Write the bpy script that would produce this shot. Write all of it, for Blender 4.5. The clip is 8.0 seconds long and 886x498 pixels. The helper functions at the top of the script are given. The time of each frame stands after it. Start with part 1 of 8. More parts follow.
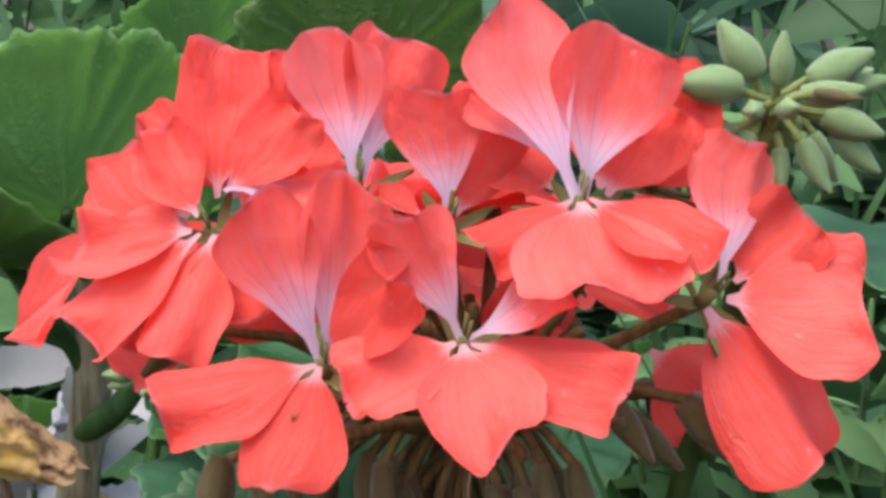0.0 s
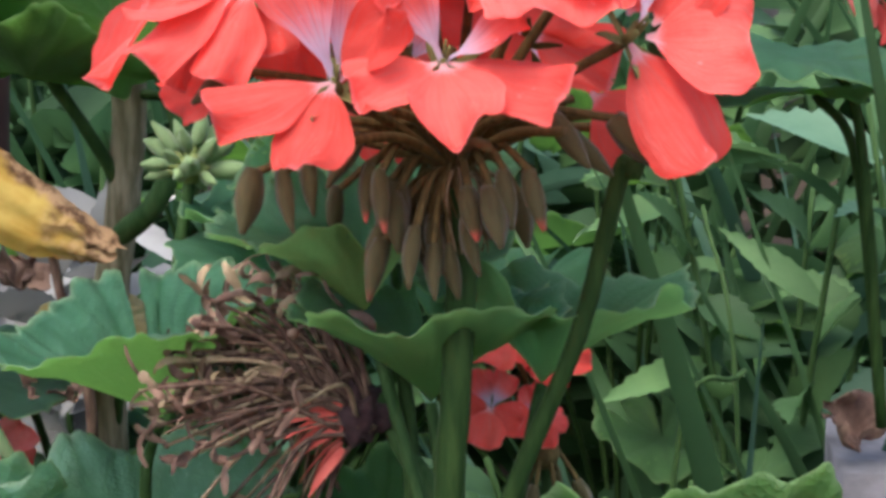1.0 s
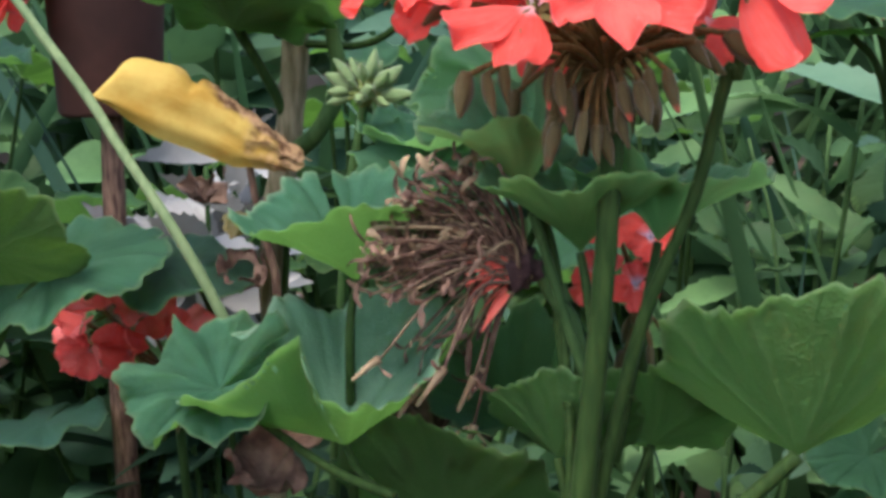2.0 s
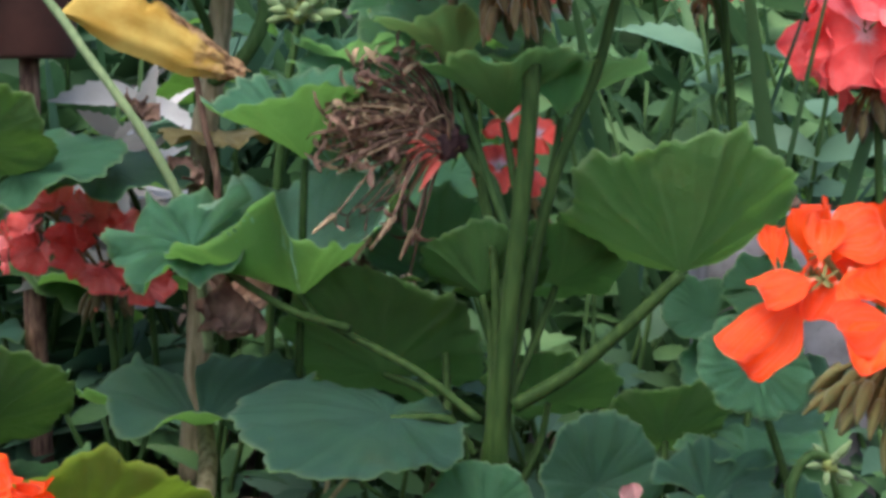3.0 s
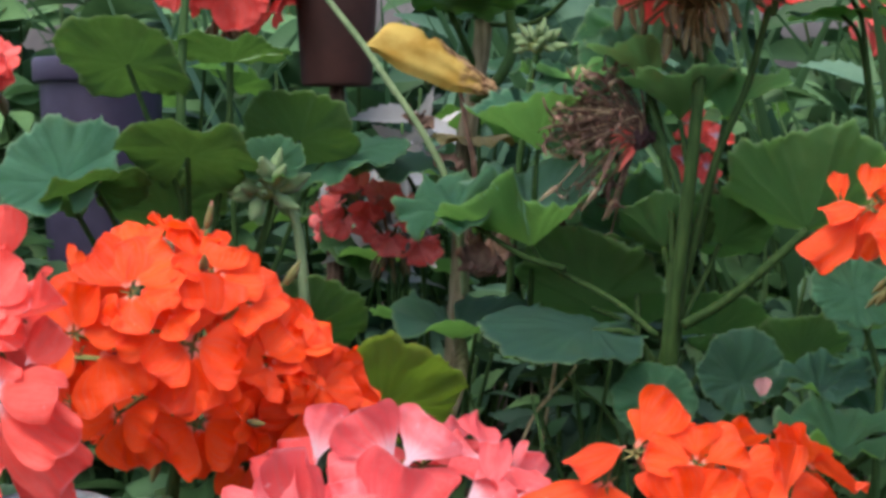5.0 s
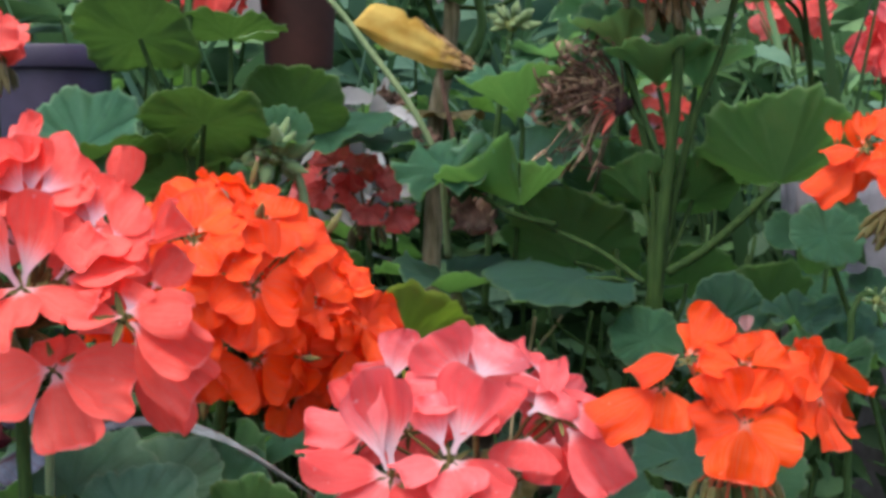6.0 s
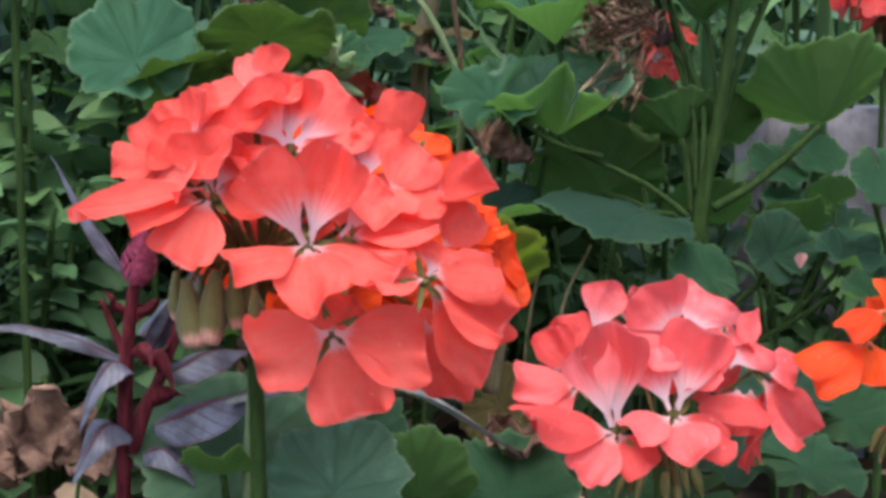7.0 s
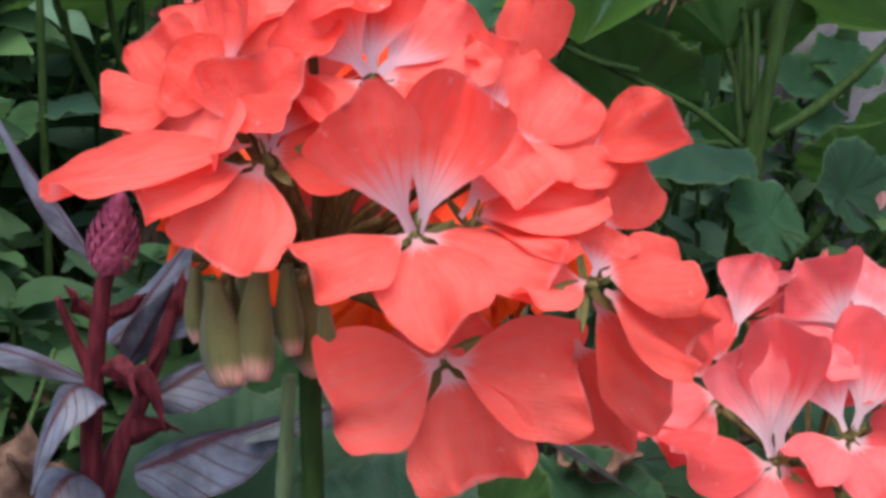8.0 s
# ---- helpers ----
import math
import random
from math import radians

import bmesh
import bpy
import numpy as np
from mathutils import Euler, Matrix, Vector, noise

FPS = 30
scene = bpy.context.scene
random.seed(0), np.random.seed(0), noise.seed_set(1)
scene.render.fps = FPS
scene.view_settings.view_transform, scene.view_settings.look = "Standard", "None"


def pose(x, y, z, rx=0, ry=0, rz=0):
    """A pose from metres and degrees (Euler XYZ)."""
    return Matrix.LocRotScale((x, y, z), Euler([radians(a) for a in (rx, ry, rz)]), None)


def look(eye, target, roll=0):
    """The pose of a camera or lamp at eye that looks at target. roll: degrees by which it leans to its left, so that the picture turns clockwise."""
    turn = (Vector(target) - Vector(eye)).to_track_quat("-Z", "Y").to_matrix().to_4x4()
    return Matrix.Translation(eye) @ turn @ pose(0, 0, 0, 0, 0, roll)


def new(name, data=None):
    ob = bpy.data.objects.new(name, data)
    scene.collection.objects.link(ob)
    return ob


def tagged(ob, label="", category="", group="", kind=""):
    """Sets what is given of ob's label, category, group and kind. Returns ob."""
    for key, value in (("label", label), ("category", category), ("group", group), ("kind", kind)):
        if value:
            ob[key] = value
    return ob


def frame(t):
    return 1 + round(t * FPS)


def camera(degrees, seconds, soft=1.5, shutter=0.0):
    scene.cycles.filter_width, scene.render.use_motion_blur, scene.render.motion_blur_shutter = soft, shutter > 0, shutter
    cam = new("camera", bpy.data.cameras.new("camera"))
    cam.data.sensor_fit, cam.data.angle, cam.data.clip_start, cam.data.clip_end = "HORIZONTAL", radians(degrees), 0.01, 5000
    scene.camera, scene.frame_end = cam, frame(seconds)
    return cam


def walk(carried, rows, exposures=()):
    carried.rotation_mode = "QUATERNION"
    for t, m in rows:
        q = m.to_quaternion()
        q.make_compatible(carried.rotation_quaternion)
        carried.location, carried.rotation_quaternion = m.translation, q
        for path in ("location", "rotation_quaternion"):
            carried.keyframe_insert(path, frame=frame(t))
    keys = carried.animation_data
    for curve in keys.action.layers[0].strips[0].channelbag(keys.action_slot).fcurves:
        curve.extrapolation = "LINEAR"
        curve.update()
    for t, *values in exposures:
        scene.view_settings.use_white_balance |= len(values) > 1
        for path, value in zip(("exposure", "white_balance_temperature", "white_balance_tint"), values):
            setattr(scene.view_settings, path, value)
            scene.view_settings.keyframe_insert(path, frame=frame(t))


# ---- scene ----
cam = camera(32.0, 8.0, soft=3.5)
PATH = [
    (0, look((0.0270, -0.2095, 0.3900), (-0.0635, 0.2781, 0.3270), -1.75)),
    (0.5, look((0.0305, -0.2302, 0.3760), (-0.0471, 0.2612, 0.3262), -1.15)),
    (1, look((0.0386, -0.2760, 0.3624), (-0.0473, 0.2102, 0.2839), -1.18)),
    (1.5, look((0.0382, -0.3428, 0.3633), (-0.0620, 0.1401, 0.2809), -1.68)),
    (1.7, look((0.0301, -0.3643, 0.3603), (-0.0669, 0.1195, 0.2792), -1.51)),
    (2.8, look((-0.0339, -0.4886, 0.3073), (-0.0404, 0.0077, 0.2471), -1.05)),
    (3, look((-0.0418, -0.5069, 0.2984), (-0.0399, -0.0101, 0.2415), -0.60)),
    (3.5, look((-0.0505, -0.5481, 0.2726), (-0.0491, -0.0508, 0.2201), 0.48)),
    (4, look((-0.0280, -0.6029, 0.2860), (-0.0461, -0.1054, 0.2394), 0.12)),
    (4.5, look((-0.0141, -0.6619, 0.2840), (-0.0683, -0.1663, 0.2449), 0.03)),
    (5, look((-0.0062, -0.7168, 0.2702), (-0.0898, -0.2250, 0.2362), -0.16)),
    (5.2, look((0.0021, -0.7268, 0.2634), (-0.0886, -0.2361, 0.2319), 0.06)),
    (6.3, look((-0.1646, -0.7975, 0.2397), (-0.1465, -0.2985, 0.2127), -0.58)),
    (6.5, look((-0.2202, -0.7967, 0.2454), (-0.1729, -0.3002, 0.2098), -0.04)),
    (7, look((-0.3264, -0.7439, 0.2672), (-0.2194, -0.2601, 0.2003), 1.91)),
    (7.5, look((-0.3860, -0.6472, 0.2668), (-0.2350, -0.1785, 0.1803), 2.22)),
    (8, look((-0.3631, -0.5581, 0.2618), (-0.1987, -0.0965, 0.1624), 2.64)),
]
EXPOSURES = [(0.0, 1.70), (1.0, 1.71), (1.7, 1.76), (3.0, 1.70), (5.0, 1.46), (7.0, 1.40), (8.0, 1.35)]
walk(cam, PATH, EXPOSURES)

# ---- light: an even, overcast sky ----
world = bpy.data.worlds.new("world")
scene.world = world
world.use_nodes = True
wn = world.node_tree.nodes
sky = wn.new("ShaderNodeTexSky")
sky.sky_type, sky.sun_disc = "NISHITA", False
sky.sun_elevation, sky.sun_rotation = radians(64), radians(200)
sky.dust_density, sky.air_density = 4.2, 1.0
world.node_tree.links.new(sky.outputs[0], wn["Background"].inputs["Color"])
wn["Background"].inputs["Strength"].default_value = 0.15
lamp = bpy.data.lights.new("sun", "SUN")
lamp.energy, lamp.angle, lamp.color = 0.6, radians(40), (1.0, 0.97, 0.93)
sun = new("sun", lamp)
sun.matrix_world = look((-0.35, -0.90, 3.2), (0, 0, 0))


# ---- materials ----
class Nodes:
    """Short hand for building a node material."""

    def __init__(self, name):
        self.mat = bpy.data.materials.new(name)
        self.mat.use_nodes = True
        self.tree = self.mat.node_tree
        self.tree.nodes.clear()

    def add(self, kind, inputs=None, **fields):
        n = self.tree.nodes.new("ShaderNode" + kind)
        if "operation" in fields:
            n.operation, n.use_clamp = fields["operation"], fields["use_clamp"]
        if "data_type" in fields:
            n.data_type, n.blend_type = fields["data_type"], fields["blend_type"]
        if "feature" in fields:
            n.feature = fields["feature"]
        if "interpolation_type" in fields:
            n.interpolation_type = fields["interpolation_type"]
        for k, v in (inputs or {}).items():
            if isinstance(v, bpy.types.NodeSocket):
                self.tree.links.new(v, n.inputs[k])
            else:
                n.inputs[k].default_value = v
        return n

    def math(self, op, a, b=0.0, clamp=False):
        n = self.add("Math", {0: a, 1: b}, operation=op, use_clamp=clamp)
        return n.outputs[0]

    def mix(self, fac, a, b, blend="MIX"):
        n = self.add("Mix", data_type="RGBA", blend_type=blend)
        for k, v in ((0, fac), (6, a), (7, b)):
            if isinstance(v, bpy.types.NodeSocket):
                self.tree.links.new(v, n.inputs[k])
            else:
                n.inputs[k].default_value = v
        return n.outputs[2]

    def step(self, x, lo, hi):
        n = self.add("MapRange", {0: x, 1: lo, 2: hi, 3: 0.0, 4: 1.0}, interpolation_type="SMOOTHSTEP")
        return n.outputs[0]

    def noise(self, scale, detail=3.0, vector=None, rough=0.55):
        n = self.add("TexNoise", {"Scale": scale, "Detail": detail, "Roughness": rough})
        self.tree.links.new(vector or self.add("TexCoord").outputs["Object"], n.inputs["Vector"])
        return n.outputs[0]

    def random(self):
        return self.add("ObjectInfo").outputs["Random"]

    def bump(self, height, strength, distance=0.001):
        return self.add("Bump", {"Height": height, "Strength": strength, "Distance": distance}).outputs[0]

    def hue(self, colour, hue=0.5, sat=1.0, val=1.0):
        n = self.add("HueSaturation", {"Hue": hue, "Saturation": sat, "Value": val, "Color": colour})
        return n.outputs[0]

    def finish(self, colour, rough=0.6, normal=None, thin=0.0, thin_colour=None, spec=0.4, metal=0.0, down=0.0):
        p = self.add("BsdfPrincipled", {"Base Color": colour, "Roughness": rough, "Metallic": metal, "Specular IOR Level": spec, "Sheen Weight": down, "Sheen Roughness": 0.18})
        if normal is not None:
            self.tree.links.new(normal, p.inputs["Normal"])
        out = p.outputs[0]
        if thin:
            t = self.add("BsdfTranslucent", {"Color": thin_colour if thin_colour is not None else colour})
            out = self.add("MixShader", {0: thin, 1: out, 2: t.outputs[0]}).outputs[0]
        self.tree.links.new(out, self.add("OutputMaterial").inputs[0])
        return self.mat


def rgb(r, g, b):
    return (r, g, b, 1.0)


def petal_material(name, deep, light, white, reach, veins):
    """Petal: coloured blade, paler lilac-white claw up to reach of its length, dark red veins fanning up from the throat."""
    n = Nodes(name)
    uv = n.add("SeparateXYZ", {0: n.add("UVMap").outputs[0]}).outputs
    u, v = uv[0], uv[1]
    blotch = n.noise(6.0, 4.0)
    flush = n.math("ADD", n.math("MULTIPLY", blotch, 0.6), n.math("MULTIPLY", n.random(), 0.5))
    flush = n.math("SUBTRACT", flush, n.math("MULTIPLY", n.step(v, 0.75, 1.0), 0.25))
    blade = n.mix(n.step(flush, 0.25, 0.85), deep, light)
    streak = n.noise(1.0, 2.0, n.add("CombineXYZ", {0: n.math("MULTIPLY", u, 26.0), 1: n.math("MULTIPLY", v, 1.6), 2: n.math("MULTIPLY", n.random(), 31.0)}).outputs[0])
    edge = n.math("ADD", v, n.math("MULTIPLY", n.math("SUBTRACT", streak, 0.5), 0.24))
    claw = n.math("SUBTRACT", 1.0, n.step(edge, reach * 0.4, reach * 1.4))
    colour = n.mix(claw, blade, white)
    line = n.math("ABSOLUTE", n.math("SINE", n.math("MULTIPLY", u, 15.7)))
    line = n.math("SUBTRACT", 1.0, n.step(line, 0.06, 0.3))
    there = n.math("MULTIPLY", n.step(v, 0.08, 0.16), n.math("SUBTRACT", 1.0, n.step(v, reach * 0.8, reach * 1.9)))
    colour = n.mix(n.math("MULTIPLY", n.math("MULTIPLY", line, there), veins), colour, rgb(0.42, 0.06, 0.12))
    # Whitish flecks on the outer blade, then a paler line along the tip.
    pale_flecks = n.math("MULTIPLY", n.step(n.noise(130.0, 4.0, n.add("Mapping", {"Vector": n.add("TexCoord").outputs["Object"], "Scale": (0.05, 0.05, 0.05), "Location": n.add("CombineXYZ", {0: n.math("MULTIPLY", n.random(), 7.0)}).outputs[0]}).outputs[0]), 0.66, 0.76), 0.4)
    colour = n.mix(n.math("MULTIPLY", pale_flecks, n.step(v, 0.3, 0.6)), colour, white)
    colour = n.mix(n.math("MULTIPLY", n.step(v, 0.96, 1.0), 0.25), colour, white)
    colour = n.hue(colour, 0.5, n.math("ADD", 0.92, n.math("MULTIPLY", streak, 0.16)), n.math("ADD", n.math("ADD", 0.74, n.math("MULTIPLY", n.random(), 0.24)), n.math("MULTIPLY", streak, 0.24)))
    fine = n.noise(1.0, 3.0, n.add("CombineXYZ", {0: n.math("MULTIPLY", u, 60.0), 1: n.math("MULTIPLY", v, 7.0)}).outputs[0])
    return n.finish(colour, 0.5, n.bump(n.math("ADD", fine, n.math("MULTIPLY", blotch, 1.6)), 0.55, 0.0009), 0.42, spec=0.3)


def leaf_material(name, low, high, vein, glow, under=False, thin=0.3, zone=0.0, edge=None, spots=None):
    """Leaf blade side: palmate veins from the petiole, blotches, a faint dark zone, downy gloss."""
    n = Nodes(name)
    uv = n.add("SeparateXYZ", {0: n.add("UVMap").outputs[0]}).outputs
    u, v = uv[0], uv[1]
    base = n.mix(n.step(n.noise(45.0, 4.0), 0.3, 0.72), low, high)
    base = n.mix(n.math("MULTIPLY", n.step(n.noise(150.0, 3.0), 0.42, 0.68), 0.7), base, low)
    base = n.mix(n.math("MULTIPLY", n.step(n.noise(420.0, 2.0), 0.5, 0.8), 0.35), base, high)
    if zone:
        band = n.math("MULTIPLY", n.step(v, 0.35, 0.5), n.math("SUBTRACT", 1.0, n.step(v, 0.62, 0.78)))
        base = n.mix(n.math("MULTIPLY", band, zone), base, rgb(0.02, 0.055, 0.03))
    stain = n.math("MULTIPLY", n.step(n.noise(26.0, 5.0, rough=0.7), 0.55, 0.72), 0.45)
    base = n.mix(stain, base, spots or rgb(0.085, 0.085, 0.018))
    # Faint darker rays between the side veins, in the colour only.
    dark_ray = n.math("ABSOLUTE", n.math("SUBTRACT", n.math("FRACT", n.math("MULTIPLY", u, 27.0)), 0.5))
    base = n.mix(n.math("MULTIPLY", n.step(dark_ray, 0.2, 0.5), n.math("MULTIPLY", n.step(v, 0.1, 0.5), 0.15)), base, low)
    wob = n.math("MULTIPLY", n.math("SUBTRACT", n.noise(60.0, 2.0), 0.5), 0.10)
    spoke = n.math("ABSOLUTE", n.math("SUBTRACT", n.math("FRACT", n.math("ADD", n.math("MULTIPLY", u, 9.0), wob)), 0.5))
    main = n.math("SUBTRACT", 1.0, n.step(n.math("MULTIPLY", spoke, n.math("ADD", v, 0.15)), 0.012, 0.075))
    tw = n.math("ABSOLUTE", n.math("SUBTRACT", n.math("FRACT", n.math("ADD", n.math("MULTIPLY", u, 27.0), n.math("MULTIPLY", wob, 5.0))), 0.5))
    side = n.math("MULTIPLY", n.math("SUBTRACT", 1.0, n.step(tw, 0.06, 0.2)), n.step(v, 0.35, 0.6))
    lines = n.math("MAXIMUM", main, n.math("MULTIPLY", side, 0.5))
    colour = n.mix(n.math("MULTIPLY", lines, 0.4 if under else 0.5), base, vein)
    rim = n.step(v, 0.955, 1.0)
    colour = n.mix(n.math("MULTIPLY", rim, 0.75), colour, edge or vein)
    colour = n.hue(colour, n.math("ADD", 0.485, n.math("MULTIPLY", n.random(), 0.03)), 1.0, n.math("ADD", 0.78, n.math("MULTIPLY", n.random(), 0.45)))
    cells = n.add("TexVoronoi", {"Scale": 620.0, "Vector": n.add("TexCoord").outputs["Object"]}, feature="DISTANCE_TO_EDGE").outputs["Distance"]
    net = n.step(cells, 0.02, 0.22)
    colour = n.mix(n.math("MULTIPLY", n.math("SUBTRACT", 1.0, net), 0.14), colour, vein if under else low)
    height = n.math("ADD", n.math("MULTIPLY", lines, 1.0 if under else -0.9), n.math("MULTIPLY", net, -0.8 if under else 0.9))
    height = n.math("ADD", height, n.math("MULTIPLY", n.noise(90.0, 3.0), 0.9))
    return n.finish(colour, 0.62, n.bump(height, 0.75, 0.0018), thin, glow, spec=0.16, down=0.03)


def stalk_material(name, low, high, scale=70.0, rough=0.6):
    n = Nodes(name)
    v = n.add("TexCoord").outputs["Object"]
    long = n.add("Mapping", {"Vector": v, "Scale": (6.0, 6.0, 1.0)}).outputs[0]
    colour = n.mix(n.step(n.noise(scale, 4.0, long), 0.3, 0.7), low, high)
    colour = n.mix(n.math("MULTIPLY", n.step(n.noise(35.0, 3.0), 0.5, 0.8), 0.5), colour, low)
    return n.finish(colour, rough, n.bump(n.noise(scale * 4, 3.0, long), 0.35, 0.0008), spec=0.07, down=0.05)


def two_tone(name, low, high, scale, rough=0.7, thin=0.0, bump=0.4, spec=0.3, depth=0.0015):
    n = Nodes(name)
    colour = n.mix(n.step(n.noise(scale, 5.0), 0.3, 0.72), low, high)
    colour = n.mix(n.math("MULTIPLY", n.step(n.noise(scale * 7, 3.0), 0.5, 0.8), 0.4), colour, low)
    colour = n.hue(colour, 0.5, 1.0, n.math("ADD", 0.8, n.math("MULTIPLY", n.random(), 0.4)))
    return n.finish(colour, rough, n.bump(n.noise(scale * 4, 4.0), bump, depth), thin, spec=spec)


def clump_material(name, low, high, thin=0.3):
    """Leaves of one plant joined in one mesh, each a little different."""
    n = Nodes(name)
    each = n.add("NewGeometry").outputs["Random Per Island"]
    colour = n.mix(each, low, high)
    colour = n.mix(n.math("MULTIPLY", n.step(n.noise(80.0, 4.0), 0.4, 0.75), 0.4), colour, low)
    colour = n.hue(colour, 0.5, 1.0, n.math("ADD", 0.75, n.math("MULTIPLY", each, 0.5)))
    return n.finish(colour, 0.55, n.bump(n.noise(300.0, 3.0), 0.3, 0.001), thin, spec=0.2)


def ribbed_material(name, low, high, rib):
    """Leaf with a coloured midrib and rim, fine slanting side veins and dusty patches."""
    n = Nodes(name)
    uv = n.add("SeparateXYZ", {0: n.add("UVMap").outputs[0]}).outputs
    off = n.math("ABSOLUTE", n.math("SUBTRACT", uv[0], 0.5))
    colour = n.mix(n.step(n.noise(110.0, 4.0), 0.3, 0.7), low, high)
    slant = n.math("ABSOLUTE", n.math("SUBTRACT", n.math("FRACT", n.math("SUBTRACT", n.math("MULTIPLY", uv[1], 9.0), n.math("MULTIPLY", off, 5.0))), 0.5))
    vein = n.math("SUBTRACT", 1.0, n.step(slant, 0.03, 0.14))
    colour = n.mix(n.math("MULTIPLY", vein, 0.4), colour, rib)
    middle = n.math("SUBTRACT", 1.0, n.step(off, 0.03, 0.09))
    colour = n.mix(n.math("MAXIMUM", middle, n.math("MULTIPLY", n.step(off, 0.44, 0.5), 0.7)), colour, rib)
    colour = n.mix(n.math("MULTIPLY", n.step(n.noise(38.0, 4.0), 0.5, 0.7), 0.55), colour, rib)
    return n.finish(colour, 0.45, n.bump(n.math("ADD", vein, n.noise(240.0, 3.0)), 0.4, 0.0008), 0.12, spec=0.35)


def wilting_material(name):
    """Yellow leaf that has dried to brown from one end and along its upper rim."""
    n = Nodes(name)
    uv = n.add("SeparateXYZ", {0: n.add("UVMap").outputs[0]}).outputs
    u, v = uv[0], uv[1]
    colour = n.mix(n.step(n.noise(70.0, 4.0), 0.3, 0.7), rgb(0.4, 0.24, 0.04), rgb(0.54, 0.39, 0.1))
    ray = n.noise(1.0, 3.0, n.add("CombineXYZ", {0: n.math("MULTIPLY", u, 5.0), 1: n.math("MULTIPLY", v, 16.0)}).outputs[0])
    colour = n.mix(n.math("MULTIPLY", n.step(ray, 0.45, 0.7), 0.25), colour, rgb(0.6, 0.45, 0.12))
    spot = n.noise(120.0, 5.0)
    dead = n.math("ADD", n.math("ADD", u, n.math("MULTIPLY", n.step(v, 0.78, 1.0), 0.34)), n.math("MULTIPLY", n.math("SUBTRACT", spot, 0.5), 0.55))
    dry = n.mix(n.step(n.noise(260.0, 4.0), 0.35, 0.65), rgb(0.1, 0.05, 0.025), rgb(0.42, 0.27, 0.15))
    colour = n.mix(n.step(dead, 0.7, 0.95), colour, dry)
    return n.finish(colour, 0.7, n.bump(spot, 0.4, 0.001), 0.3, spec=0.2)


def bud_material(name, low, high, tip, share=0.14):
    """Bud: ribbed, and tinted at the tip on a share of them."""
    n = Nodes(name)
    v = n.add("SeparateXYZ", {0: n.add("UVMap").outputs[0]}).outputs[1]
    colour = n.mix(n.step(n.noise(160.0, 3.0), 0.3, 0.7), low, high)
    colour = n.mix(n.math("MULTIPLY", n.step(v, 0.76, 0.95), n.step(n.random(), 0.98 - share, 1.04 - share)), colour, tip)
    rib = n.noise(1.0, 3.0, n.add("CombineXYZ", {0: n.math("MULTIPLY", n.add("SeparateXYZ", {0: n.add("UVMap").outputs[0]}).outputs[0], 22.0), 1: n.math("MULTIPLY", v, 2.5), 2: n.math("MULTIPLY", n.random(), 9.0)}).outputs[0])
    colour = n.mix(n.math("MULTIPLY", n.step(rib, 0.45, 0.65), 0.5), colour, low)
    return n.finish(colour, 0.6, n.bump(n.noise(500.0, 3.0), 0.4, 0.0006), 0.12, spec=0.3, down=0.3)


CORAL_U = petal_material("coral_upper_petal", rgb(0.84, 0.108, 0.094), rgb(0.88, 0.198, 0.184), rgb(0.66, 0.52, 0.68), 0.46, 0.36)
CORAL_L = petal_material("coral_lower_petal", rgb(0.83, 0.086, 0.07), rgb(0.87, 0.131, 0.113), rgb(0.85, 0.45, 0.5), 0.13, 0.25)
PINK_U = petal_material("pink_upper_petal", rgb(0.86, 0.1, 0.083), rgb(0.92, 0.19, 0.17), rgb(0.76, 0.55, 0.64), 0.42, 0.26)
PINK_L = petal_material("pink_lower_petal", rgb(0.87, 0.1, 0.08), rgb(0.92, 0.155, 0.13), rgb(0.85, 0.48, 0.52), 0.14, 0.2)
ROSE_U = petal_material("rose_upper_petal", rgb(0.87, 0.13, 0.14), rgb(0.93, 0.27, 0.3), rgb(0.85, 0.68, 0.76), 0.44, 0.3)
ROSE_L = petal_material("rose_lower_petal", rgb(0.87, 0.1, 0.1), rgb(0.92, 0.19, 0.2), rgb(0.88, 0.55, 0.6), 0.16, 0.2)
ORANGE = petal_material("orange_petal", rgb(0.88, 0.066, 0.01), rgb(0.92, 0.105, 0.016), rgb(0.85, 0.3, 0.22), 0.1, 0.3)
RED = petal_material("red_petal", rgb(0.8, 0.1, 0.085), rgb(0.9, 0.24, 0.22), rgb(0.7, 0.25, 0.28), 0.1, 0.3)
LEAF_TOP = leaf_material("leaf_upper_side", rgb(0.03172, 0.1037, 0.061), rgb(0.07564, 0.1891, 0.1098), rgb(0.01952, 0.0732, 0.03904), rgb(0.42, 0.66, 0.33), thin=0.48, zone=0.35, edge=rgb(0.2, 0.3, 0.17))
LEAF_DARK = leaf_material("dark_leaf_upper_side", rgb(0.0225, 0.067, 0.056), rgb(0.0475, 0.119, 0.0955), rgb(0.05, 0.118, 0.09), rgb(0.4, 0.64, 0.35), thin=0.48, zone=0.35, edge=rgb(0.14, 0.22, 0.14))
LEAF_PALE = leaf_material("pale_leaf_upper_side", rgb(0.04636, 0.1403, 0.0854), rgb(0.0976, 0.2318, 0.1488), rgb(0.02196, 0.0854, 0.0488), rgb(0.44, 0.7, 0.4), thin=0.48, zone=0.2, edge=rgb(0.26, 0.38, 0.24))
LEAF_FRESH = leaf_material("fresh_leaf_upper_side", rgb(0.032, 0.092, 0.035), rgb(0.075, 0.165, 0.06), rgb(0.03, 0.08, 0.03), rgb(0.38, 0.6, 0.24), thin=0.4, zone=0.2, edge=rgb(0.2, 0.3, 0.14))
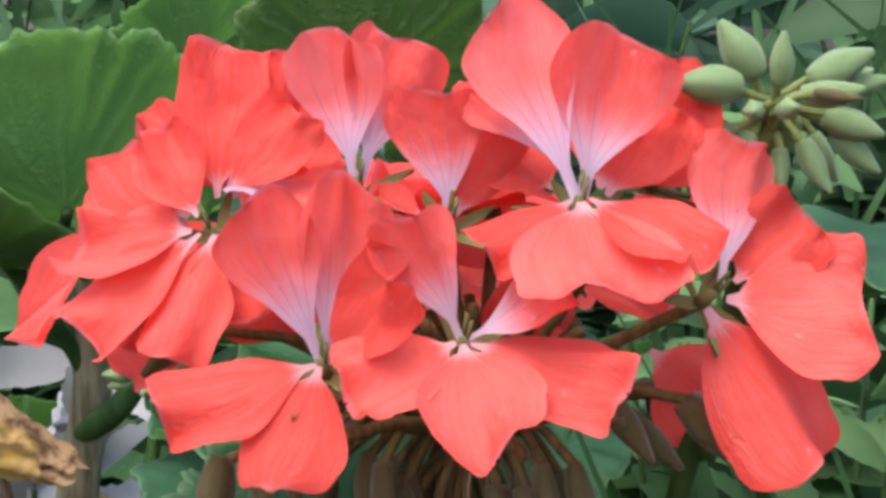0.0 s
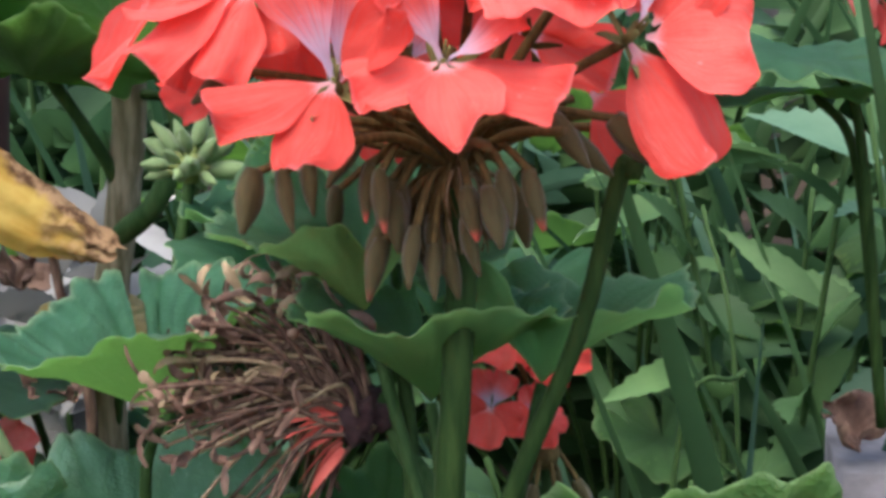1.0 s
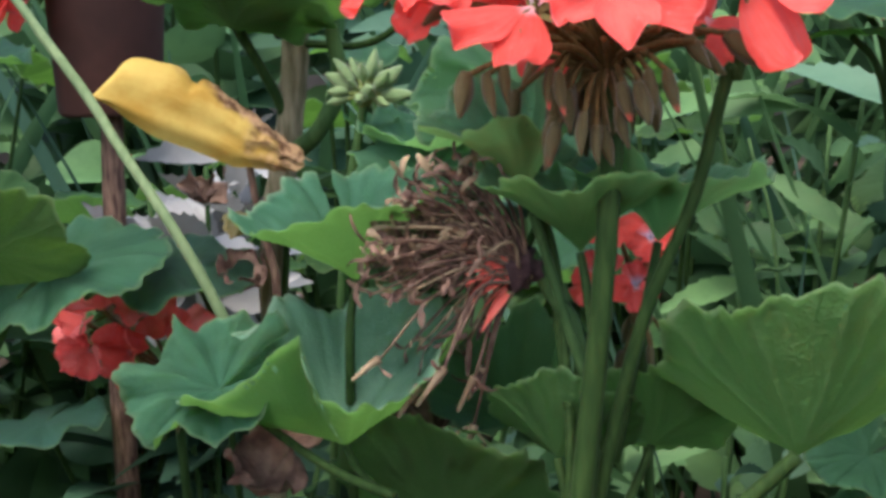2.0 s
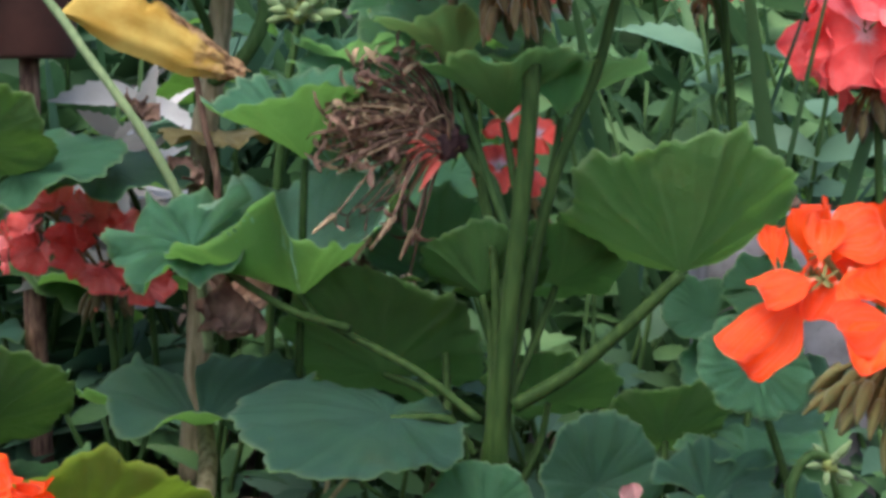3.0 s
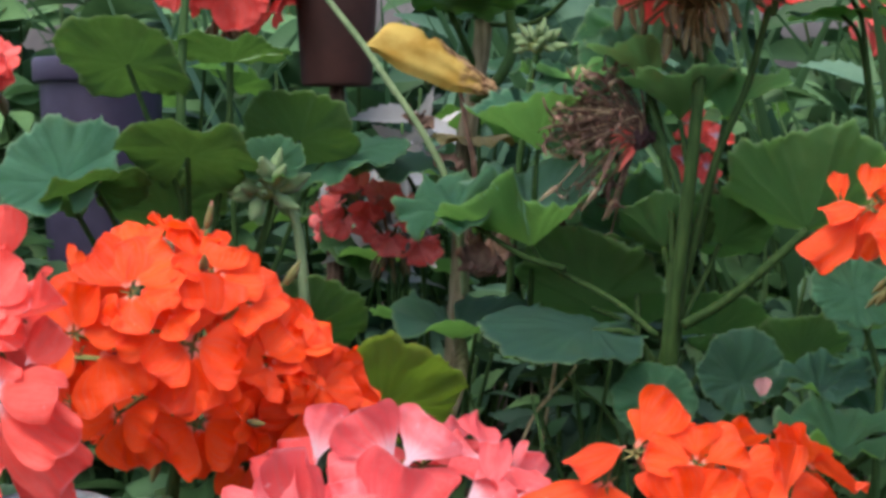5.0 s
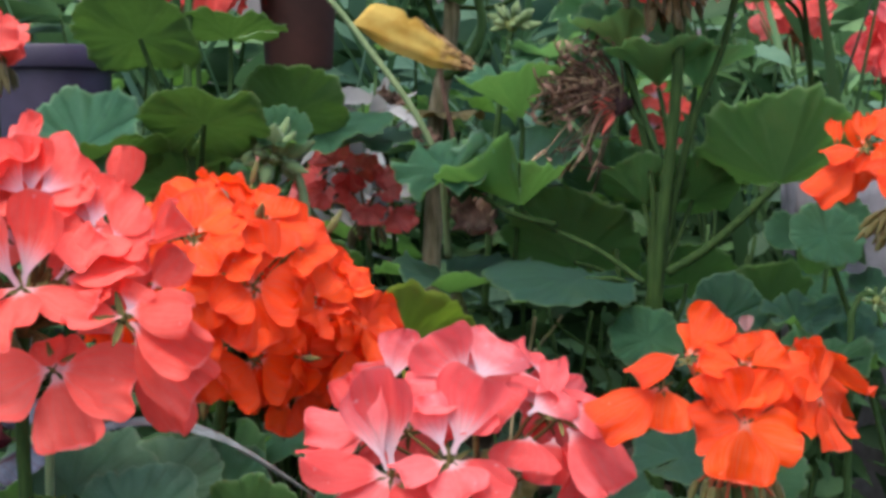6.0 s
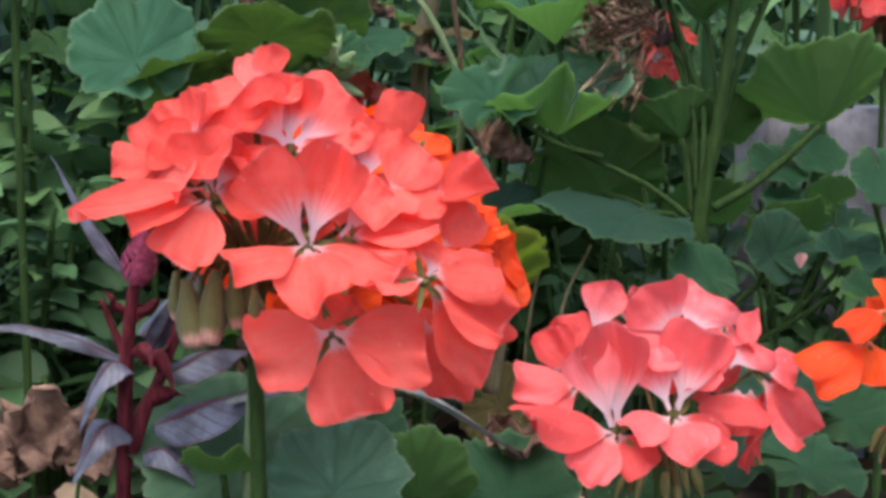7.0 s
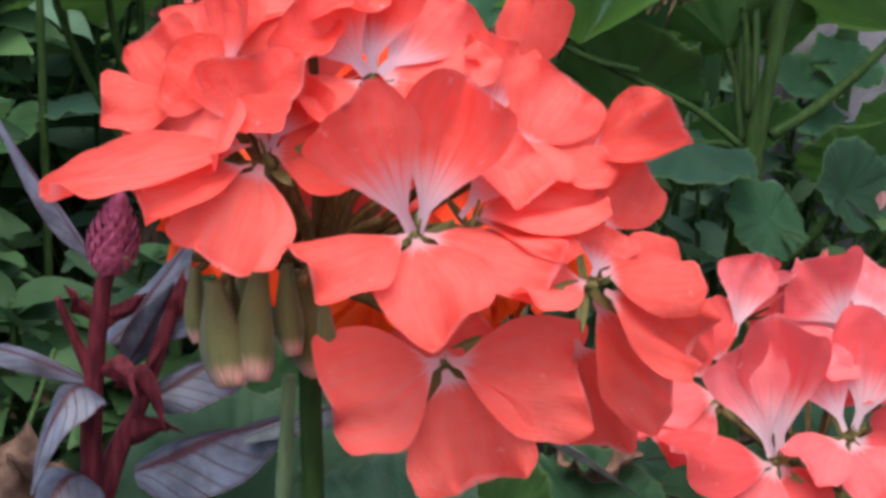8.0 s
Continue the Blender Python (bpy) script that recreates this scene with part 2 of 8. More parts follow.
# Lightest, mint-toned variant of the upper side.
LEAF_MINT = leaf_material("mint_leaf_upper_side", rgb(0.1037, 0.2196, 0.1464), rgb(0.1952, 0.3538, 0.244), rgb(0.061, 0.1586, 0.0976), rgb(0.44, 0.7, 0.4), thin=0.48, zone=0.1, edge=rgb(0.3, 0.4, 0.28))
LEAF_UNDER = leaf_material("leaf_underside", rgb(0.0366, 0.0976, 0.02928), rgb(0.08052, 0.1708, 0.0549), rgb(0.122, 0.2196, 0.0854), rgb(0.44, 0.66, 0.24), under=True, thin=0.52, edge=rgb(0.2, 0.3, 0.17))
# Brighter, more translucent copy of LEAF_UNDER, offsetting shade below the coral head.
LEAF_UNDER_LIT = leaf_material("lit_leaf_underside", rgb(0.065, 0.15, 0.05), rgb(0.13, 0.25, 0.09), rgb(0.16, 0.28, 0.11), rgb(0.56, 0.8, 0.4), under=True, thin=0.7, edge=rgb(0.24, 0.34, 0.2))
# Darker, less translucent copy of LEAF_UNDER, with overhead shade put into its colour.
LEAF_UNDER_SHADED = leaf_material("shaded_leaf_underside", rgb(0.026, 0.06, 0.018), rgb(0.055, 0.11, 0.03), rgb(0.085, 0.14, 0.05), rgb(0.36, 0.52, 0.17), under=True, thin=0.34, edge=rgb(0.18, 0.26, 0.12))
LEAF_OLIVE = leaf_material("olive_leaf_underside", rgb(0.075, 0.07, 0.013), rgb(0.1, 0.14, 0.028), rgb(0.14, 0.18, 0.045), rgb(0.75, 0.8, 0.14), under=True, thin=0.48)
YELLOW_DRY = wilting_material("wilting_leaf")
LEAF_TAN = leaf_material("tan_leaf", rgb(0.2, 0.15, 0.06), rgb(0.34, 0.27, 0.12), rgb(0.36, 0.3, 0.16), rgb(0.5, 0.4, 0.15), spots=rgb(0.2, 0.13, 0.06))
DRY_LEAF = two_tone("dry_leaf", rgb(0.075, 0.042, 0.032), rgb(0.3, 0.19, 0.14), 90.0, 0.85, 0.1)
DRY_DARK = stalk_material("dry_stalk", rgb(0.05, 0.028, 0.024), rgb(0.19, 0.125, 0.09), 90.0, 0.9)
DRY_CORE = two_tone("dead_core", rgb(0.02, 0.01, 0.012), rgb(0.075, 0.04, 0.04), 300.0, 0.9)
DRY_TAN = two_tone("tan_dry_petal", rgb(0.17, 0.12, 0.075), rgb(0.42, 0.32, 0.2), 120.0, 0.85, 0.15)
FADED = two_tone("faded_petal", rgb(0.6, 0.08, 0.06), rgb(0.8, 0.22, 0.17), 160.0, 0.8, 0.2)
STALK = stalk_material("green_stalk", rgb(0.02596, 0.06136, 0.01888), rgb(0.05192, 0.1003, 0.03304))
STALK_DARK = stalk_material("olive_stalk", rgb(0.016, 0.038, 0.0105), rgb(0.033, 0.066, 0.018))
STALK_PALE = stalk_material("pale_stalk", rgb(0.11, 0.165, 0.08), rgb(0.165, 0.225, 0.115))
STRAW = stalk_material("straw", rgb(0.22, 0.18, 0.1), rgb(0.36, 0.31, 0.19))
WOOD = stalk_material("woody_stem", rgb(0.1, 0.09, 0.05), rgb(0.24, 0.21, 0.14), 60.0, 0.85)
PEDICEL = stalk_material("pedicel", rgb(0.07, 0.05, 0.02), rgb(0.14, 0.1, 0.038), 120.0)
PEDICEL_GREEN = stalk_material("green_pedicel", rgb(0.13, 0.17, 0.05), rgb(0.22, 0.26, 0.1), 120.0)
PEDICEL_OLIVE = stalk_material("olive_pedicel", rgb(0.1, 0.1, 0.035), rgb(0.19, 0.17, 0.065), 120.0)
PEDICEL_RED = stalk_material("red_pedicel", rgb(0.25, 0.06, 0.03), rgb(0.36, 0.12, 0.06), 120.0)
BUD_BROWN = bud_material("olive_bud", rgb(0.055, 0.046, 0.016), rgb(0.125, 0.105, 0.04), rgb(0.6, 0.12, 0.08))
BUD_GREEN = bud_material("green_bud", rgb(0.13, 0.21, 0.085), rgb(0.24, 0.34, 0.16), rgb(0.2, 0.3, 0.13))
BUD_OLIVE = bud_material("yellowish_bud", rgb(0.12, 0.135, 0.042), rgb(0.22, 0.22, 0.08), rgb(0.6, 0.26, 0.22))
BUD_PINK_TIP = bud_material("pink_tipped_bud", rgb(0.1, 0.11, 0.035), rgb(0.19, 0.185, 0.07), rgb(0.7, 0.36, 0.3), 1.0)
SEPAL = stalk_material("sepal_olive", rgb(0.1, 0.1, 0.035), rgb(0.2, 0.18, 0.07), 150.0)
SOIL = two_tone("soil", rgb(0.018, 0.013, 0.01), rgb(0.07, 0.05, 0.035), 14.0, 0.95, bump=0.9, depth=0.01)
POT = two_tone("terracotta", rgb(0.025, 0.01, 0.008), rgb(0.055, 0.02, 0.015), 22.0, 0.8)
POT_DARK = two_tone("dark_plastic", rgb(0.016, 0.014, 0.028), rgb(0.034, 0.028, 0.055), 18.0, 0.5)
CONCRETE = two_tone("weathered_concrete", rgb(0.07, 0.07, 0.075), rgb(0.24, 0.235, 0.26), 30.0, 0.85, bump=0.3)
SILVER = clump_material("silvery_foliage", rgb(0.19, 0.19, 0.18), rgb(0.38, 0.38, 0.37), 0.2)
WALL = two_tone("weathered_render", rgb(0.16, 0.15, 0.15), rgb(0.28, 0.26, 0.26), 5.0, 0.9)
PURPLE = stalk_material("maroon_stem", rgb(0.05, 0.009, 0.014), rgb(0.14, 0.025, 0.036), 80.0, 0.5)
PURPLE_LEAF = ribbed_material("greyish_lavender_leaf", rgb(0.045, 0.055, 0.08), rgb(0.125, 0.145, 0.2), rgb(0.05, 0.016, 0.026))
GREY_BLADE = ribbed_material("striped_grey_leaf", rgb(0.11, 0.13, 0.125), rgb(0.27, 0.3, 0.29), rgb(0.045, 0.06, 0.055))
SPIKE = two_tone("magenta_spike", rgb(0.2, 0.025, 0.065), rgb(0.36, 0.08, 0.16), 300.0, 0.7)
PINK_FLAT = petal_material("fallen_petal", rgb(0.55, 0.25, 0.26), rgb(0.66, 0.36, 0.36), rgb(0.8, 0.5, 0.5), 0.2, 0.2)
MID_GREEN = clump_material("mid_green_foliage", rgb(0.04248, 0.1038, 0.04012), rgb(0.1003, 0.1947, 0.0708))
BLUE_GREEN = clump_material("blue_green_foliage", rgb(0.0391, 0.0977, 0.0597), rgb(0.0923, 0.1737, 0.1086))
LIGHT_GREEN = clump_material("light_green_foliage", rgb(0.0543, 0.1248, 0.0489), rgb(0.1140, 0.2171, 0.0868))
DARK_GREEN = clump_material("dark_green_foliage", rgb(0.03304, 0.0826, 0.0354), rgb(0.07788, 0.1652, 0.0649))
LITTER = clump_material("leaf_litter", rgb(0.07, 0.045, 0.03), rgb(0.3, 0.23, 0.17), 0.05)


# ---- building blocks ----
def part(name, bm, material, parent=None, label="", smooth=True):
    me = bm if isinstance(bm, bpy.types.Mesh) else bpy.data.meshes.new(name)
    if me is not bm:
        for f in bm.faces:
            f.smooth = smooth
        bm.to_mesh(me)
        bm.free()
    for m in material if isinstance(material, (list, tuple)) else [material]:
        if me is not bm or not me.materials:
            me.materials.append(m)
    ob = new(name, me)
    if parent is not None:
        ob.parent = parent
    return tagged(ob, label)


def thing(name, at, label, category, group=""):
    ob = new(name)
    ob.location = at
    ob.empty_display_size = 0.02
    return tagged(ob, label, category, group)


def curve_points(pts, steps=8):
    """A smooth line through the points."""
    p = [Vector(q) for q in pts]
    if len(p) < 3:
        return [p[0].lerp(p[-1], i / steps) for i in range(steps + 1)]
    p = [2 * p[0] - p[1], *p, 2 * p[-1] - p[-2]]
    out = []
    for a, b, c, d in zip(p, p[1:], p[2:], p[3:]):
        for i in range(steps):
            t = i / steps
            out.append(0.5 * (2 * b + (c - a) * t + (2 * a - 5 * b + 4 * c - d) * t * t + (3 * b - a - 3 * c + d) * t ** 3))
    return out + [p[-2]]


def tube(bm, pts, r0, r1, sides=8, steps=8, lump=0.0):
    line = curve_points(pts, steps)
    rings, n = [], len(line)
    side = Vector((1, 0, 0))
    for i, q in enumerate(line):
        d = (line[min(i + 1, n - 1)] - line[max(i - 1, 0)]).normalized()
        side = side - d * side.dot(d)
        if side.length < 1e-4:
            side = Vector((0, 1, 0)) - d * d.y
        side.normalize()
        other = d.cross(side)
        r = r0 + (r1 - r0) * i / (n - 1)
        rings.append([bm.verts.new(q + (side * math.cos(a) + other * math.sin(a)) * r * (1 + lump * noise.noise(q * 160 + Vector((a, 0, 0)))))
                      for a in (2 * math.pi * k / sides for k in range(sides))])
    for a, b in zip(rings, rings[1:]):
        for k in range(sides):
            bm.faces.new((a[k], a[(k + 1) % sides], b[(k + 1) % sides], b[k]))
    bm.faces.new(rings[0][::-1])
    bm.faces.new(rings[-1])
    return bm


def frame_of(at, along, normal):
    """A pose whose Y axis runs along, and whose Z axis leans to normal."""
    y = Vector(along).normalized()
    z = Vector(normal)
    z = (z - y * z.dot(y)).normalized()
    x = y.cross(z)
    m = Matrix((x, y, z)).transposed().to_4x4()
    m.translation = at
    return m


def blade_frame(at, tip, normal):
    """A pose whose Z axis is the normal, and whose Y axis leans to tip."""
    z = Vector(normal).normalized()
    y = Vector(tip)
    y = (y - z * y.dot(z)).normalized()
    m = Matrix((y.cross(z), y, z)).transposed().to_4x4()
    m.translation = at
    return m


def leaf_mesh(r, seed, cup=(30, 10), fold=0.0, wave=0.03, ruffle=0.03, sinus=6, back=0.88, droop=0.0, rings=12, spokes=200, lobe=0.085, crumple=0.0, spiral=0.0, lifts=()):
    """Round scalloped blade, attached to its stalk at the origin, tip along Y, upper side along Z.
    cup: how steeply it rises at the stalk and at the rim, in degrees; spiral: more so towards one side, so that the basal lobes overlap;
    lifts: (direction, width, degrees) of parts of the rim that stand up or hang."""
    rng = random.Random(seed)
    ph, ph2 = rng.uniform(0, 6.28), rng.uniform(0, 6.28)
    bm = bmesh.new()
    uvl = bm.loops.layers.uv.new("UVMap")
    gap = radians(sinus)
    grid, coords = [[], []], {}
    for j in range(spokes + 1):
        th = -math.pi + gap + (2 * math.pi - 2 * gap) * j / spokes
        u = th / (2 * math.pi) + 0.5
        big = abs(math.cos(u * 9 * math.pi))
        rad = r * (back + (1 - back) * (0.5 + 0.5 * math.cos(th))) * (1 - lobe * big ** 4 + (0.026 + 0.022 * noise.noise(Vector((3 * math.cos(th), 3 * math.sin(th), seed + 2)))) * abs(math.sin(u * 23 * math.pi + ph + 0.8 * math.sin(3 * th + ph2))) ** 0.7 + 0.026 * abs(math.sin(u * 47 * math.pi + ph2)) ** 0.8 + 0.05 * noise.noise(Vector((1.4 * math.cos(th), 1.4 * math.sin(th), seed))) + 0.03 * math.sin(2 * th + ph2))
        extra = sum(a * math.exp(-((math.degrees(th) - c + 180) % 360 - 180) ** 2 / (2 * w * w)) for c, w, a in lifts)
        x = z = 0.0
        cols = ([], [])
        for i in range(rings + 1):
            s = i / rings
            e = radians(cup[0] + (cup[1] - cup[0]) * s + spiral * th / math.pi + extra * min(1, 1.6 * s))
            if i:
                x += rad / rings * math.cos(e)
                z += rad / rings * math.sin(e)
            p = Vector((x * math.sin(th), x * math.cos(th), z))
            p.z += r * (1.05 * wave * s * math.cos(u * 9 * 2 * math.pi) * min(1, 2 * s) * (0.6 + 1.1 * noise.noise(Vector((2 * math.cos(th), 2 * math.sin(th), seed + 9)))) + 1.35 * ruffle * s ** 3 * (math.sin(5 * th + ph) + 0.6 * math.sin(8 * th + ph2)))
            p.z += fold * abs(p.x) - droop * max(p.y, 0) ** 2 / r
            if crumple:
                p += crumple * r * s * noise.noise_vector(p / r * 2.2 + Vector((seed, 0, 0)))
            p += r * s * (0.085 * noise.noise_vector(p / r * 1.7 + Vector((seed * 3.1, 0, 0))) + 0.034 * noise.noise_vector(p / r * 5.0 + Vector((seed * 1.7, 0, 0))))
            p.z += r * 0.005 * s * math.cos(u * 27 * 2 * math.pi + ph) * (1 if spokes > 100 else 0) * 0.8
            p.z += r * s ** 3 * (0.012 * math.sin(u * 23 * 2 * math.pi + ph) + 0.03 * noise.noise(Vector((6 * math.cos(th), 6 * math.sin(th), seed + 4))))
            p.z += r * s * (0.03 * noise.noise(p / r * 6.0 + Vector((seed, 7, 0))) + 0.014 * noise.noise(p / r * 13.0 + Vector((seed, 3, 0))))
            for k in (0, 1):
                w = bm.verts.new(p - Vector((0, 0, 0.00045 * k * (1 - 0.5 * s))))
                coords[w] = (u, s)
                cols[k].append(w)
        grid[0].append(cols[0])
        grid[1].append(cols[1])
    for k in (0, 1):
        for a, b in zip(grid[k], grid[k][1:]):
            for i in range(rings):
                q = (a[i], a[i + 1], b[i + 1], b[i])
                f = bm.faces.new(q[::-1] if k == 0 else q)
                f.material_index = k
    for j in range(spokes):
        a, b = grid[0][j][rings], grid[0][j + 1][rings]
        c, d = grid[1][j + 1][rings], grid[1][j][rings]
        bm.faces.new((a, b, c, d)).material_index = 1
    for f in bm.faces:
        for lp in f.loops:
            lp[uvl].uv = coords[lp.vert]
    bmesh.ops.remove_doubles(bm, verts=[v for col in grid[0] for v in col[:1]], dist=1e-6)
    bmesh.ops.remove_doubles(bm, verts=[v for col in grid[1] for v in col[:1] if v.is_valid], dist=1e-6)
    return bm


def leaf(plant, at, r, tip, normal, stalk=(), top=None, under=None, seed=1, thick=0.0013, stalk_material=None, label="", **shape):
    """A leaf of a plant with its stalk; stalk: points from the blade down to the stem."""
    ob = part("leaf", leaf_mesh(r, seed, **shape), [top or LEAF_TOP, under or LEAF_UNDER], plant, label)
    m = blade_frame(at, tip, normal)
    ob.matrix_local = Matrix.Translation(-plant.location) @ m
    if stalk:
        inv = m.inverted()
        pts = [inv @ Vector(q) for q in (at, *stalk)]
        pts[0] = Vector((0, 0, -0.0006))
        part("petiole", tube(bmesh.new(), pts, thick, thick * 1.25), stalk_material or STALK_DARK, ob)
    return ob


def folded_leaf(plant, left, right, half, seed, material, label):
    """A wilting leaf folded along its middle and seen from the side, ragged and curled at its dry end."""
    rng = random.Random(seed)
    a, b = Vector(left), Vector(right)
    bm = bmesh.new()
    uvl = bm.loops.layers.uv.new("UVMap")
    rows, cols, grid, coords = 40, 18, [], {}
    for i in range(rows + 1):
        s = i / rows
        c = a.lerp(b, s) + Vector((0, 0, 0.003 * math.sin(math.pi * s ** 0.8)))
        c.z += 0.0022 * noise.noise(Vector((s * 5, seed, 8)))
        ends = min(1.0, 6 * s) ** 0.5
        up = half * 1.3 * ends * (1 - 0.28 * math.exp(-((s - 0.46) / 0.035) ** 2)) * max(0.06, math.sin(math.pi * (0.02 + 0.95 * s) ** 0.62)) + 0.0010 * noise.noise(Vector((s * 14, seed, 0))) + (0.0016 * noise.noise(Vector((s * 46, seed, 3))) if s > 0.4 else 0)
        low = half * 0.82 * ends * max(0.06, math.sin(math.pi * (0.02 + 0.93 * s) ** 1.1)) + 0.0008 * noise.noise(Vector((s * 12, seed, 5)))
        row = []
        for j in range(cols + 1):
            t = 2 * j / cols - 1
            p = c + Vector((0.12 * t * half, -0.003 * (1 - t * t) + 0.012 * max(0, t - 0.75), t * (low if t < 0 else up)))
            p += 0.0005 * noise.noise_vector(p * 90 + Vector((seed, 0, 0))) + (0.006 * (s - 0.55) * noise.noise_vector(p * 300) if s > 0.55 else Vector((0, 0, 0)))
            p.y += 0.0005 * math.sin(7 * t + 3 * s) * (0.3 + s)
            v = bm.verts.new(p - plant.location)
            coords[v] = (s, (t + 1) / 2)
            row.append(v)
        grid.append(row)
    for p, q in zip(grid, grid[1:]):
        for j in range(cols):
            f = bm.faces.new((p[j], q[j], q[j + 1], p[j + 1]))
            for lp in f.loops:
                lp[uvl].uv = coords[lp.vert]
    return part("leaf", bm, material, plant, label)


def stem(plant, pts, r0, r1, material=None, name="stem", label="", lump=0.12, sides=12):
    ob = part(name, tube(bmesh.new(), [Vector(p) - plant.location for p in pts], r0, r1, sides, 10, lump), material or STALK, plant, label)
    return ob


def petal_mesh(name, width, claw, curl, cupped, seed, rows=16, cols=16, notch=0.0, slim=1.5):
    """One petal of unit length from the origin along Y, opening towards Z."""
    bm = bmesh.new()
    uvl = bm.loops.layers.uv.new("UVMap")
    grid, coords = [], {}
    for j in range(rows + 1):
        v = 1 - (1 - j / rows) ** 1.7
        row = []
        body = math.sin(math.pi * min(1.0, max(0.0, (v - 0.05) / 1.16)) ** slim)
        half = max(claw * (0.6 + 0.4 * v), width * 0.5 * body)
        if v > 0.74:
            half = width * 0.5 * math.sin(math.pi * ((0.74 - 0.05) / 1.16) ** slim) * math.sqrt(max(0.0004, 1 - ((v - 0.74) / 0.26) ** 3.2))
        for i in range(cols + 1):
            u = i / cols
            x = (2 * u - 1) * half * (1 + 0.12 * v * noise.noise(Vector((u * 2.0, v * 3.0, seed * 2.1))))
            y = v - notch * (1 - abs(2 * u - 1)) * max(0, v - 0.8) + 0.03 * v ** 3 * math.sin(6.5 * x / width + seed * 1.3)
            z = curl * (v * v * (1 - 0.8 * v)) + cupped * (2 * u - 1) ** 2 * half * 2
            p = Vector((x, y, z))
            p += 0.12 * v * noise.noise_vector(Vector((x * 2.4, y * 2.1, seed * 5.7))) + 0.035 * v * v * noise.noise_vector(Vector((x * 5.0, y * 4.6, seed * 3.3)))
            p.z += 0.028 * v ** 6 * math.sin(24 * x / width + seed * 3.1) + 0.115 * v * v * math.sin(7 * x / width + seed * 2.3) + 0.05 * v ** 3 * math.sin(15 * x / width + seed * 1.9) - 0.05 * math.exp(-(x / width * 9) ** 2) * v
            w = bm.verts.new(p)
            coords[w] = (u, v)
            row.append(w)
        grid.append(row)
    for a, b in zip(grid, grid[1:]):
        for i in range(cols):
            bm.faces.new((a[i], a[i + 1], b[i + 1], b[i]))
    for f in bm.faces:
        f.smooth = True
        for lp in f.loops:
            lp[uvl].uv = coords[lp.vert]
    me = bpy.data.meshes.new(name)
    bm.to_mesh(me)
    bm.free()
    return me


def petal_set(upper, lower):
    ups, lows = [], []
    for k in range(5):
        me = petal_mesh("petal", 0.72 + 0.05 * k, 0.06, -0.05 - 0.09 * k, 0.12 - 0.05 * k, k + 1, rows=20, cols=20, notch=0.06 * (k % 3), slim=1.5)
        me.materials.append(upper)
        ups.append(me)
        me = petal_mesh("petal", 1.0 + 0.06 * k, 0.05, -0.46 + 0.09 * k, -0.10 + 0.06 * k, k + 11, rows=20, cols=20, notch=0.12 * (k % 3), slim=0.95)
        me.materials.append(lower)
        lows.append(me)
    return ups, lows


CORAL_SET, PINK_SET = petal_set(CORAL_U, CORAL_L), petal_set(PINK_U, PINK_L)
ORANGE_SET, RED_SET = petal_set(ORANGE, ORANGE), petal_set(RED, RED)
ROSE_SET = petal_set(ROSE_U, ROSE_L)


def bud_mesh(material, fat=0.32, seed=0, pear=False):
    """Closed bud of unit length along Y; pear: thickest towards its blunt tip."""
    bm = bmesh.new()
    uvl = bm.loops.layers.uv.new("UVMap")
    rows, sides, grid, coords = 10, 10, [], {}
    for j in range(rows + 1):
        v = j / rows
        rad = 0.5 * fat * (0.2 + 0.95 * math.sin(math.pi * min(1, v * 0.8 + 0.17)) ** 0.9) * (1 - 0.3 * max(0, v - 0.45) ** 1.2 / 0.5)
        if pear:
            rad = 0.5 * fat * (0.3 + 0.8 * math.sin(math.pi * (0.06 + 0.8 * v ** 1.5)))
        grid.append([])
        for k in range(sides):
            a = 2 * math.pi * k / sides
            rr = rad * (1 + 0.16 * math.cos(5 * a + seed + 1.5 * v))
            w = bm.verts.new((rr * math.cos(a) + 0.05 * math.sin(v * 2 + seed), v, rr * math.sin(a) + 0.06 * v * v))
            coords[w] = (k / sides, v)
            grid[-1].append(w)
    for a, b in zip(grid, grid[1:]):
        for k in range(sides):
            bm.faces.new((a[k], b[k], b[(k + 1) % sides], a[(k + 1) % sides]))
    bm.faces.new(grid[0])
    bm.faces.new(grid[-1][::-1])
    for f in bm.faces:
        f.smooth = True
        for lp in f.loops:
            lp[uvl].uv = coords[lp.vert]
    me = bpy.data.meshes.new("bud")
    bm.to_mesh(me)
    bm.free()
    me.materials.append(material)
    return me


BUDS = {k: [bud_mesh(m, fat + 0.06 * i, i, k == "plump") for i in range(3)] for k, m, fat in (("brown", BUD_BROWN, 0.24), ("green", BUD_GREEN, 0.34), ("olive", BUD_OLIVE, 0.22), ("plump", BUD_PINK_TIP, 0.28))}


def sepal_mesh():
    bm = bmesh.new()
    for j in range(5):
        a = 2 * math.pi * (j + 0.5) / 5
        d, s = Vector((math.cos(a), math.sin(a), 0)), Vector((-math.sin(a), math.cos(a), 0))
        rows = []
        for v in (0, 0.3, 0.65, 1.0):
            w = 0.055 * math.sin(math.pi * (0.15 + 0.8 * v))
            c = d * 0.4 * v + Vector((0, 0, -0.12 + 0.05 * v))
            rows.append([bm.verts.new(c - s * w), bm.verts.new(c + Vector((0, 0, -0.03))), bm.verts.new(c + s * w)])
        for p, q in zip(rows, rows[1:]):
            for i in (0, 1):
                bm.faces.new((p[i], p[i + 1], q[i + 1], q[i]))
    tube(bm, [(0, 0, -0.12), (0, 0, 0.02)], 0.05, 0.03, 6, 2)
    tube(bm, [(0, 0.02, 0), (0.01, 0.06, 0.16)], 0.018, 0.012, 5, 2)
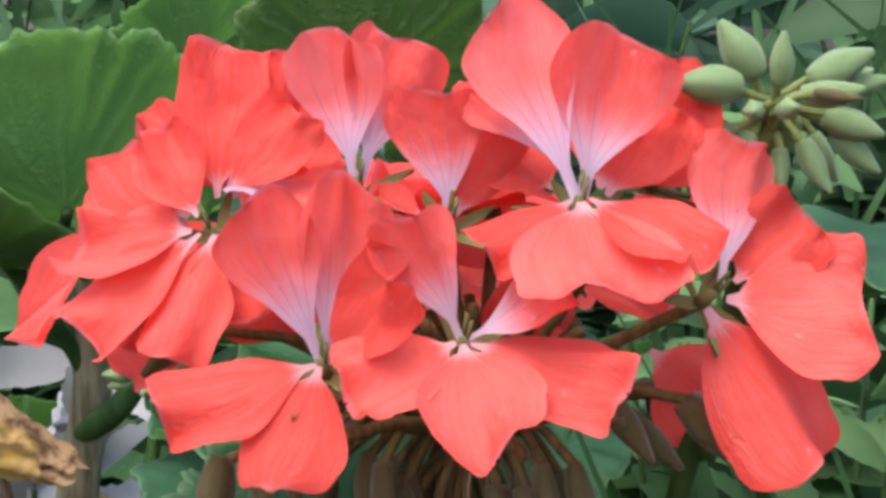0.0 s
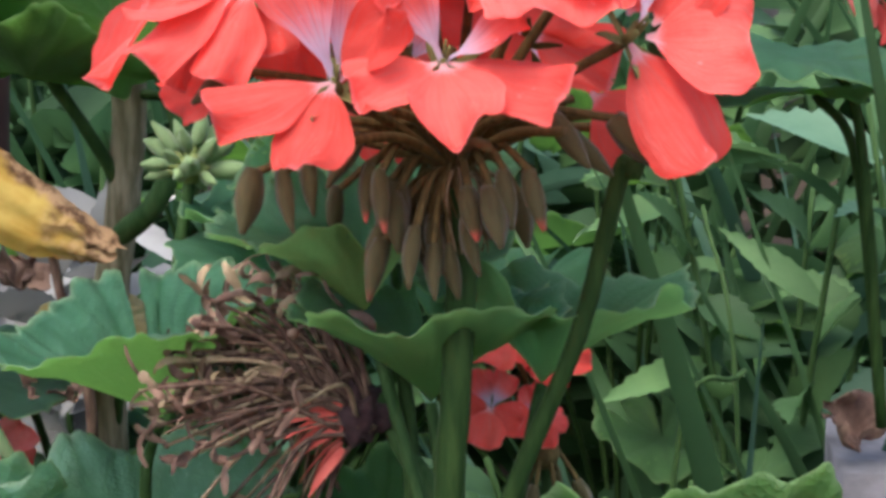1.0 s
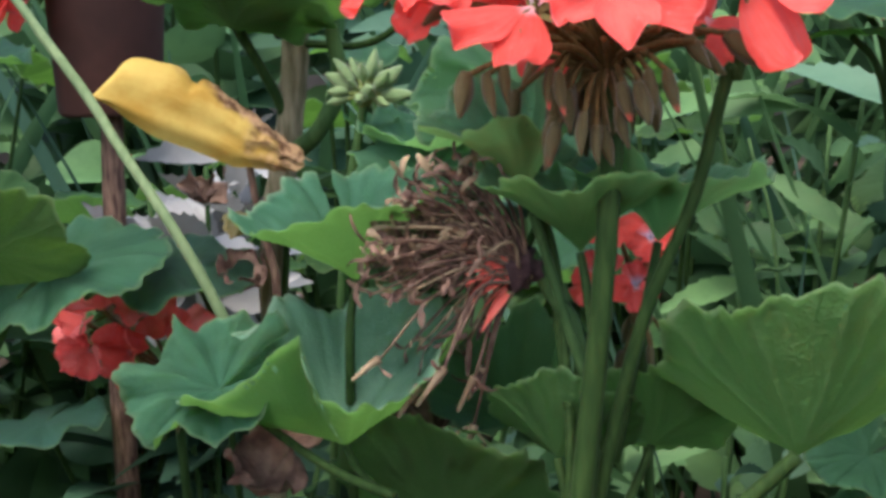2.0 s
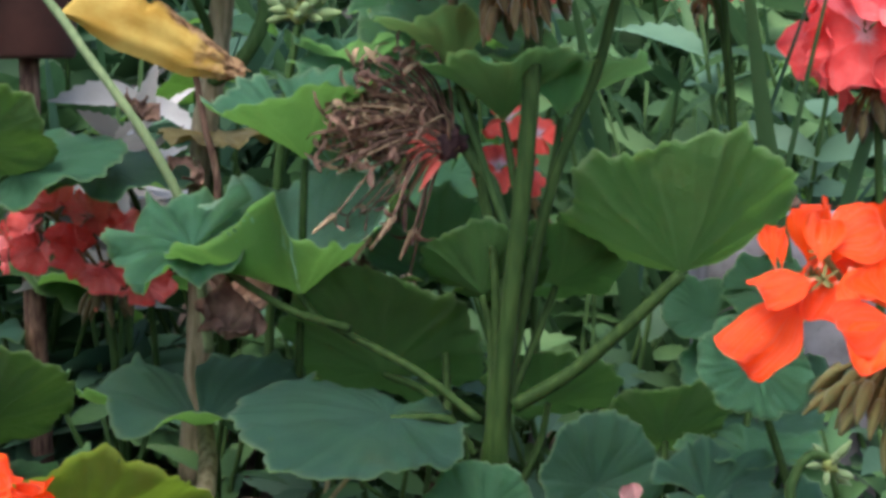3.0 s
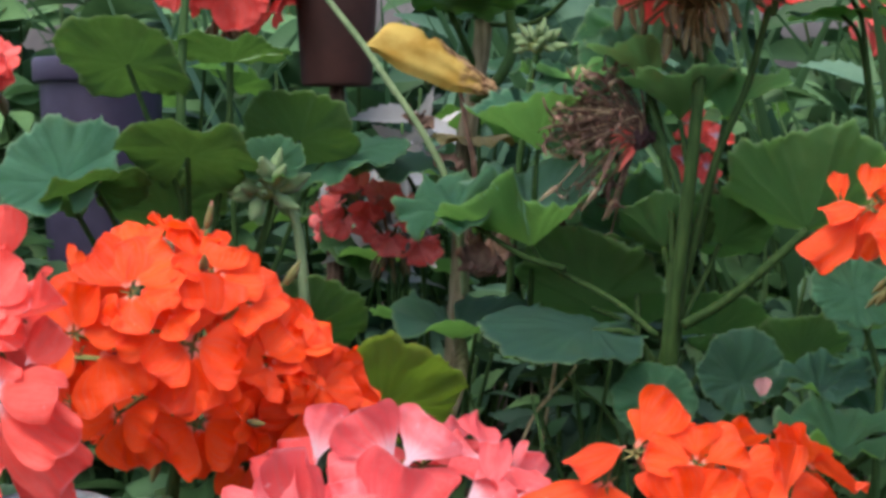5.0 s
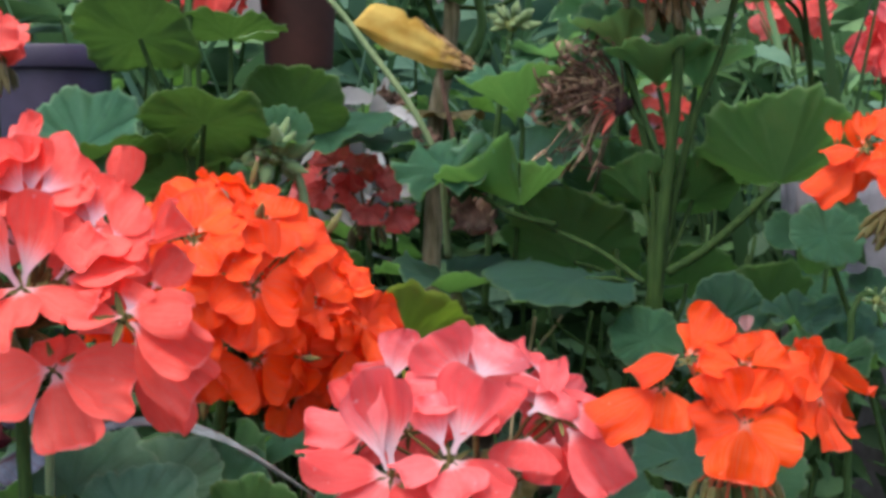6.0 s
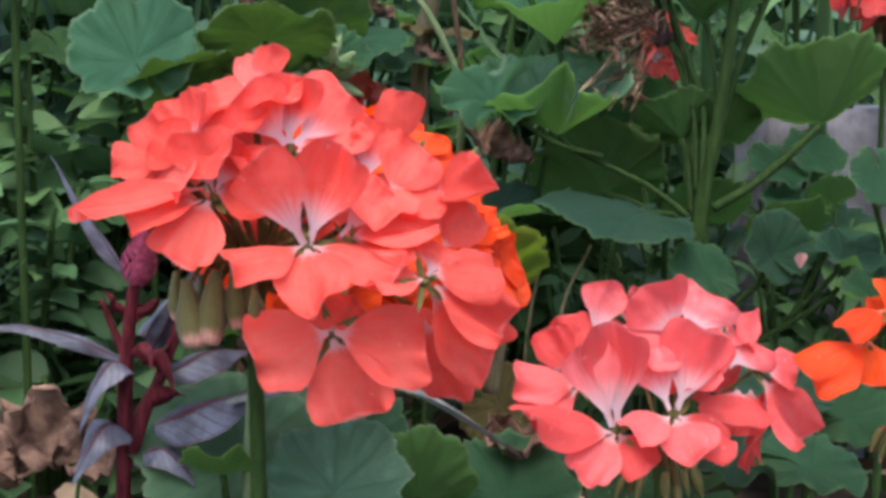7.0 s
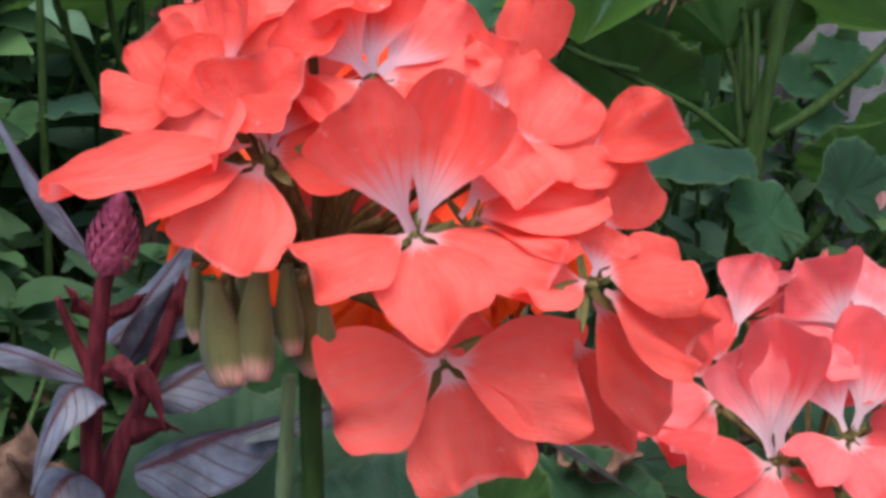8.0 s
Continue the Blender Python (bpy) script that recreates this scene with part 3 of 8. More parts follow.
    tube(bm, [(0.02, -0.01, 0), (0.04, 0.03, 0.13)], 0.016, 0.012, 5, 2)
    for f in bm.faces:
        f.smooth = True
    me = bpy.data.meshes.new("calyx")
    bm.to_mesh(me)
    bm.free()
    me.materials.append(SEPAL)
    return me


CALYX = sepal_mesh()


class Head:
    """A flower head on its plant: base is where the pedicels spring from the stem's top."""

    def __init__(self, plant, base, petals, pedicel, label, seed=1, thick=0.0009, knob=0.004, calyx=1.0):
        self.cup = calyx
        self.rng, self.base, self.petals, self.pedicel, self.thick = random.Random(seed), Vector(base), petals, pedicel, thick
        bm = bmesh.new()
        bmesh.ops.create_icosphere(bm, subdivisions=2, radius=knob)
        for v in bm.verts:
            v.co *= 1 + 0.25 * noise.noise(v.co * 500)
        self.ob = part("flower_head", bm, pedicel, plant, label)
        self.ob.location = self.base - plant.location

    def put(self, name, mesh, m, scale):
        o = new(name, mesh)
        o.parent = self.ob
        o.matrix_local = Matrix.Translation(-self.base) @ m @ Matrix.Diagonal((*scale, 1))
        return o

    def floret(self, at, face, size, up=(0, 0, 1), open_up=24, open_low=-10, skip=(), stalk=True, turn=0):
        rng, at = self.rng, Vector(at)
        fz = Vector(face).normalized()
        fy = (Vector(up) - fz * Vector(up).dot(fz)).normalized()
        m = Matrix((fy.cross(fz), fy, fz)).transposed().to_4x4()
        m.translation = at
        m = m @ pose(0, 0, 0, 0, 0, turn)
        ups, lows = self.petals
        for k, (angle, lift, upper) in enumerate(((20, open_up, 1), (-20, open_up, 1), (100, open_low, 0), (-100, open_low, 0), (180, open_low - 6, 0))):
            if k in skip:
                continue
            angle += rng.uniform(-7, 7)
            lift += rng.uniform(-15, 15)
            s = size * rng.uniform(0.92, 1.08)
            q = m @ pose(0, 0, 0.0004 * k, 0, 0, angle) @ pose(0, 0, 0, lift, rng.uniform(-12, 12), 0)
            self.put("petal", rng.choice(ups if upper else lows), q, (s * rng.uniform(0.92, 1.08), s, s))
        self.put("calyx", CALYX, m, (size * self.cup,) * 3)
        if stalk:
            back = at - fz * size * 0.12
            mid = self.base.lerp(back, 0.55) - fz * size * 0.15 + Vector((0, 0, 0.003))
            bm = tube(bmesh.new(), [p - self.base for p in (self.base, mid, back)], self.thick, self.thick * 0.9, 6, 5)
            part("pedicel", bm, self.pedicel, self.ob)

    def petal(self, at, tip, facing, width, upper=True, kind=0, bend=1.0):
        """One petal from its claw to its tip, turned to facing."""
        at, tip = Vector(at), Vector(tip)
        ln = (tip - at).length
        mesh = (self.petals[0] if upper else self.petals[1])[kind % 5]
        m = frame_of(at, tip - at, facing)
        self.put("petal", mesh, m, (1.12 * width / (0.72 + 0.05 * (kind % 5)) if upper else 1.2 * width / (1.0 + 0.06 * (kind % 5)), ln / 0.98, ln * bend))

    def dome(self, centre, radius, count, size, low=-0.35, squash=1.0, open_side=-2.0):
        """Florets spread over a ball, from its top down to the height low, none beyond open_side towards -Y."""
        c = Vector(centre)
        for i in range(count):
            h = 1 - (1 - low) * (i + 0.5) / count
            a = i * 2.39996 + self.rng.uniform(-0.25, 0.25)
            w = math.sqrt(max(0, 1 - h * h))
            d = Vector((w * math.cos(a), w * math.sin(a), h))
            d += 0.2 * Vector((self.rng.uniform(-1, 1), self.rng.uniform(-1, 1), self.rng.uniform(-1, 1)))
            d.normalize()
            if d.y < open_side:
                continue
            self.floret(c + Vector((d.x, d.y, d.z * squash)) * (radius - size * 0.1 - size * 0.3 * self.rng.random()), d, size * self.rng.uniform(0.85, 1.1), open_up=14, open_low=2)

    def bud(self, at, along, length, kind="brown", stalk=True):
        at = Vector(at)
        m = frame_of(at, along, (0.13, -0.9, 0.4))
        self.put("bud", self.rng.choice(BUDS[kind]), m, (length, length, length))
        if stalk:
            mid = self.base.lerp(at, 0.6) - Vector(along).normalized() * length * 0.45
            part("pedicel", tube(bmesh.new(), [p - self.base for p in (self.base, mid, at + Vector(along).normalized() * length * 0.05)], self.thick * 0.6, self.thick * 0.75, 7, 9), self.pedicel, self.ob)

    def thicket(self, count, spread, rise):
        """Pedicels fanning up and out under the flowers."""
        for i in range(count):
            a = i * 2.39996
            r = spread * math.sqrt((i + 0.5) / count)
            q = Vector((r * math.cos(a), r * math.sin(a), rise * (1.2 - 0.9 * (i + 0.5) / count)))
            bm = tube(bmesh.new(), [(0, 0, 0), q * 0.5 + Vector((0, 0, 0.003)), q], self.thick, self.thick * 0.9, 5, 4)
            part("pedicel", bm, self.pedicel, self.ob)

    def skirt(self, count, spread, length, kind="brown", drop=0.012, shift=(0, 0, 0), out=0.4):
        """Hanging buds round the top of the stem."""
        for i in range(count):
            a = 2 * math.pi * i / count + self.rng.uniform(-0.3, 0.3)
            r = spread * self.rng.uniform(0.45, 1.0)
            d = Vector((math.cos(a) * r, math.sin(a) * r, -drop * self.rng.uniform(0.1, 1.0)))
            self.bud(self.base + d + Vector(shift), (math.cos(a) * out * r / spread, math.sin(a) * out * r / spread, -1), length * self.rng.uniform(0.8, 1.15), kind)

    def filaments(self, count, spread, length):
        """Thin dry threads of fallen flowers hanging among the buds."""
        for i in range(count):
            a, r = self.rng.uniform(0, 6.28), spread * self.rng.uniform(0.3, 1.0)
            q = Vector((r * math.cos(a), r * math.sin(a), -length * self.rng.uniform(0.5, 1.1)))
            p = Vector((q.x * 1.2 + self.rng.uniform(-0.002, 0.002), q.y * 1.2, q.z * 0.35))
            part("filament", tube(bmesh.new(), [(q.x * 0.4, q.y * 0.4, 0.002), p, q], 0.0003, 0.0002, 5, 5), DRY_TAN if i % 3 == 0 else self.pedicel, self.ob)

    def spray(self, count, radius, length, kind="green", low=-0.3, axis=(0, 0, 1)):
        """Young buds bristling in all directions."""
        for i in range(count):
            h = 1 - (1 - low) * (i + 0.5) / count
            a = i * 2.39996
            w = math.sqrt(max(0, 1 - h * h))
            d = Vector((w * math.cos(a), w * math.sin(a), h))
            d += 0.2 * Vector((self.rng.uniform(-1, 1), self.rng.uniform(-1, 1), self.rng.uniform(-1, 1)))
            d.normalize()
            self.bud(self.base + d * radius, d, length * self.rng.uniform(0.7, 1.2), kind)


# ---- ground, wall and background ----
def ground_mesh():
    bm = bmesh.new()
    xs = [-900, -150, -40, -12, -4] + [-2 + 0.1 * i for i in range(41)] + [4, 12, 40, 150, 900]
    ys = [-900, -150, -40, -10, -3] + [-1.4 + 0.1 * i for i in range(41)] + [5, 12, 40, 150, 900]
    rows = []
    for y in ys:
        rows.append([bm.verts.new((x, y, 0.018 * noise.noise(Vector((x * 3, y * 3, 0))) + 0.01 * noise.noise(Vector((x * 9, y * 9, 4))))) for x in xs])
    for a, b in zip(rows, rows[1:]):
        for i in range(len(xs) - 1):
            bm.faces.new((a[i], a[i + 1], b[i + 1], b[i]))
    return bm


tagged(part("ground", ground_mesh(), SOIL), "dark crumbly garden soil under the plants", "ground", kind="structure")


def wall_mesh(x0, x1, y, height, thick):
    bm = bmesh.new()
    bmesh.ops.create_cube(bm, size=1)
    for v in bm.verts:
        v.co = Vector(((v.co.x + 0.5) * (x1 - x0) + x0, y + (v.co.y + 0.5) * thick, (v.co.z + 0.5) * (height + 0.1) - 0.1))
    bmesh.ops.bevel(bm, geom=bm.edges[:], offset=0.01, segments=2, affect="EDGES")
    return bm


tagged(part("wall_north", wall_mesh(-6, 6, 3.2, 1.6, 0.2), WALL), "weathered grey rendered garden wall behind the plants", "wall", kind="structure")


def blade(bm, at, d, length, width, bend, rng, segs=6, flat=0.0):
    """One narrow or broad leaf blade, bowed, with a keel."""
    d = Vector(d).normalized()
    side = d.cross(Vector((0, 0, 1)))
    if side.length < 1e-3:
        side = Vector((1, 0, 0))
    side.normalize()
    side = (Matrix.Rotation(rng.uniform(-1.2, 1.2), 3, d) @ side)
    nrm = side.cross(d)
    rows, p, q = [], Vector(at), d.copy()
    for i in range(segs + 1):
        s = i / segs
        w = width * 0.5 * max(0.06, math.sin(math.pi * (0.06 + 0.9 * s) ** (0.75 if flat else 0.6)))
        rows.append([bm.verts.new(p - side * w + nrm * w * 0.35), bm.verts.new(p), bm.verts.new(p + side * w + nrm * w * 0.35)])
        q = (q + Vector((0, 0, -bend / segs))).normalized()
        p = p + q * length / segs
    for a, b in zip(rows, rows[1:]):
        for i in (0, 1):
            bm.faces.new((a[i], a[i + 1], b[i + 1], b[i]))


def shrub(at, height, spread, count, length, width, material, label, seed, category="plant", name="garden_plant", lean=0.5, bend=0.7, stems=6, stalk=None):
    """A low plant of several stems with a crown of many small leaves."""
    rng = random.Random(seed)
    ob = thing(name, at, label, category, "plants in the background")
    crown = bmesh.new()
    tops = []
    for i in range(stems):
        a = 2 * math.pi * i / stems + rng.uniform(-0.5, 0.5)
        r = spread * rng.uniform(0.2, 0.9)
        top = Vector((r * math.cos(a), r * math.sin(a), height * rng.uniform(0.7, 1.0)))
        base = Vector((0.2 * top.x, 0.2 * top.y, -0.02))
        mid = base.lerp(top, 0.55) + Vector((rng.uniform(-1, 1), rng.uniform(-1, 1), 0)) * spread * 0.12
        part("stem", tube(bmesh.new(), [base, mid, top], 0.0035, 0.0016, 6, 5), stalk or STALK_DARK, ob)
        tops.append((base, mid, top))
    for i in range(count):
        base, mid, top = rng.choice(tops)
        s = rng.uniform(0.15, 1.0) ** 0.7
        p = base.lerp(mid, s * 2) if s < 0.5 else mid.lerp(top, s * 2 - 1)
        a = rng.uniform(0, 6.28)
        d = Vector((math.cos(a), math.sin(a), rng.uniform(-0.1, 1.0) * lean + 0.1))
        blade(crown, p, d, length * rng.uniform(0.6, 1.2), width * rng.uniform(0.7, 1.2), bend * rng.uniform(0.4, 1.3), rng, flat=1.0)
    tagged(part("foliage", crown, material, ob), kind="stuff")
    return ob


def toothed(bm, at, d, up, length, width, rng, teeth=6):
    """One toothed leaf with a keel and a drooping tip."""
    d = Vector(d).normalized()
    side = d.cross(Vector(up)).normalized()
    nrm = side.cross(d)
    bend, rows, segs = rng.uniform(0.1, 0.5), [], teeth * 2 + 1
    for i in range(segs + 1):
        s = i / segs
        w = width * 0.5 * math.sin(math.pi * (0.05 + 0.93 * s) ** 0.75) * (1.05 if i % 2 else 0.92)
        c = Vector(at) + d * length * s - nrm * length * bend * s * s
        tip = d * (length * 0.05 if i % 2 else 0)
        rows.append([bm.verts.new(c - side * w + nrm * w * 0.3 + tip), bm.verts.new(c), bm.verts.new(c + side * w + nrm * w * 0.3 + tip)])
    for a, b in zip(rows, rows[1:]):
        for i in (0, 1):
            bm.faces.new((a[i], a[i + 1], b[i + 1], b[i]))


def weed(at, height, spread, count, length, material, label, seed, bare=0.3):
    """An upright weed: a few leaning stems with toothed leaves spiralling up them."""
    rng = random.Random(seed)
    ob = thing("weed", at, label, "weed", "weeds among the geraniums")
    crown, stems = bmesh.new(), 5
    for k in range(stems):
        a = 2 * math.pi * k / stems + rng.uniform(-0.5, 0.5)
        top = Vector((spread * math.cos(a) * rng.uniform(0.4, 1.0), spread * math.sin(a) * rng.uniform(0.4, 1.0), height * rng.uniform(0.75, 1.0)))
        mid = Vector((top.x * 0.35, top.y * 0.35, top.z * 0.5))
        line = curve_points([(0.1 * top.x, 0.1 * top.y, -0.02), mid, top], 8)
        part("stem", tube(bmesh.new(), [line[0], mid, top], 0.0021, 0.0011, 6, 6), STALK, ob)
        for i in range(count // stems):
            s = bare + (1 - bare) * (i + rng.random()) / (count // stems)
            p = line[min(len(line) - 1, int(s * (len(line) - 1)))]
            b = i * 2.39996 + k
            d = Vector((math.cos(b), math.sin(b), rng.uniform(-0.4, 1.3)))
            toothed(crown, p, d, (rng.uniform(-0.9, 0.9), rng.uniform(-1.6, 0.1), 1), length * rng.uniform(0.55, 1.15), length * rng.uniform(0.24, 0.46), rng)
    tagged(part("foliage", crown, material, ob), kind="stuff")
    return ob


def litter_mesh(count, x0, x1, y0, y1, seed):
    rng = random.Random(seed)
    bm = bmesh.new()
    for i in range(count):
        p = Vector((rng.uniform(x0, x1), rng.uniform(y0, y1), 0.012 + rng.uniform(0, 0.02)))
        a = rng.uniform(0, 6.28)
        blade(bm, p, (math.cos(a), math.sin(a), rng.uniform(-0.1, 0.35)), rng.uniform(0.02, 0.06), rng.uniform(0.01, 0.03), rng.uniform(-0.5, 1.2), rng, 4, 1.0)
    return bm


tagged(part("leaf_litter", litter_mesh(1500, -1.6, 1.2, -0.6, 1.6, 5), LITTER), "withered brown leaves lying on the soil", "leaf litter", kind="stuff")


def curl_bit(bm, at, d, length, width, rng, segs=9):
    """A shrivelled strip that curls up round an axis of its own."""
    q = Vector(d).normalized()
    axis = Vector((rng.uniform(-1, 1), rng.uniform(-1, 1), rng.uniform(-1, 1))).normalized()
    turn = Matrix.Rotation(rng.uniform(1.0, 5.0) / segs, 3, axis)
    side = q.cross(axis)
    side = side.normalized() if side.length > 1e-3 else Vector((1, 0, 0))
    side = (axis * 0.8 + side * rng.uniform(-0.6, 0.6)).normalized()
    p, rows = Vector(at), []
    for i in range(segs + 1):
        w = width * (0.25 + 0.75 * math.sin(math.pi * (0.08 + 0.86 * i / segs))) * rng.uniform(0.75, 1.2)
        n = side.cross(q)
        rows.append([bm.verts.new(p - side * w + n * w * 0.5), bm.verts.new(p), bm.verts.new(p + side * w + n * w * 0.5)])
        q = (turn @ q).normalized()
        p = p + q * length / segs
    for a, b in zip(rows, rows[1:]):
        for i in (0, 1):
            bm.faces.new((a[i], a[i + 1], b[i + 1], b[i]))


def withered(ob, at, seed):
    """Dry flower stalks combed out to one side of a dead head, matted above, trailing below, with shrivelled flowers at their ends."""
    rng = random.Random(seed)
    at = Vector(at) - ob.location
    for i in range(112):
        hang = i % 7 == 0
        a = radians(rng.uniform(196, 248) if hang else rng.triangular(100, 200, 168))
        ln = rng.uniform(0.022, 0.038) if hang else rng.uniform(0.016, 0.047)
        d = Vector((math.cos(a), rng.gauss(-0.05, 0.38), math.sin(a))).normalized()
        start = at + Vector((rng.uniform(-0.004, 0.004), rng.uniform(-0.004, 0.004), rng.uniform(-0.004, 0.004)))
        sag = Vector((rng.gauss(0, 0.003), rng.gauss(0, 0.003), -rng.uniform(0.0, 0.008) - (0.006 if hang else 0)))
        p1 = start + d * ln * 0.45 + Vector((rng.gauss(0, 0.002), 0, 0.004))
        p2 = start + d * ln + sag
        tan = rng.random() < 0.25
        part("dry_stalk", tube(bmesh.new(), [start, p1, p2], 0.00065, 0.00045, 5, 5), DRY_TAN if tan else DRY_DARK, ob)
        bm = bmesh.new()
        for k in range(2 if hang else 3):
            end = p2 if k < 2 else p1.lerp(p2, rng.uniform(0.3, 0.9))
            curl_bit(bm, end, d + 0.7 * Vector((rng.uniform(-1, 1), rng.uniform(-1, 1), rng.uniform(-1, 0.7))), rng.uniform(0.006, 0.013), rng.uniform(0.0007, 0.002), rng)
        part("shrivelled_petal", bm, DRY_TAN if rng.random() < 0.3 else DRY_LEAF, ob)
        if hang and i % 14 == 0:
            part("seed_pod", tube(bmesh.new(), [p2, p2 + d * 0.004 + Vector((0, 0, -0.001)), p2 + d * 0.009 + Vector((0, 0, -0.003))], 0.0015, 0.0005, 7, 4), DRY_TAN, ob)
    bm = bmesh.new()
    bmesh.ops.create_icosphere(bm, subdivisions=3, radius=0.0062)
    for v in bm.verts:
        v.co = v.co * (1 + 0.7 * noise.noise(v.co * 380)) + at
    part("dead_core", bm, DRY_CORE, ob)
    for k in range(9):
        bm = bmesh.new()
        blade(bm, at + Vector((-0.003, -0.004, 0.003 - 0.0012 * k)), (-1, -0.45, 0.3 - 0.16 * k), rng.uniform(0.009, 0.015), 0.0026, 0.5, rng, 6)
        part("faded_petal", bm, FADED, ob, "faded coral shrivelled petal")


def spike(ob, at, along, length):
    """A scaly magenta flower spike."""
    m = Matrix.Translation(-ob.location) @ frame_of(at, along, (0.1, -1, 0.1))
    bm = bmesh.new()
    tube(bm, [(0, 0, 0), (0, length * 0.5, 0), (0, length * 0.95, 0)], length * 0.14, length * 0.06, 10, 6)
    for i in range(130):
        s = (i + 0.5) / 130
        a = i * 2.39996
        r = length * 0.31 * math.sin(math.pi * (0.1 + 0.88 * s ** 0.8)) + 0.0002
        c = Vector((math.cos(a) * r, s * length, math.sin(a) * r))
        d = Vector((0.22 * math.cos(a), 1.0, 0.22 * math.sin(a))).normalized() * length * 0.13
        t = Vector((-math.sin(a), 0, math.cos(a))) * length * 0.06
        o = Vector((math.cos(a), -0.3, math.sin(a))) * length * 0.022
        v = [bm.verts.new(q) for q in (c - d * 0.5, c + t + o, c + d, c - t + o, c + o * 2)]
        for p, q in ((0, 1), (1, 2), (2, 3), (3, 0)):
            bm.faces.new((v[p], v[q], v[4]))
    o = part("spike", bm, SPIKE, ob, "scaly magenta flower spike")
    o.matrix_local = m


def ribbon(ob, base, tip, width, sag, roll, material, label=""):
    """A pointed leaf from base to tip, channelled along its rib, drooping by sag and turned by roll about its length."""
    a, b = Vector(base) - ob.location, Vector(tip) - ob.location
    d = (b - a).normalized()
    side = Matrix.Rotation(roll, 3, d) @ d.cross(Vector((0.1, 0.9, -0.5))).normalized()
    bm = bmesh.new()
    uvl = bm.loops.layers.uv.new("UVMap")
    rows, segs, cols, coords = [], 18, 10, {}
    for i in range(segs + 1):
        s = i / segs
        c = a.lerp(b, s) + Vector((0, 0, -sag * math.sin(math.pi * s) - 0.4 * abs(sag) * s * s)) + 0.0012 * noise.noise_vector(Vector((s * 3, width * 900, roll)))
        w = width * 0.5 * max(0.06, math.sin(math.pi * (0.04 + 0.95 * s) ** 0.75))
        sd = Matrix.Rotation(0.7 * s * (1 if roll > 0 else -1), 3, d) @ side
        up = sd.cross(d).normalized()
        row = []
        for k in range(cols + 1):
            u = 2 * k / cols - 1
            v = bm.verts.new(c + sd * w * u + up * w * (0.55 * abs(u) ** 1.4 + 0.16 * u * noise.noise(Vector((s * 5, width * 700, u))) + 0.06 * math.sin(11 * s + 5 * u)))
            coords[v] = (k / cols, s)
            row.append(v)
        rows.append(row)
    for p, q in zip(rows, rows[1:]):
        for k in range(cols):
            f = bm.faces.new((p[k], p[k + 1], q[k + 1], q[k]))
            for lp in f.loops:
                lp[uvl].uv = coords[lp.vert]
    part("leaf", bm, material, ob, label)


def bush(at, height, spread, count, r, seed, top=None, label="leafy green geranium without flowers, round scalloped leaves"):
    """A geranium without flowers: stems with round leaves on long stalks."""
    rng = random.Random(seed)
    ob = thing("geranium_plant", at, label, "plant", "geraniums in the background")
    base = Vector(at)
    for i in range(count):
        a = i * 2.39996 + rng.uniform(-0.4, 0.4)
        d = spread * math.sqrt((i + 0.5) / count)
        h = height * (1 - 0.45 * (i + 0.5) / count) * rng.uniform(0.75, 1.08)
        p = base + Vector((d * math.cos(a), d * math.sin(a), h))
        out = Vector((math.cos(a), math.sin(a), 0))
        nrm = Vector((0, 0, 1)) + out * rng.uniform(0.0, 0.7) + Vector((rng.uniform(-0.25, 0.25), rng.uniform(-0.25, 0.25), 0))
        leaf(ob, p, r * rng.uniform(0.7, 1.15), out + Vector((0, 0, 0.01)), nrm, [base + Vector((0.35 * d * math.cos(a), 0.35 * d * math.sin(a), h * 0.55)), base + Vector((0, 0, 0.01))],
             top=top or rng.choice((LEAF_FRESH, LEAF_TOP, LEAF_FRESH, LEAF_DARK)), seed=seed * 50 + i, cup=(rng.uniform(10, 38), rng.uniform(-16, 20)), wave=0.05, ruffle=0.05, rings=7, spokes=72)
    return ob


def straps(at, height, count, width, material, label, seed):
    """A clump of long strap-shaped leaves."""
    rng = random.Random(seed)
    ob = thing("strap_leaved_plant", at, label, "plant", "plants in the background")
    for i in range(count):
        a = i * 2.39996
        bm = bmesh.new()
        blade(bm, (0.015 * math.cos(a), 0.015 * math.sin(a), -0.01), (0.35 * math.cos(a), 0.35 * math.sin(a), 1), height * rng.uniform(0.7, 1.2), width * rng.uniform(0.7, 1.2), rng.uniform(0.2, 1.1), rng, 10)
        part("leaf", bm, material, ob)
    return ob


def lathe(outline, r, height, sides=40):
    bm = bmesh.new()
    rings = []
    for q, z in outline:
        rings.append([bm.verts.new((max(q, 0.001) * r * math.cos(a), max(q, 0.001) * r * math.sin(a), z * height)) for a in (2 * math.pi * k / sides for k in range(sides))])
    for a, b in zip(rings, rings[1:]):
        for k in range(sides):
            bm.faces.new((a[k], a[(k + 1) % sides], b[(k + 1) % sides], b[k]))
    return bm


def pot(at, r, height, material, label, soil=True):
    """A round tapering pot with a rolled rim, filled with soil."""
    ob = thing("flower_pot", at, label, "pot")
    lip = 0.018 / height
    part("body", lathe(((0.0, 0.0), (0.74, 0.0), (0.78, 0.02), (0.95, 1 - lip)), r, height), material, ob)
    part("rim", lathe(((0.95, 1 - lip), (1.04, 1 - 0.95 * lip), (1.06, 1 - 0.85 * lip), (1.06, 1 - 0.1 * lip), (1.04, 1.0), (0.97, 1.0), (0.95, 1 - 0.1 * lip), (0.93, 0.9)), r, height), material, ob)
    part("soil", lathe(((0.93, 0.92), (0.6, 0.935), (0.0, 0.94)), r, height), SOIL, ob, "dark potting soil")
    return ob


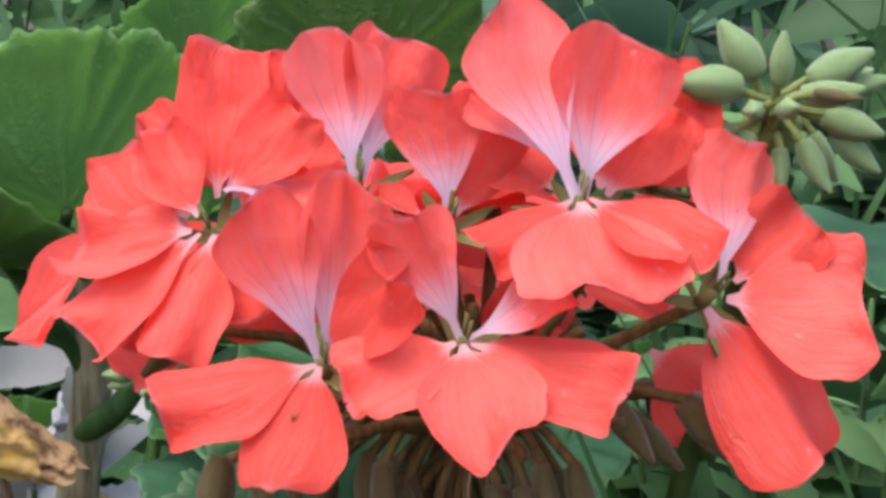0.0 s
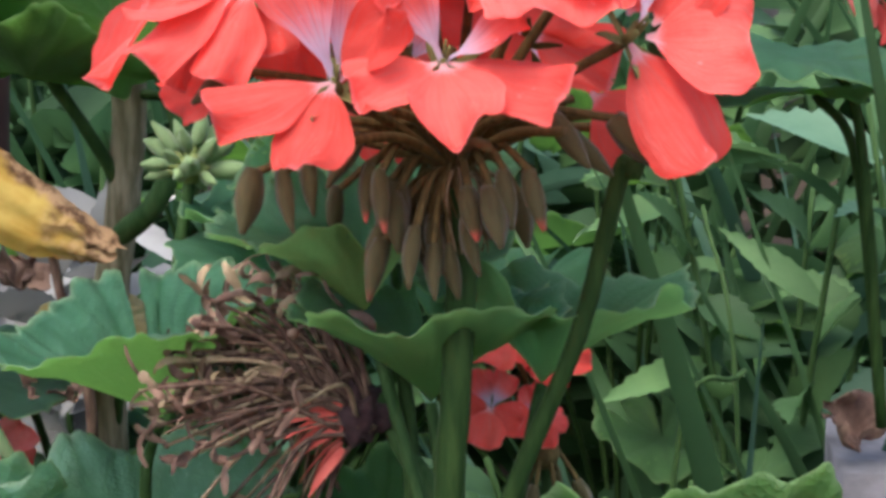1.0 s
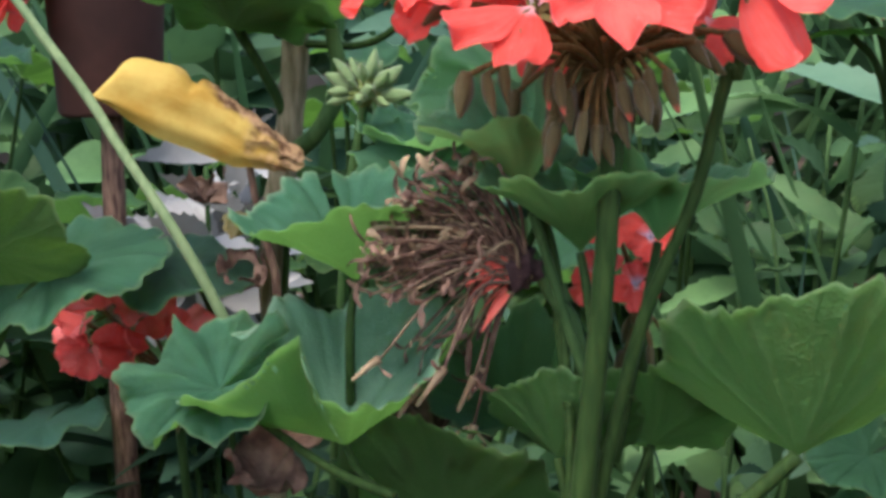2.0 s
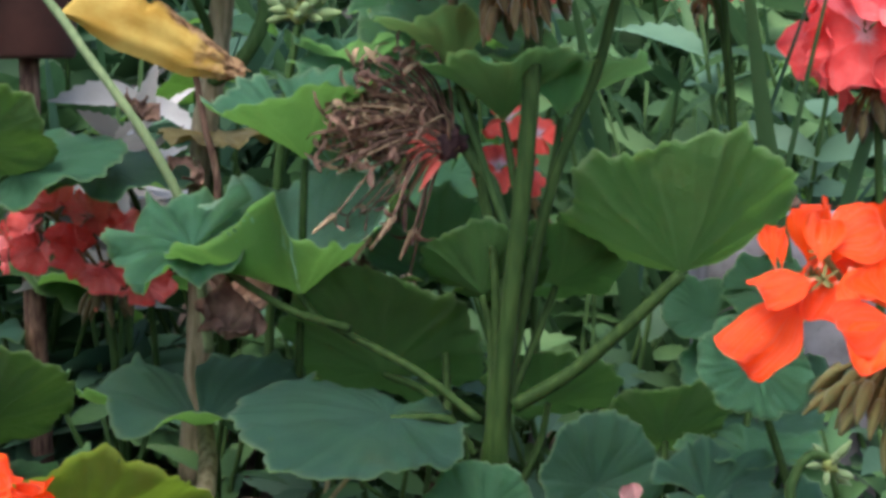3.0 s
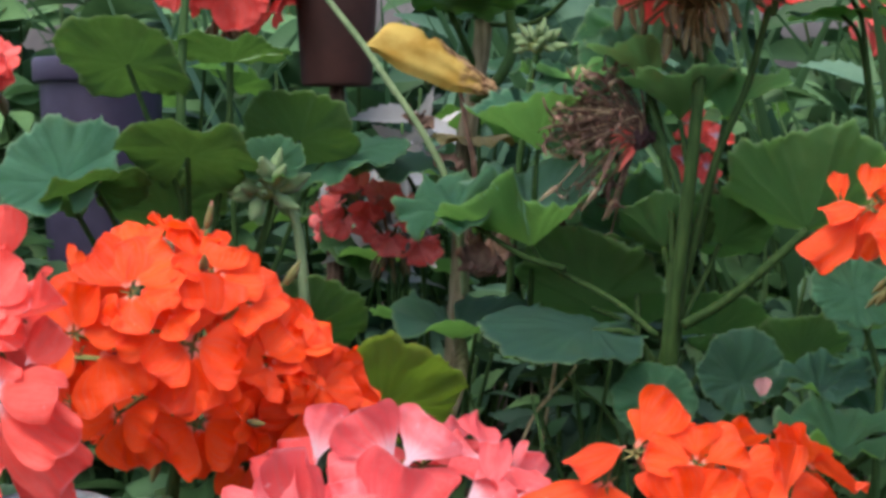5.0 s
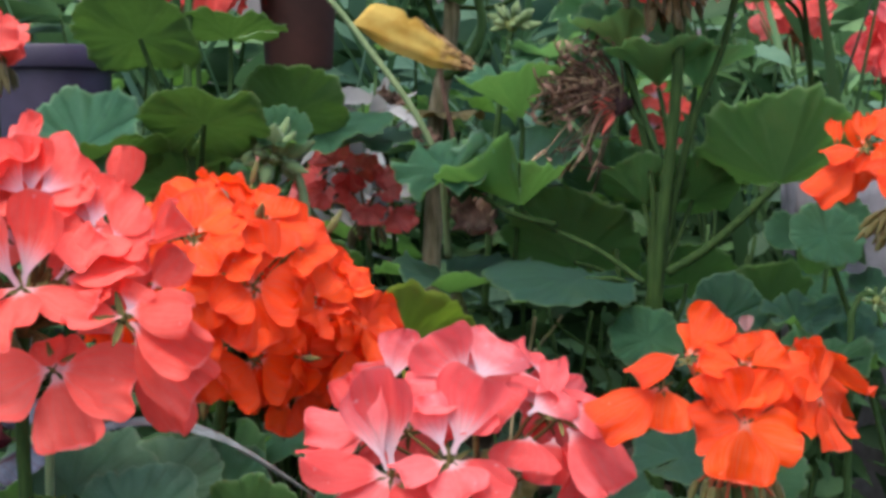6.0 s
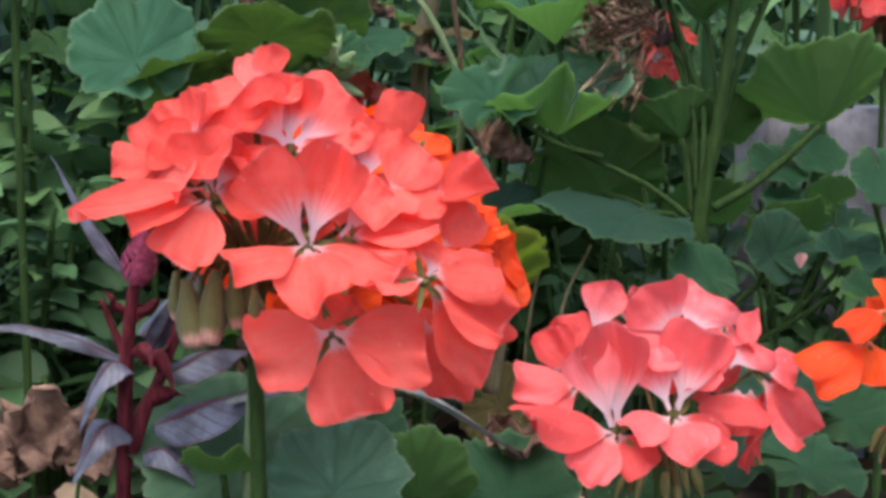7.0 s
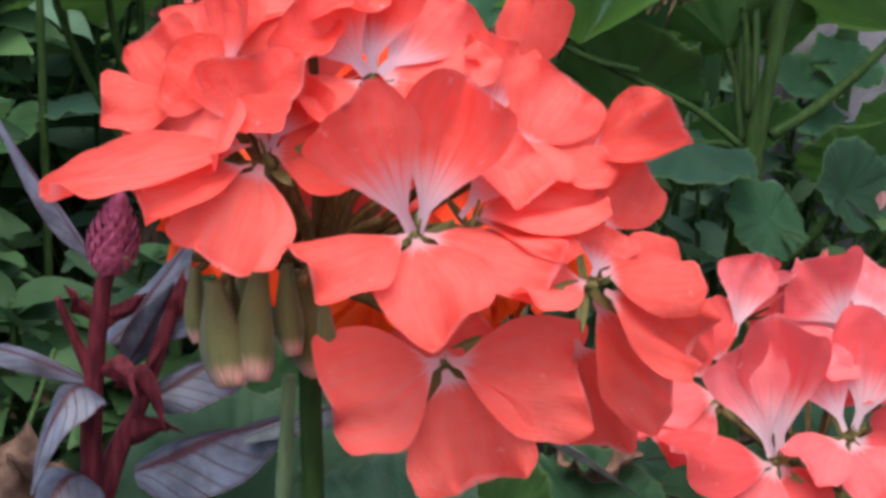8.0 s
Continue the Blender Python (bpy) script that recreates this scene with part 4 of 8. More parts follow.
def dry_leaf(at, r, tip, normal, seed, label="crumpled dry brown leaf"):
    ob = part("dry_leaf", leaf_mesh(r, seed, cup=(20, 60), wave=0.10, ruffle=0.12, crumple=0.38, lobe=0.02, rings=8, spokes=60), [DRY_LEAF, DRY_LEAF])
    ob.matrix_world = blade_frame(at, tip, normal)
    return tagged(ob, label, "dry leaf", "withered leaves")



# the coral geranium with its tall stems
hero = thing("geranium_plant", (-0.0300, 0.0150, 0.0000), "geranium plant with a large coral-pink flower head and cupped green leaves", "plant")
stem(hero, [(-0.0260, 0.0150, -0.0050), (-0.0246, 0.0150, 0.0903), (-0.0232, 0.0140, 0.1500), (-0.0215, 0.0130, 0.1850), (-0.0180, 0.0125, 0.2140)], 0.0088, 0.0024, STALK_DARK, label="thick olive-green main stem")
stem(hero, [(-0.0238, 0.0120, 0.1595), (-0.0192, 0.0110, 0.2022), (-0.0120, 0.0110, 0.2662), (-0.0086, 0.0120, 0.3148), (-0.0094, 0.0120, 0.3280)], 0.0032, 0.0030, STALK_DARK)
stem(hero, [(-0.0209, 0.0160, 0.1614), (-0.0156, 0.0180, 0.2014), (-0.0025, 0.0200, 0.2586), (0.0129, 0.0200, 0.2980), (0.0216, 0.0180, 0.3306), (0.0243, 0.0180, 0.3316), (0.0305, 0.0200, 0.3693)], 0.0021, 0.0016, STALK_DARK)
stem(hero, [(-0.0196, 0.0200, 0.1809), (-0.0159, 0.0300, 0.2329), (-0.0224, 0.0350, 0.2579), (-0.0343, 0.0450, 0.2934)], 0.0018, 0.0014, STALK)
head = Head(hero, (-0.0094, 0.0120, 0.3312), CORAL_SET, PEDICEL, "large domed head of coral-pink flowers with lilac-white throats", seed=3, thick=0.0011)
head.floret((-0.0263, -0.0134, 0.3497), (0.03, -0.61, 0.79), 0.0225, (0.03, 0.13, 0.99), skip=(0, 1, 2, 3, 4))
head.floret((-0.0070, -0.0135, 0.3527), (0.18, -0.59, 0.79), 0.0225, (0.03, 0.13, 0.99), skip=(0, 1, 2, 3, 4))
head.floret((0.0077, -0.0045, 0.3702), (0.15, -0.37, 0.92), 0.0225, (0.03, 0.13, 0.99), skip=(0, 1, 2, 3, 4))
head.floret((-0.0238, 0.0000, 0.3728), (0.06, -0.49, 0.87), 0.0225, (0.03, 0.13, 0.99), skip=(0, 1, 2, 3, 4))
head.floret((-0.0107, -0.0010, 0.3675), (0.21, -0.46, 0.86), 0.0225, (0.03, 0.13, 0.99), skip=(0, 1, 2, 3, 4))
head.floret((-0.0445, -0.0040, 0.3668), (-0.38, -0.61, 0.70), 0.0225, (0.03, 0.13, 0.99), skip=(0, 1, 2, 3, 4))
head.floret((0.0251, 0.0000, 0.3566), (0.71, -0.42, 0.56), 0.0225, (0.03, 0.13, 0.99), skip=(0, 1, 2, 3, 4))
head.floret((-0.0653, 0.0100, 0.3586), (-0.73, -0.49, 0.48), 0.0225, (0.03, 0.13, 0.99), skip=(0, 1, 2, 3, 4))
head.floret((0.0175, 0.0100, 0.3728), (0.43, -0.01, 0.90), 0.0225, (0.03, 0.13, 0.99), skip=(0, 1, 2, 3, 4))
head.petal((-0.0263, -0.0134, 0.3495), (-0.0335, -0.0170, 0.3712), (-0.01, -0.90, 0.44), 0.0123, True, 0, 1.0)
head.petal((-0.0262, -0.0130, 0.3496), (-0.0212, -0.0140, 0.3735), (0.39, -0.81, 0.43), 0.0112, True, 1, 1.0)
head.petal((-0.0270, -0.0136, 0.3493), (-0.0462, -0.0220, 0.3468), (0.08, -0.58, 0.81), 0.0123, False, 0, 1.0)
head.petal((-0.0265, -0.0138, 0.3491), (-0.0297, -0.0270, 0.3370), (0.02, -0.76, 0.65), 0.0121, False, 1, 1.0)
head.petal((-0.0253, -0.0134, 0.3493), (-0.0133, -0.0180, 0.3626), (-0.44, -0.84, 0.31), 0.0111, False, 3, 1.6)
head.petal((-0.0073, -0.0137, 0.3527), (-0.0141, -0.0160, 0.3686), (-0.10, -0.87, 0.48), 0.0103, True, 2, 1.0)
head.petal((-0.0067, -0.0137, 0.3527), (0.0060, -0.0160, 0.3622), (0.36, -0.45, 0.82), 0.0109, True, 3, 1.0)
head.petal((-0.0080, -0.0138, 0.3524), (-0.0206, -0.0240, 0.3482), (0.04, -0.64, 0.77), 0.0123, False, 2, 1.0)
head.petal((-0.0071, -0.0140, 0.3522), (-0.0017, -0.0270, 0.3411), (0.15, -0.74, 0.65), 0.0136, False, 4, 1.0)
head.petal((-0.0061, -0.0138, 0.3524), (0.0143, -0.0200, 0.3495), (0.23, -0.60, 0.76), 0.0122, False, 1, 1.0)
head.petal((0.0072, -0.0045, 0.3703), (-0.0015, -0.0030, 0.3951), (-0.10, -0.85, 0.51), 0.0132, True, 0, 1.0)
head.petal((0.0080, -0.0045, 0.3703), (0.0142, -0.0030, 0.3912), (0.34, -0.79, 0.51), 0.0161, True, 1, 1.0)
head.petal((0.0063, -0.0020, 0.3739), (-0.0074, 0.0000, 0.3867), (0.02, -0.50, 0.87), 0.0092, True, 3, 1.0)
head.petal((0.0067, -0.0048, 0.3701), (-0.0034, -0.0160, 0.3665), (0.02, -0.50, 0.87), 0.0103, False, 0, 1.0)
head.petal((0.0079, -0.0050, 0.3698), (0.0127, -0.0200, 0.3592), (0.18, -0.59, 0.79), 0.0189, False, 3, 1.0)
head.petal((0.0091, -0.0048, 0.3702), (0.0249, -0.0120, 0.3643), (0.30, -0.44, 0.85), 0.0129, False, 2, 1.0)
head.petal((-0.0241, 0.0000, 0.3728), (-0.0256, -0.0030, 0.3929), (-0.01, -0.90, 0.44), 0.0129, True, 1, 1.0)
head.petal((-0.0231, 0.0000, 0.3728), (-0.0162, -0.0020, 0.3926), (0.39, -0.81, 0.43), 0.0136, True, 4, 1.0)
head.petal((-0.0109, -0.0010, 0.3674), (-0.0119, -0.0030, 0.3844), (-0.01, -0.90, 0.44), 0.0124, True, 2, 1.0)
head.petal((-0.0100, 0.0000, 0.3674), (-0.0027, 0.0010, 0.3804), (0.61, -0.70, 0.37), 0.0101, False, 0, 1.0)
head.petal((-0.0141, -0.0020, 0.3676), (-0.0203, -0.0040, 0.3714), (0.11, -0.48, 0.87), 0.0047, False, 4, 1.0)
head.petal((0.0033, 0.0040, 0.3707), (-0.0038, 0.0060, 0.3774), (0.36, -0.70, 0.61), 0.0103, False, 1, 1.0)
head.petal((-0.0436, -0.0020, 0.3707), (-0.0447, 0.0020, 0.3922), (-0.10, -0.93, 0.36), 0.0120, False, 1, 1.0)
head.petal((-0.0435, 0.0030, 0.3719), (-0.0368, 0.0060, 0.3906), (0.36, -0.85, 0.39), 0.0106, False, 0, 1.0)
head.petal((-0.0423, -0.0020, 0.3715), (-0.0313, 0.0000, 0.3827), (0.36, -0.70, 0.61), 0.0095, False, 3, 1.0)
head.petal((-0.0423, -0.0030, 0.3720), (-0.0255, -0.0020, 0.3730), (0.21, -0.46, 0.86), 0.0106, True, 4, 1.0)
head.petal((-0.0479, -0.0020, 0.3680), (-0.0606, 0.0040, 0.3799), (-0.34, -0.82, 0.46), 0.0154, False, 2, 1.0)
head.petal((-0.0459, -0.0040, 0.3682), (-0.0519, -0.0000, 0.3799), (-0.22, -0.88, 0.41), 0.0096, False, 4, 1.0)
head.petal((-0.0430, -0.0060, 0.3660), (-0.0488, -0.0140, 0.3511), (-0.12, -0.81, 0.58), 0.0108, False, 0, 1.0)
head.petal((-0.0428, -0.0050, 0.3659), (-0.0391, -0.0080, 0.3544), (0.35, -0.74, 0.58), 0.0110, False, 1, 1.0)
head.petal((-0.0453, -0.0050, 0.3659), (-0.0629, -0.0080, 0.3516), (-0.23, -0.74, 0.63), 0.0127, False, 3, 1.0)
head.petal((-0.0469, -0.0040, 0.3662), (-0.0670, -0.0020, 0.3661), (-0.26, -0.67, 0.69), 0.0141, False, 2, 1.0)
head.petal((-0.0627, 0.0060, 0.3668), (-0.0769, 0.0060, 0.3493), (-0.54, -0.74, 0.39), 0.0102, False, 4, 1.0)
head.petal((-0.0539, 0.0060, 0.3498), (-0.0653, 0.0080, 0.3442), (-0.28, -0.93, 0.24), 0.0093, False, 0, 1.0)
head.petal((-0.0395, 0.0040, 0.3643), (-0.0308, 0.0040, 0.3716), (0.15, -0.70, 0.70), 0.0114, False, 2, 1.0)
head.petal((0.0261, 0.0000, 0.3581), (0.0292, 0.0040, 0.3765), (0.46, -0.79, 0.40), 0.0115, True, 2, 1.0)
head.petal((0.0222, 0.0100, 0.3691), (0.0281, 0.0120, 0.3776), (0.55, -0.58, 0.60), 0.0111, False, 1, 1.0)
head.petal((0.0279, 0.0020, 0.3578), (0.0378, 0.0040, 0.3676), (0.55, -0.58, 0.60), 0.0115, False, 2, 1.0)
head.petal((0.0268, 0.0000, 0.3558), (0.0455, 0.0000, 0.3547), (0.41, -0.79, 0.45), 0.0174, False, 3, 1.0)
head.petal((0.0242, -0.0010, 0.3548), (0.0386, -0.0080, 0.3361), (0.27, -0.85, 0.46), 0.0157, False, 0, 1.0)
head.petal((0.0156, 0.0180, 0.3452), (0.0279, 0.0200, 0.3342), (0.37, -0.90, 0.21), 0.0143, False, 1, 1.0)
head.petal((-0.0400, 0.0080, 0.3622), (-0.0400, 0.0060, 0.3490), (0.17, -0.84, 0.52), 0.0125, False, 0, 1.0)
head.petal((-0.0550, 0.0080, 0.3597), (-0.0595, 0.0060, 0.3455), (-0.13, -0.90, 0.42), 0.0118, False, 2, 1.0)
head.petal((-0.0350, 0.0120, 0.3625), (-0.0302, 0.0120, 0.3514), (0.27, -0.82, 0.51), 0.0127, False, 3, 1.0)
head.petal((-0.0042, 0.0100, 0.3592), (0.0005, 0.0100, 0.3484), (0.17, -0.84, 0.52), 0.0123, False, 1, 1.0)
head.petal((0.0110, 0.0000, 0.3700), (0.0183, 0.0020, 0.3837), (0.45, -0.67, 0.59), 0.0130, False, 2, 1.0)
head.petal((0.0093, 0.0080, 0.3703), (0.0133, 0.0100, 0.3816), (0.36, -0.70, 0.61), 0.0135, False, 1, 1.0)
head.petal((-0.0433, 0.0060, 0.3700), (-0.0509, 0.0080, 0.3857), (-0.13, -0.85, 0.50), 0.0141, False, 0, 1.0)
head.petal((-0.0395, 0.0080, 0.3714), (-0.0318, 0.0100, 0.3843), (0.27, -0.82, 0.51), 0.0124, False, 3, 1.0)
head.petal((-0.0403, 0.0020, 0.3695), (-0.0341, 0.0040, 0.3725), (0.25, -0.63, 0.73), 0.0121, False, 1, 1.0)
head.petal((-0.0069, 0.0080, 0.3701), (-0.0011, 0.0100, 0.3828), (0.27, -0.82, 0.51), 0.0121, False, 2, 1.0)
head.petal((-0.0506, 0.0040, 0.3661), (-0.0650, 0.0080, 0.3717), (-0.36, -0.71, 0.60), 0.0125, False, 1, 1.0)
head.petal((0.0233, 0.0060, 0.3596), (0.0304, 0.0080, 0.3704), (0.55, -0.58, 0.60), 0.0118, False, 3, 1.0)
head.petal((0.0188, 0.0060, 0.3715), (0.0201, 0.0080, 0.3871), (0.47, -0.72, 0.52), 0.0117, False, 4, 1.0)
head.petal((0.0150, 0.0040, 0.3710), (0.0235, 0.0080, 0.3795), (0.54, -0.46, 0.70), 0.0109, False, 0, 1.0)
head.petal((0.0144, 0.0020, 0.3704), (0.0217, -0.0020, 0.3676), (0.52, -0.34, 0.79), 0.0099, False, 1, 1.0)
head.petal((0.0131, 0.0120, 0.3759), (0.0163, 0.0140, 0.3894), (0.47, -0.72, 0.52), 0.0121, False, 2, 1.0)
head.petal((-0.0003, 0.0100, 0.3851), (-0.0020, 0.0120, 0.3924), (0.17, -0.84, 0.52), 0.0097, False, 3, 1.0)
head.floret((-0.0247, 0.0240, 0.3618), (-0.07, 0.01, 1.00), 0.0200, (-0.17, 0.97, 0.16), open_up=12, open_low=6)
head.floret((-0.0469, 0.0400, 0.3571), (-0.47, 0.43, 0.77), 0.0205, (-0.17, 0.97, 0.16), open_up=12, open_low=6)
head.floret((0.0001, 0.0480, 0.3548), (0.18, 0.71, 0.68), 0.0205, (-0.17, 0.97, 0.16), open_up=12, open_low=6)
head.floret((-0.0295, 0.0580, 0.3474), (-0.25, 0.91, 0.33), 0.0205, (0.01, 0.13, 0.99), open_up=12, open_low=6)
head.floret((-0.0086, 0.0300, 0.3663), (0.12, 0.05, 0.99), 0.0190, (-0.17, 0.97, 0.16), open_up=12, open_low=6)
head.thicket(46, 0.030, 0.020)
head.skirt(17, 0.011, 0.0108, "brown", 0.014, (-0.0065, 0, 0))
head.filaments(26, 0.009, 0.016)
head.bud((-0.0450, 0.0000, 0.3326), (-0.21, -0.29, -0.93), 0.0125, "brown")
head.bud((-0.0407, 0.0020, 0.3324), (0.27, -0.30, -0.92), 0.0125, "brown")
head.bud((-0.0362, 0.0040, 0.3353), (0.15, -0.13, -0.98), 0.0120, "brown")
head.bud((-0.0239, 0.0020, 0.3334), (0.04, -0.35, -0.94), 0.0115, "brown")
head.bud((-0.0217, 0.0000, 0.3325), (0.20, -0.40, -0.89), 0.0125, "brown")
head.bud((-0.0196, 0.0040, 0.3279), (0.04, -0.25, -0.97), 0.0115, "brown")
head.bud((-0.0152, 0.0000, 0.3221), (-0.01, -0.35, -0.94), 0.0120, "brown")
head.bud((-0.0126, 0.0060, 0.3223), (0.11, -0.14, -0.98), 0.0105, "brown")
head.bud((-0.0051, 0.0000, 0.3294), (0.14, -0.33, -0.93), 0.0105, "brown")
head.bud((-0.0007, -0.0020, 0.3296), (0.15, -0.41, -0.90), 0.0120, "brown")
head.bud((0.0017, 0.0000, 0.3325), (0.14, -0.33, -0.93), 0.0115, "brown")
head.bud((0.0063, 0.0000, 0.3325), (0.22, -0.22, -0.95), 0.0115, "brown")
head.bud((0.0129, 0.0060, 0.3391), (0.67, -0.10, -0.74), 0.0115, "brown")
head.bud((0.0214, 0.0020, 0.3419), (0.68, -0.17, -0.72), 0.0145, "brown")
head.bud((-0.0481, 0.0040, 0.3513), (-0.69, -0.47, -0.56), 0.0120, "brown")
head.bud((-0.0343, 0.0200, 0.3270), (-0.12, 0.02, -0.99), 0.0110, "brown")
head.bud((0.0017, 0.0200, 0.3259), (0.07, 0.05, -1.00), 0.0110, "brown")
head.bud((-0.0161, 0.0200, 0.3270), (-0.03, 0.04, -1.00), 0.0110, "brown")
head.bud((-0.0249, 0.0000, 0.3388), (-0.43, -0.40, -0.81), 0.0120, "brown")
head.bud((0.0106, 0.0040, 0.3423), (0.51, -0.24, -0.83), 0.0120, "brown")

# its young bud cluster on the second stem
young = Head(hero, (0.0334, 0.0200, 0.3779), CORAL_SET, PEDICEL_GREEN, "cluster of tight pale green buds, one tip showing red", seed=5, thick=0.0009, knob=0.0045)
young.bud((0.0309, 0.0120, 0.3851), (-0.48, -0.06, 0.87), 0.0095, "green")
young.bud((0.0338, 0.0080, 0.3843), (0.12, -0.23, 0.97), 0.0075, "green")
young.bud((0.0382, 0.0120, 0.3849), (0.95, 0.03, 0.32), 0.0095, "green")
young.bud((0.0371, 0.0060, 0.3831), (0.96, -0.28, 0.03), 0.0085, "green")
young.bud((0.0289, 0.0100, 0.3836), (-0.92, -0.35, 0.15), 0.0100, "green")
young.bud((0.0311, 0.0040, 0.3811), (-0.19, -0.98, -0.05), 0.0055, "green")
young.bud((0.0344, 0.0020, 0.3811), (0.28, -0.96, 0.02), 0.0055, "green")
young.bud((0.0405, 0.0120, 0.3801), (0.89, -0.07, -0.44), 0.0085, "green")
young.bud((0.0394, 0.0200, 0.3838), (0.82, 0.54, 0.19), 0.0100, "green")
young.bud((0.0422, 0.0140, 0.3776), (0.66, -0.16, -0.73), 0.0085, "green")
young.bud((0.0374, 0.0120, 0.3762), (0.47, -0.29, -0.84), 0.0085, "green")
young.bud((0.0305, 0.0140, 0.3771), (-0.41, -0.36, -0.84), 0.0075, "green")
young.bud((0.0344, 0.0140, 0.3750), (0.05, -0.40, -0.91), 0.0075, "green")
young.bud((0.0281, 0.0120, 0.3784), (-0.73, -0.60, -0.33), 0.0065, "green")
young.bud((0.0414, 0.0140, 0.3832), (0.98, 0.01, 0.19), 0.0085, "green")
young.bud((0.0322, 0.0200, 0.3750), (-0.29, -0.18, -0.94), 0.0080, "green")
young.bud((0.0395, 0.0220, 0.3768), (0.39, 0.14, -0.91), 0.0080, "green")
young.bud((0.0385, 0.0030, 0.3832), (0.94, -0.33, -0.11), 0.0068, "brown")

# leaves of the coral geranium
leaf(hero, (-0.1289, 0.0420, 0.2368), 0.0300, (-0.73, -0.49, 0.48), (-0.15, -0.51, 0.85), [(-0.0965, 0.0350, 0.2164), (-0.0724, 0.0250, 0.2099)], seed=1, cup=(26, 4), wave=0.13, ruffle=0.1, crumple=0.1, top=LEAF_TOP, sinus=20)
leaf(hero, (-0.0910, 0.0450, 0.2195), 0.0525, (0.04, 1.00, 0.02), (0.00, -0.22, 0.98), [(-0.0820, 0.0350, 0.2110), (-0.0500, 0.0200, 0.1960), (-0.0277, 0.0120, 0.1795)], seed=2, cup=(38, 38), wave=0.015, ruffle=0.025, sinus=2, back=0.92, lifts=((-100, 26, -26), (-162, 14, 40), (110, 30, 8), (0, 60, 4)), top=LEAF_MINT, label="cupped funnel-shaped leaf, pale green inside")
leaf(hero, (0.0400, 0.0060, 0.2310), 0.0495, (0.30, -0.86, 0.37), (0.02, 0.60, 0.80), [(0.0218, 0.0060, 0.2131), (0.0028, 0.0080, 0.1967), (-0.0161, 0.0100, 0.1850)], seed=3, cup=(36, 34), wave=0.04, ruffle=0.03, thick=0.0022, stalk_material=STALK_DARK)
leaf(hero, (-0.0405, 0.0730, 0.2198), 0.0355, (0.10, 0.95, 0.10), (-0.10, -0.46, 0.88), [(-0.0395, 0.0600, 0.2008), (-0.0377, 0.0350, 0.1603)], seed=4, cup=(32, 36), wave=0.03, ruffle=0.03, top=LEAF_TOP, back=0.92, spiral=-4, lifts=((71, 33, 35),))
leaf(hero, (-0.0259, 0.0350, 0.2202), 0.0280, (-0.25, 0.05, 0.97), (0.13, 0.69, 0.71), [(-0.0232, 0.0300, 0.2049), (-0.0241, 0.0200, 0.1808)], seed=5, cup=(36, 26))
leaf(hero, (0.0008, 0.0450, 0.2216), 0.0270, (0.61, 0.13, 0.78), (0.13, 0.69, 0.71), [(-0.0068, 0.0350, 0.2046), (-0.0191, 0.0200, 0.1809)], seed=6, cup=(30, 20))
leaf(hero, (-0.0582, 0.0040, 0.1832), 0.0536, (-0.95, -0.30, 0.06), (0.14, -0.15, 0.98), [(-0.0374, 0.0060, 0.1803), (-0.0312, 0.0100, 0.1572), (-0.0286, 0.0150, 0.1310)], seed=7, cup=(6, -14), wave=0.03, ruffle=0.03, top=LEAF_DARK, back=0.42, sinus=14)
leaf(hero, (-0.1280, 0.0400, 0.1721), 0.0485, (0.29, -0.92, 0.27), (0.05, -0.08, 0.99), [(-0.1222, 0.0400, 0.1550), (-0.1279, 0.0500, 0.1043)], seed=8, cup=(32, 8), wave=0.03, ruffle=0.05, top=LEAF_DARK)
leaf(hero, (-0.0616, 0.0550, 0.1883), 0.0436, (-0.66, -0.57, 0.49), (0.12, 0.72, 0.69), [(-0.0450, 0.0400, 0.1827), (-0.0290, 0.0200, 0.1656)], seed=9, cup=(26, 14))
leaf(hero, (-0.0185, 0.0290, 0.2815), 0.0375, (0.20, -0.94, 0.27), (-0.02, 0.02, 1.00), [(-0.0162, 0.0250, 0.2683), (-0.0134, 0.0200, 0.2412), (-0.0168, 0.0150, 0.2017)], seed=10, under=LEAF_UNDER_LIT, cup=(49, 23), wave=0.03, ruffle=0.04, spiral=-3, lifts=((179, 47, 11),), top=LEAF_PALE)
leaf(hero, (-0.0367, 0.0750, 0.3183), 0.0360, (-0.18, -0.39, 0.90), (0.07, -0.64, 0.77), [(-0.0338, 0.0700, 0.3017), (-0.0222, 0.0300, 0.2354)], seed=11, under=LEAF_UNDER_LIT, cup=(16, 2), wave=0.1, ruffle=0.08, top=LEAF_PALE)
leaf(hero, (-0.0350, 0.0420, 0.2975), 0.0385, (-0.30, -0.92, 0.27), (-0.10, -0.18, 0.97), [(-0.0279, 0.0500, 0.2780), (-0.0222, 0.0300, 0.2354), (-0.0217, 0.0200, 0.1910)], seed=12, under=LEAF_UNDER_LIT, cup=(50, 37), wave=0.03, ruffle=0.04, lifts=((-140, 26, 26), (156, 28, 14)), top=LEAF_PALE)
leaf(hero, (0.0027, 0.0450, 0.2820), 0.0383, (0.72, -0.65, 0.24), (0.10, 0.05, 0.99), [(0.0002, 0.0400, 0.2680), (-0.0095, 0.0300, 0.2203)], seed=13, under=LEAF_UNDER_LIT, cup=(52, 24), wave=0.05, ruffle=0.05, top=LEAF_PALE)

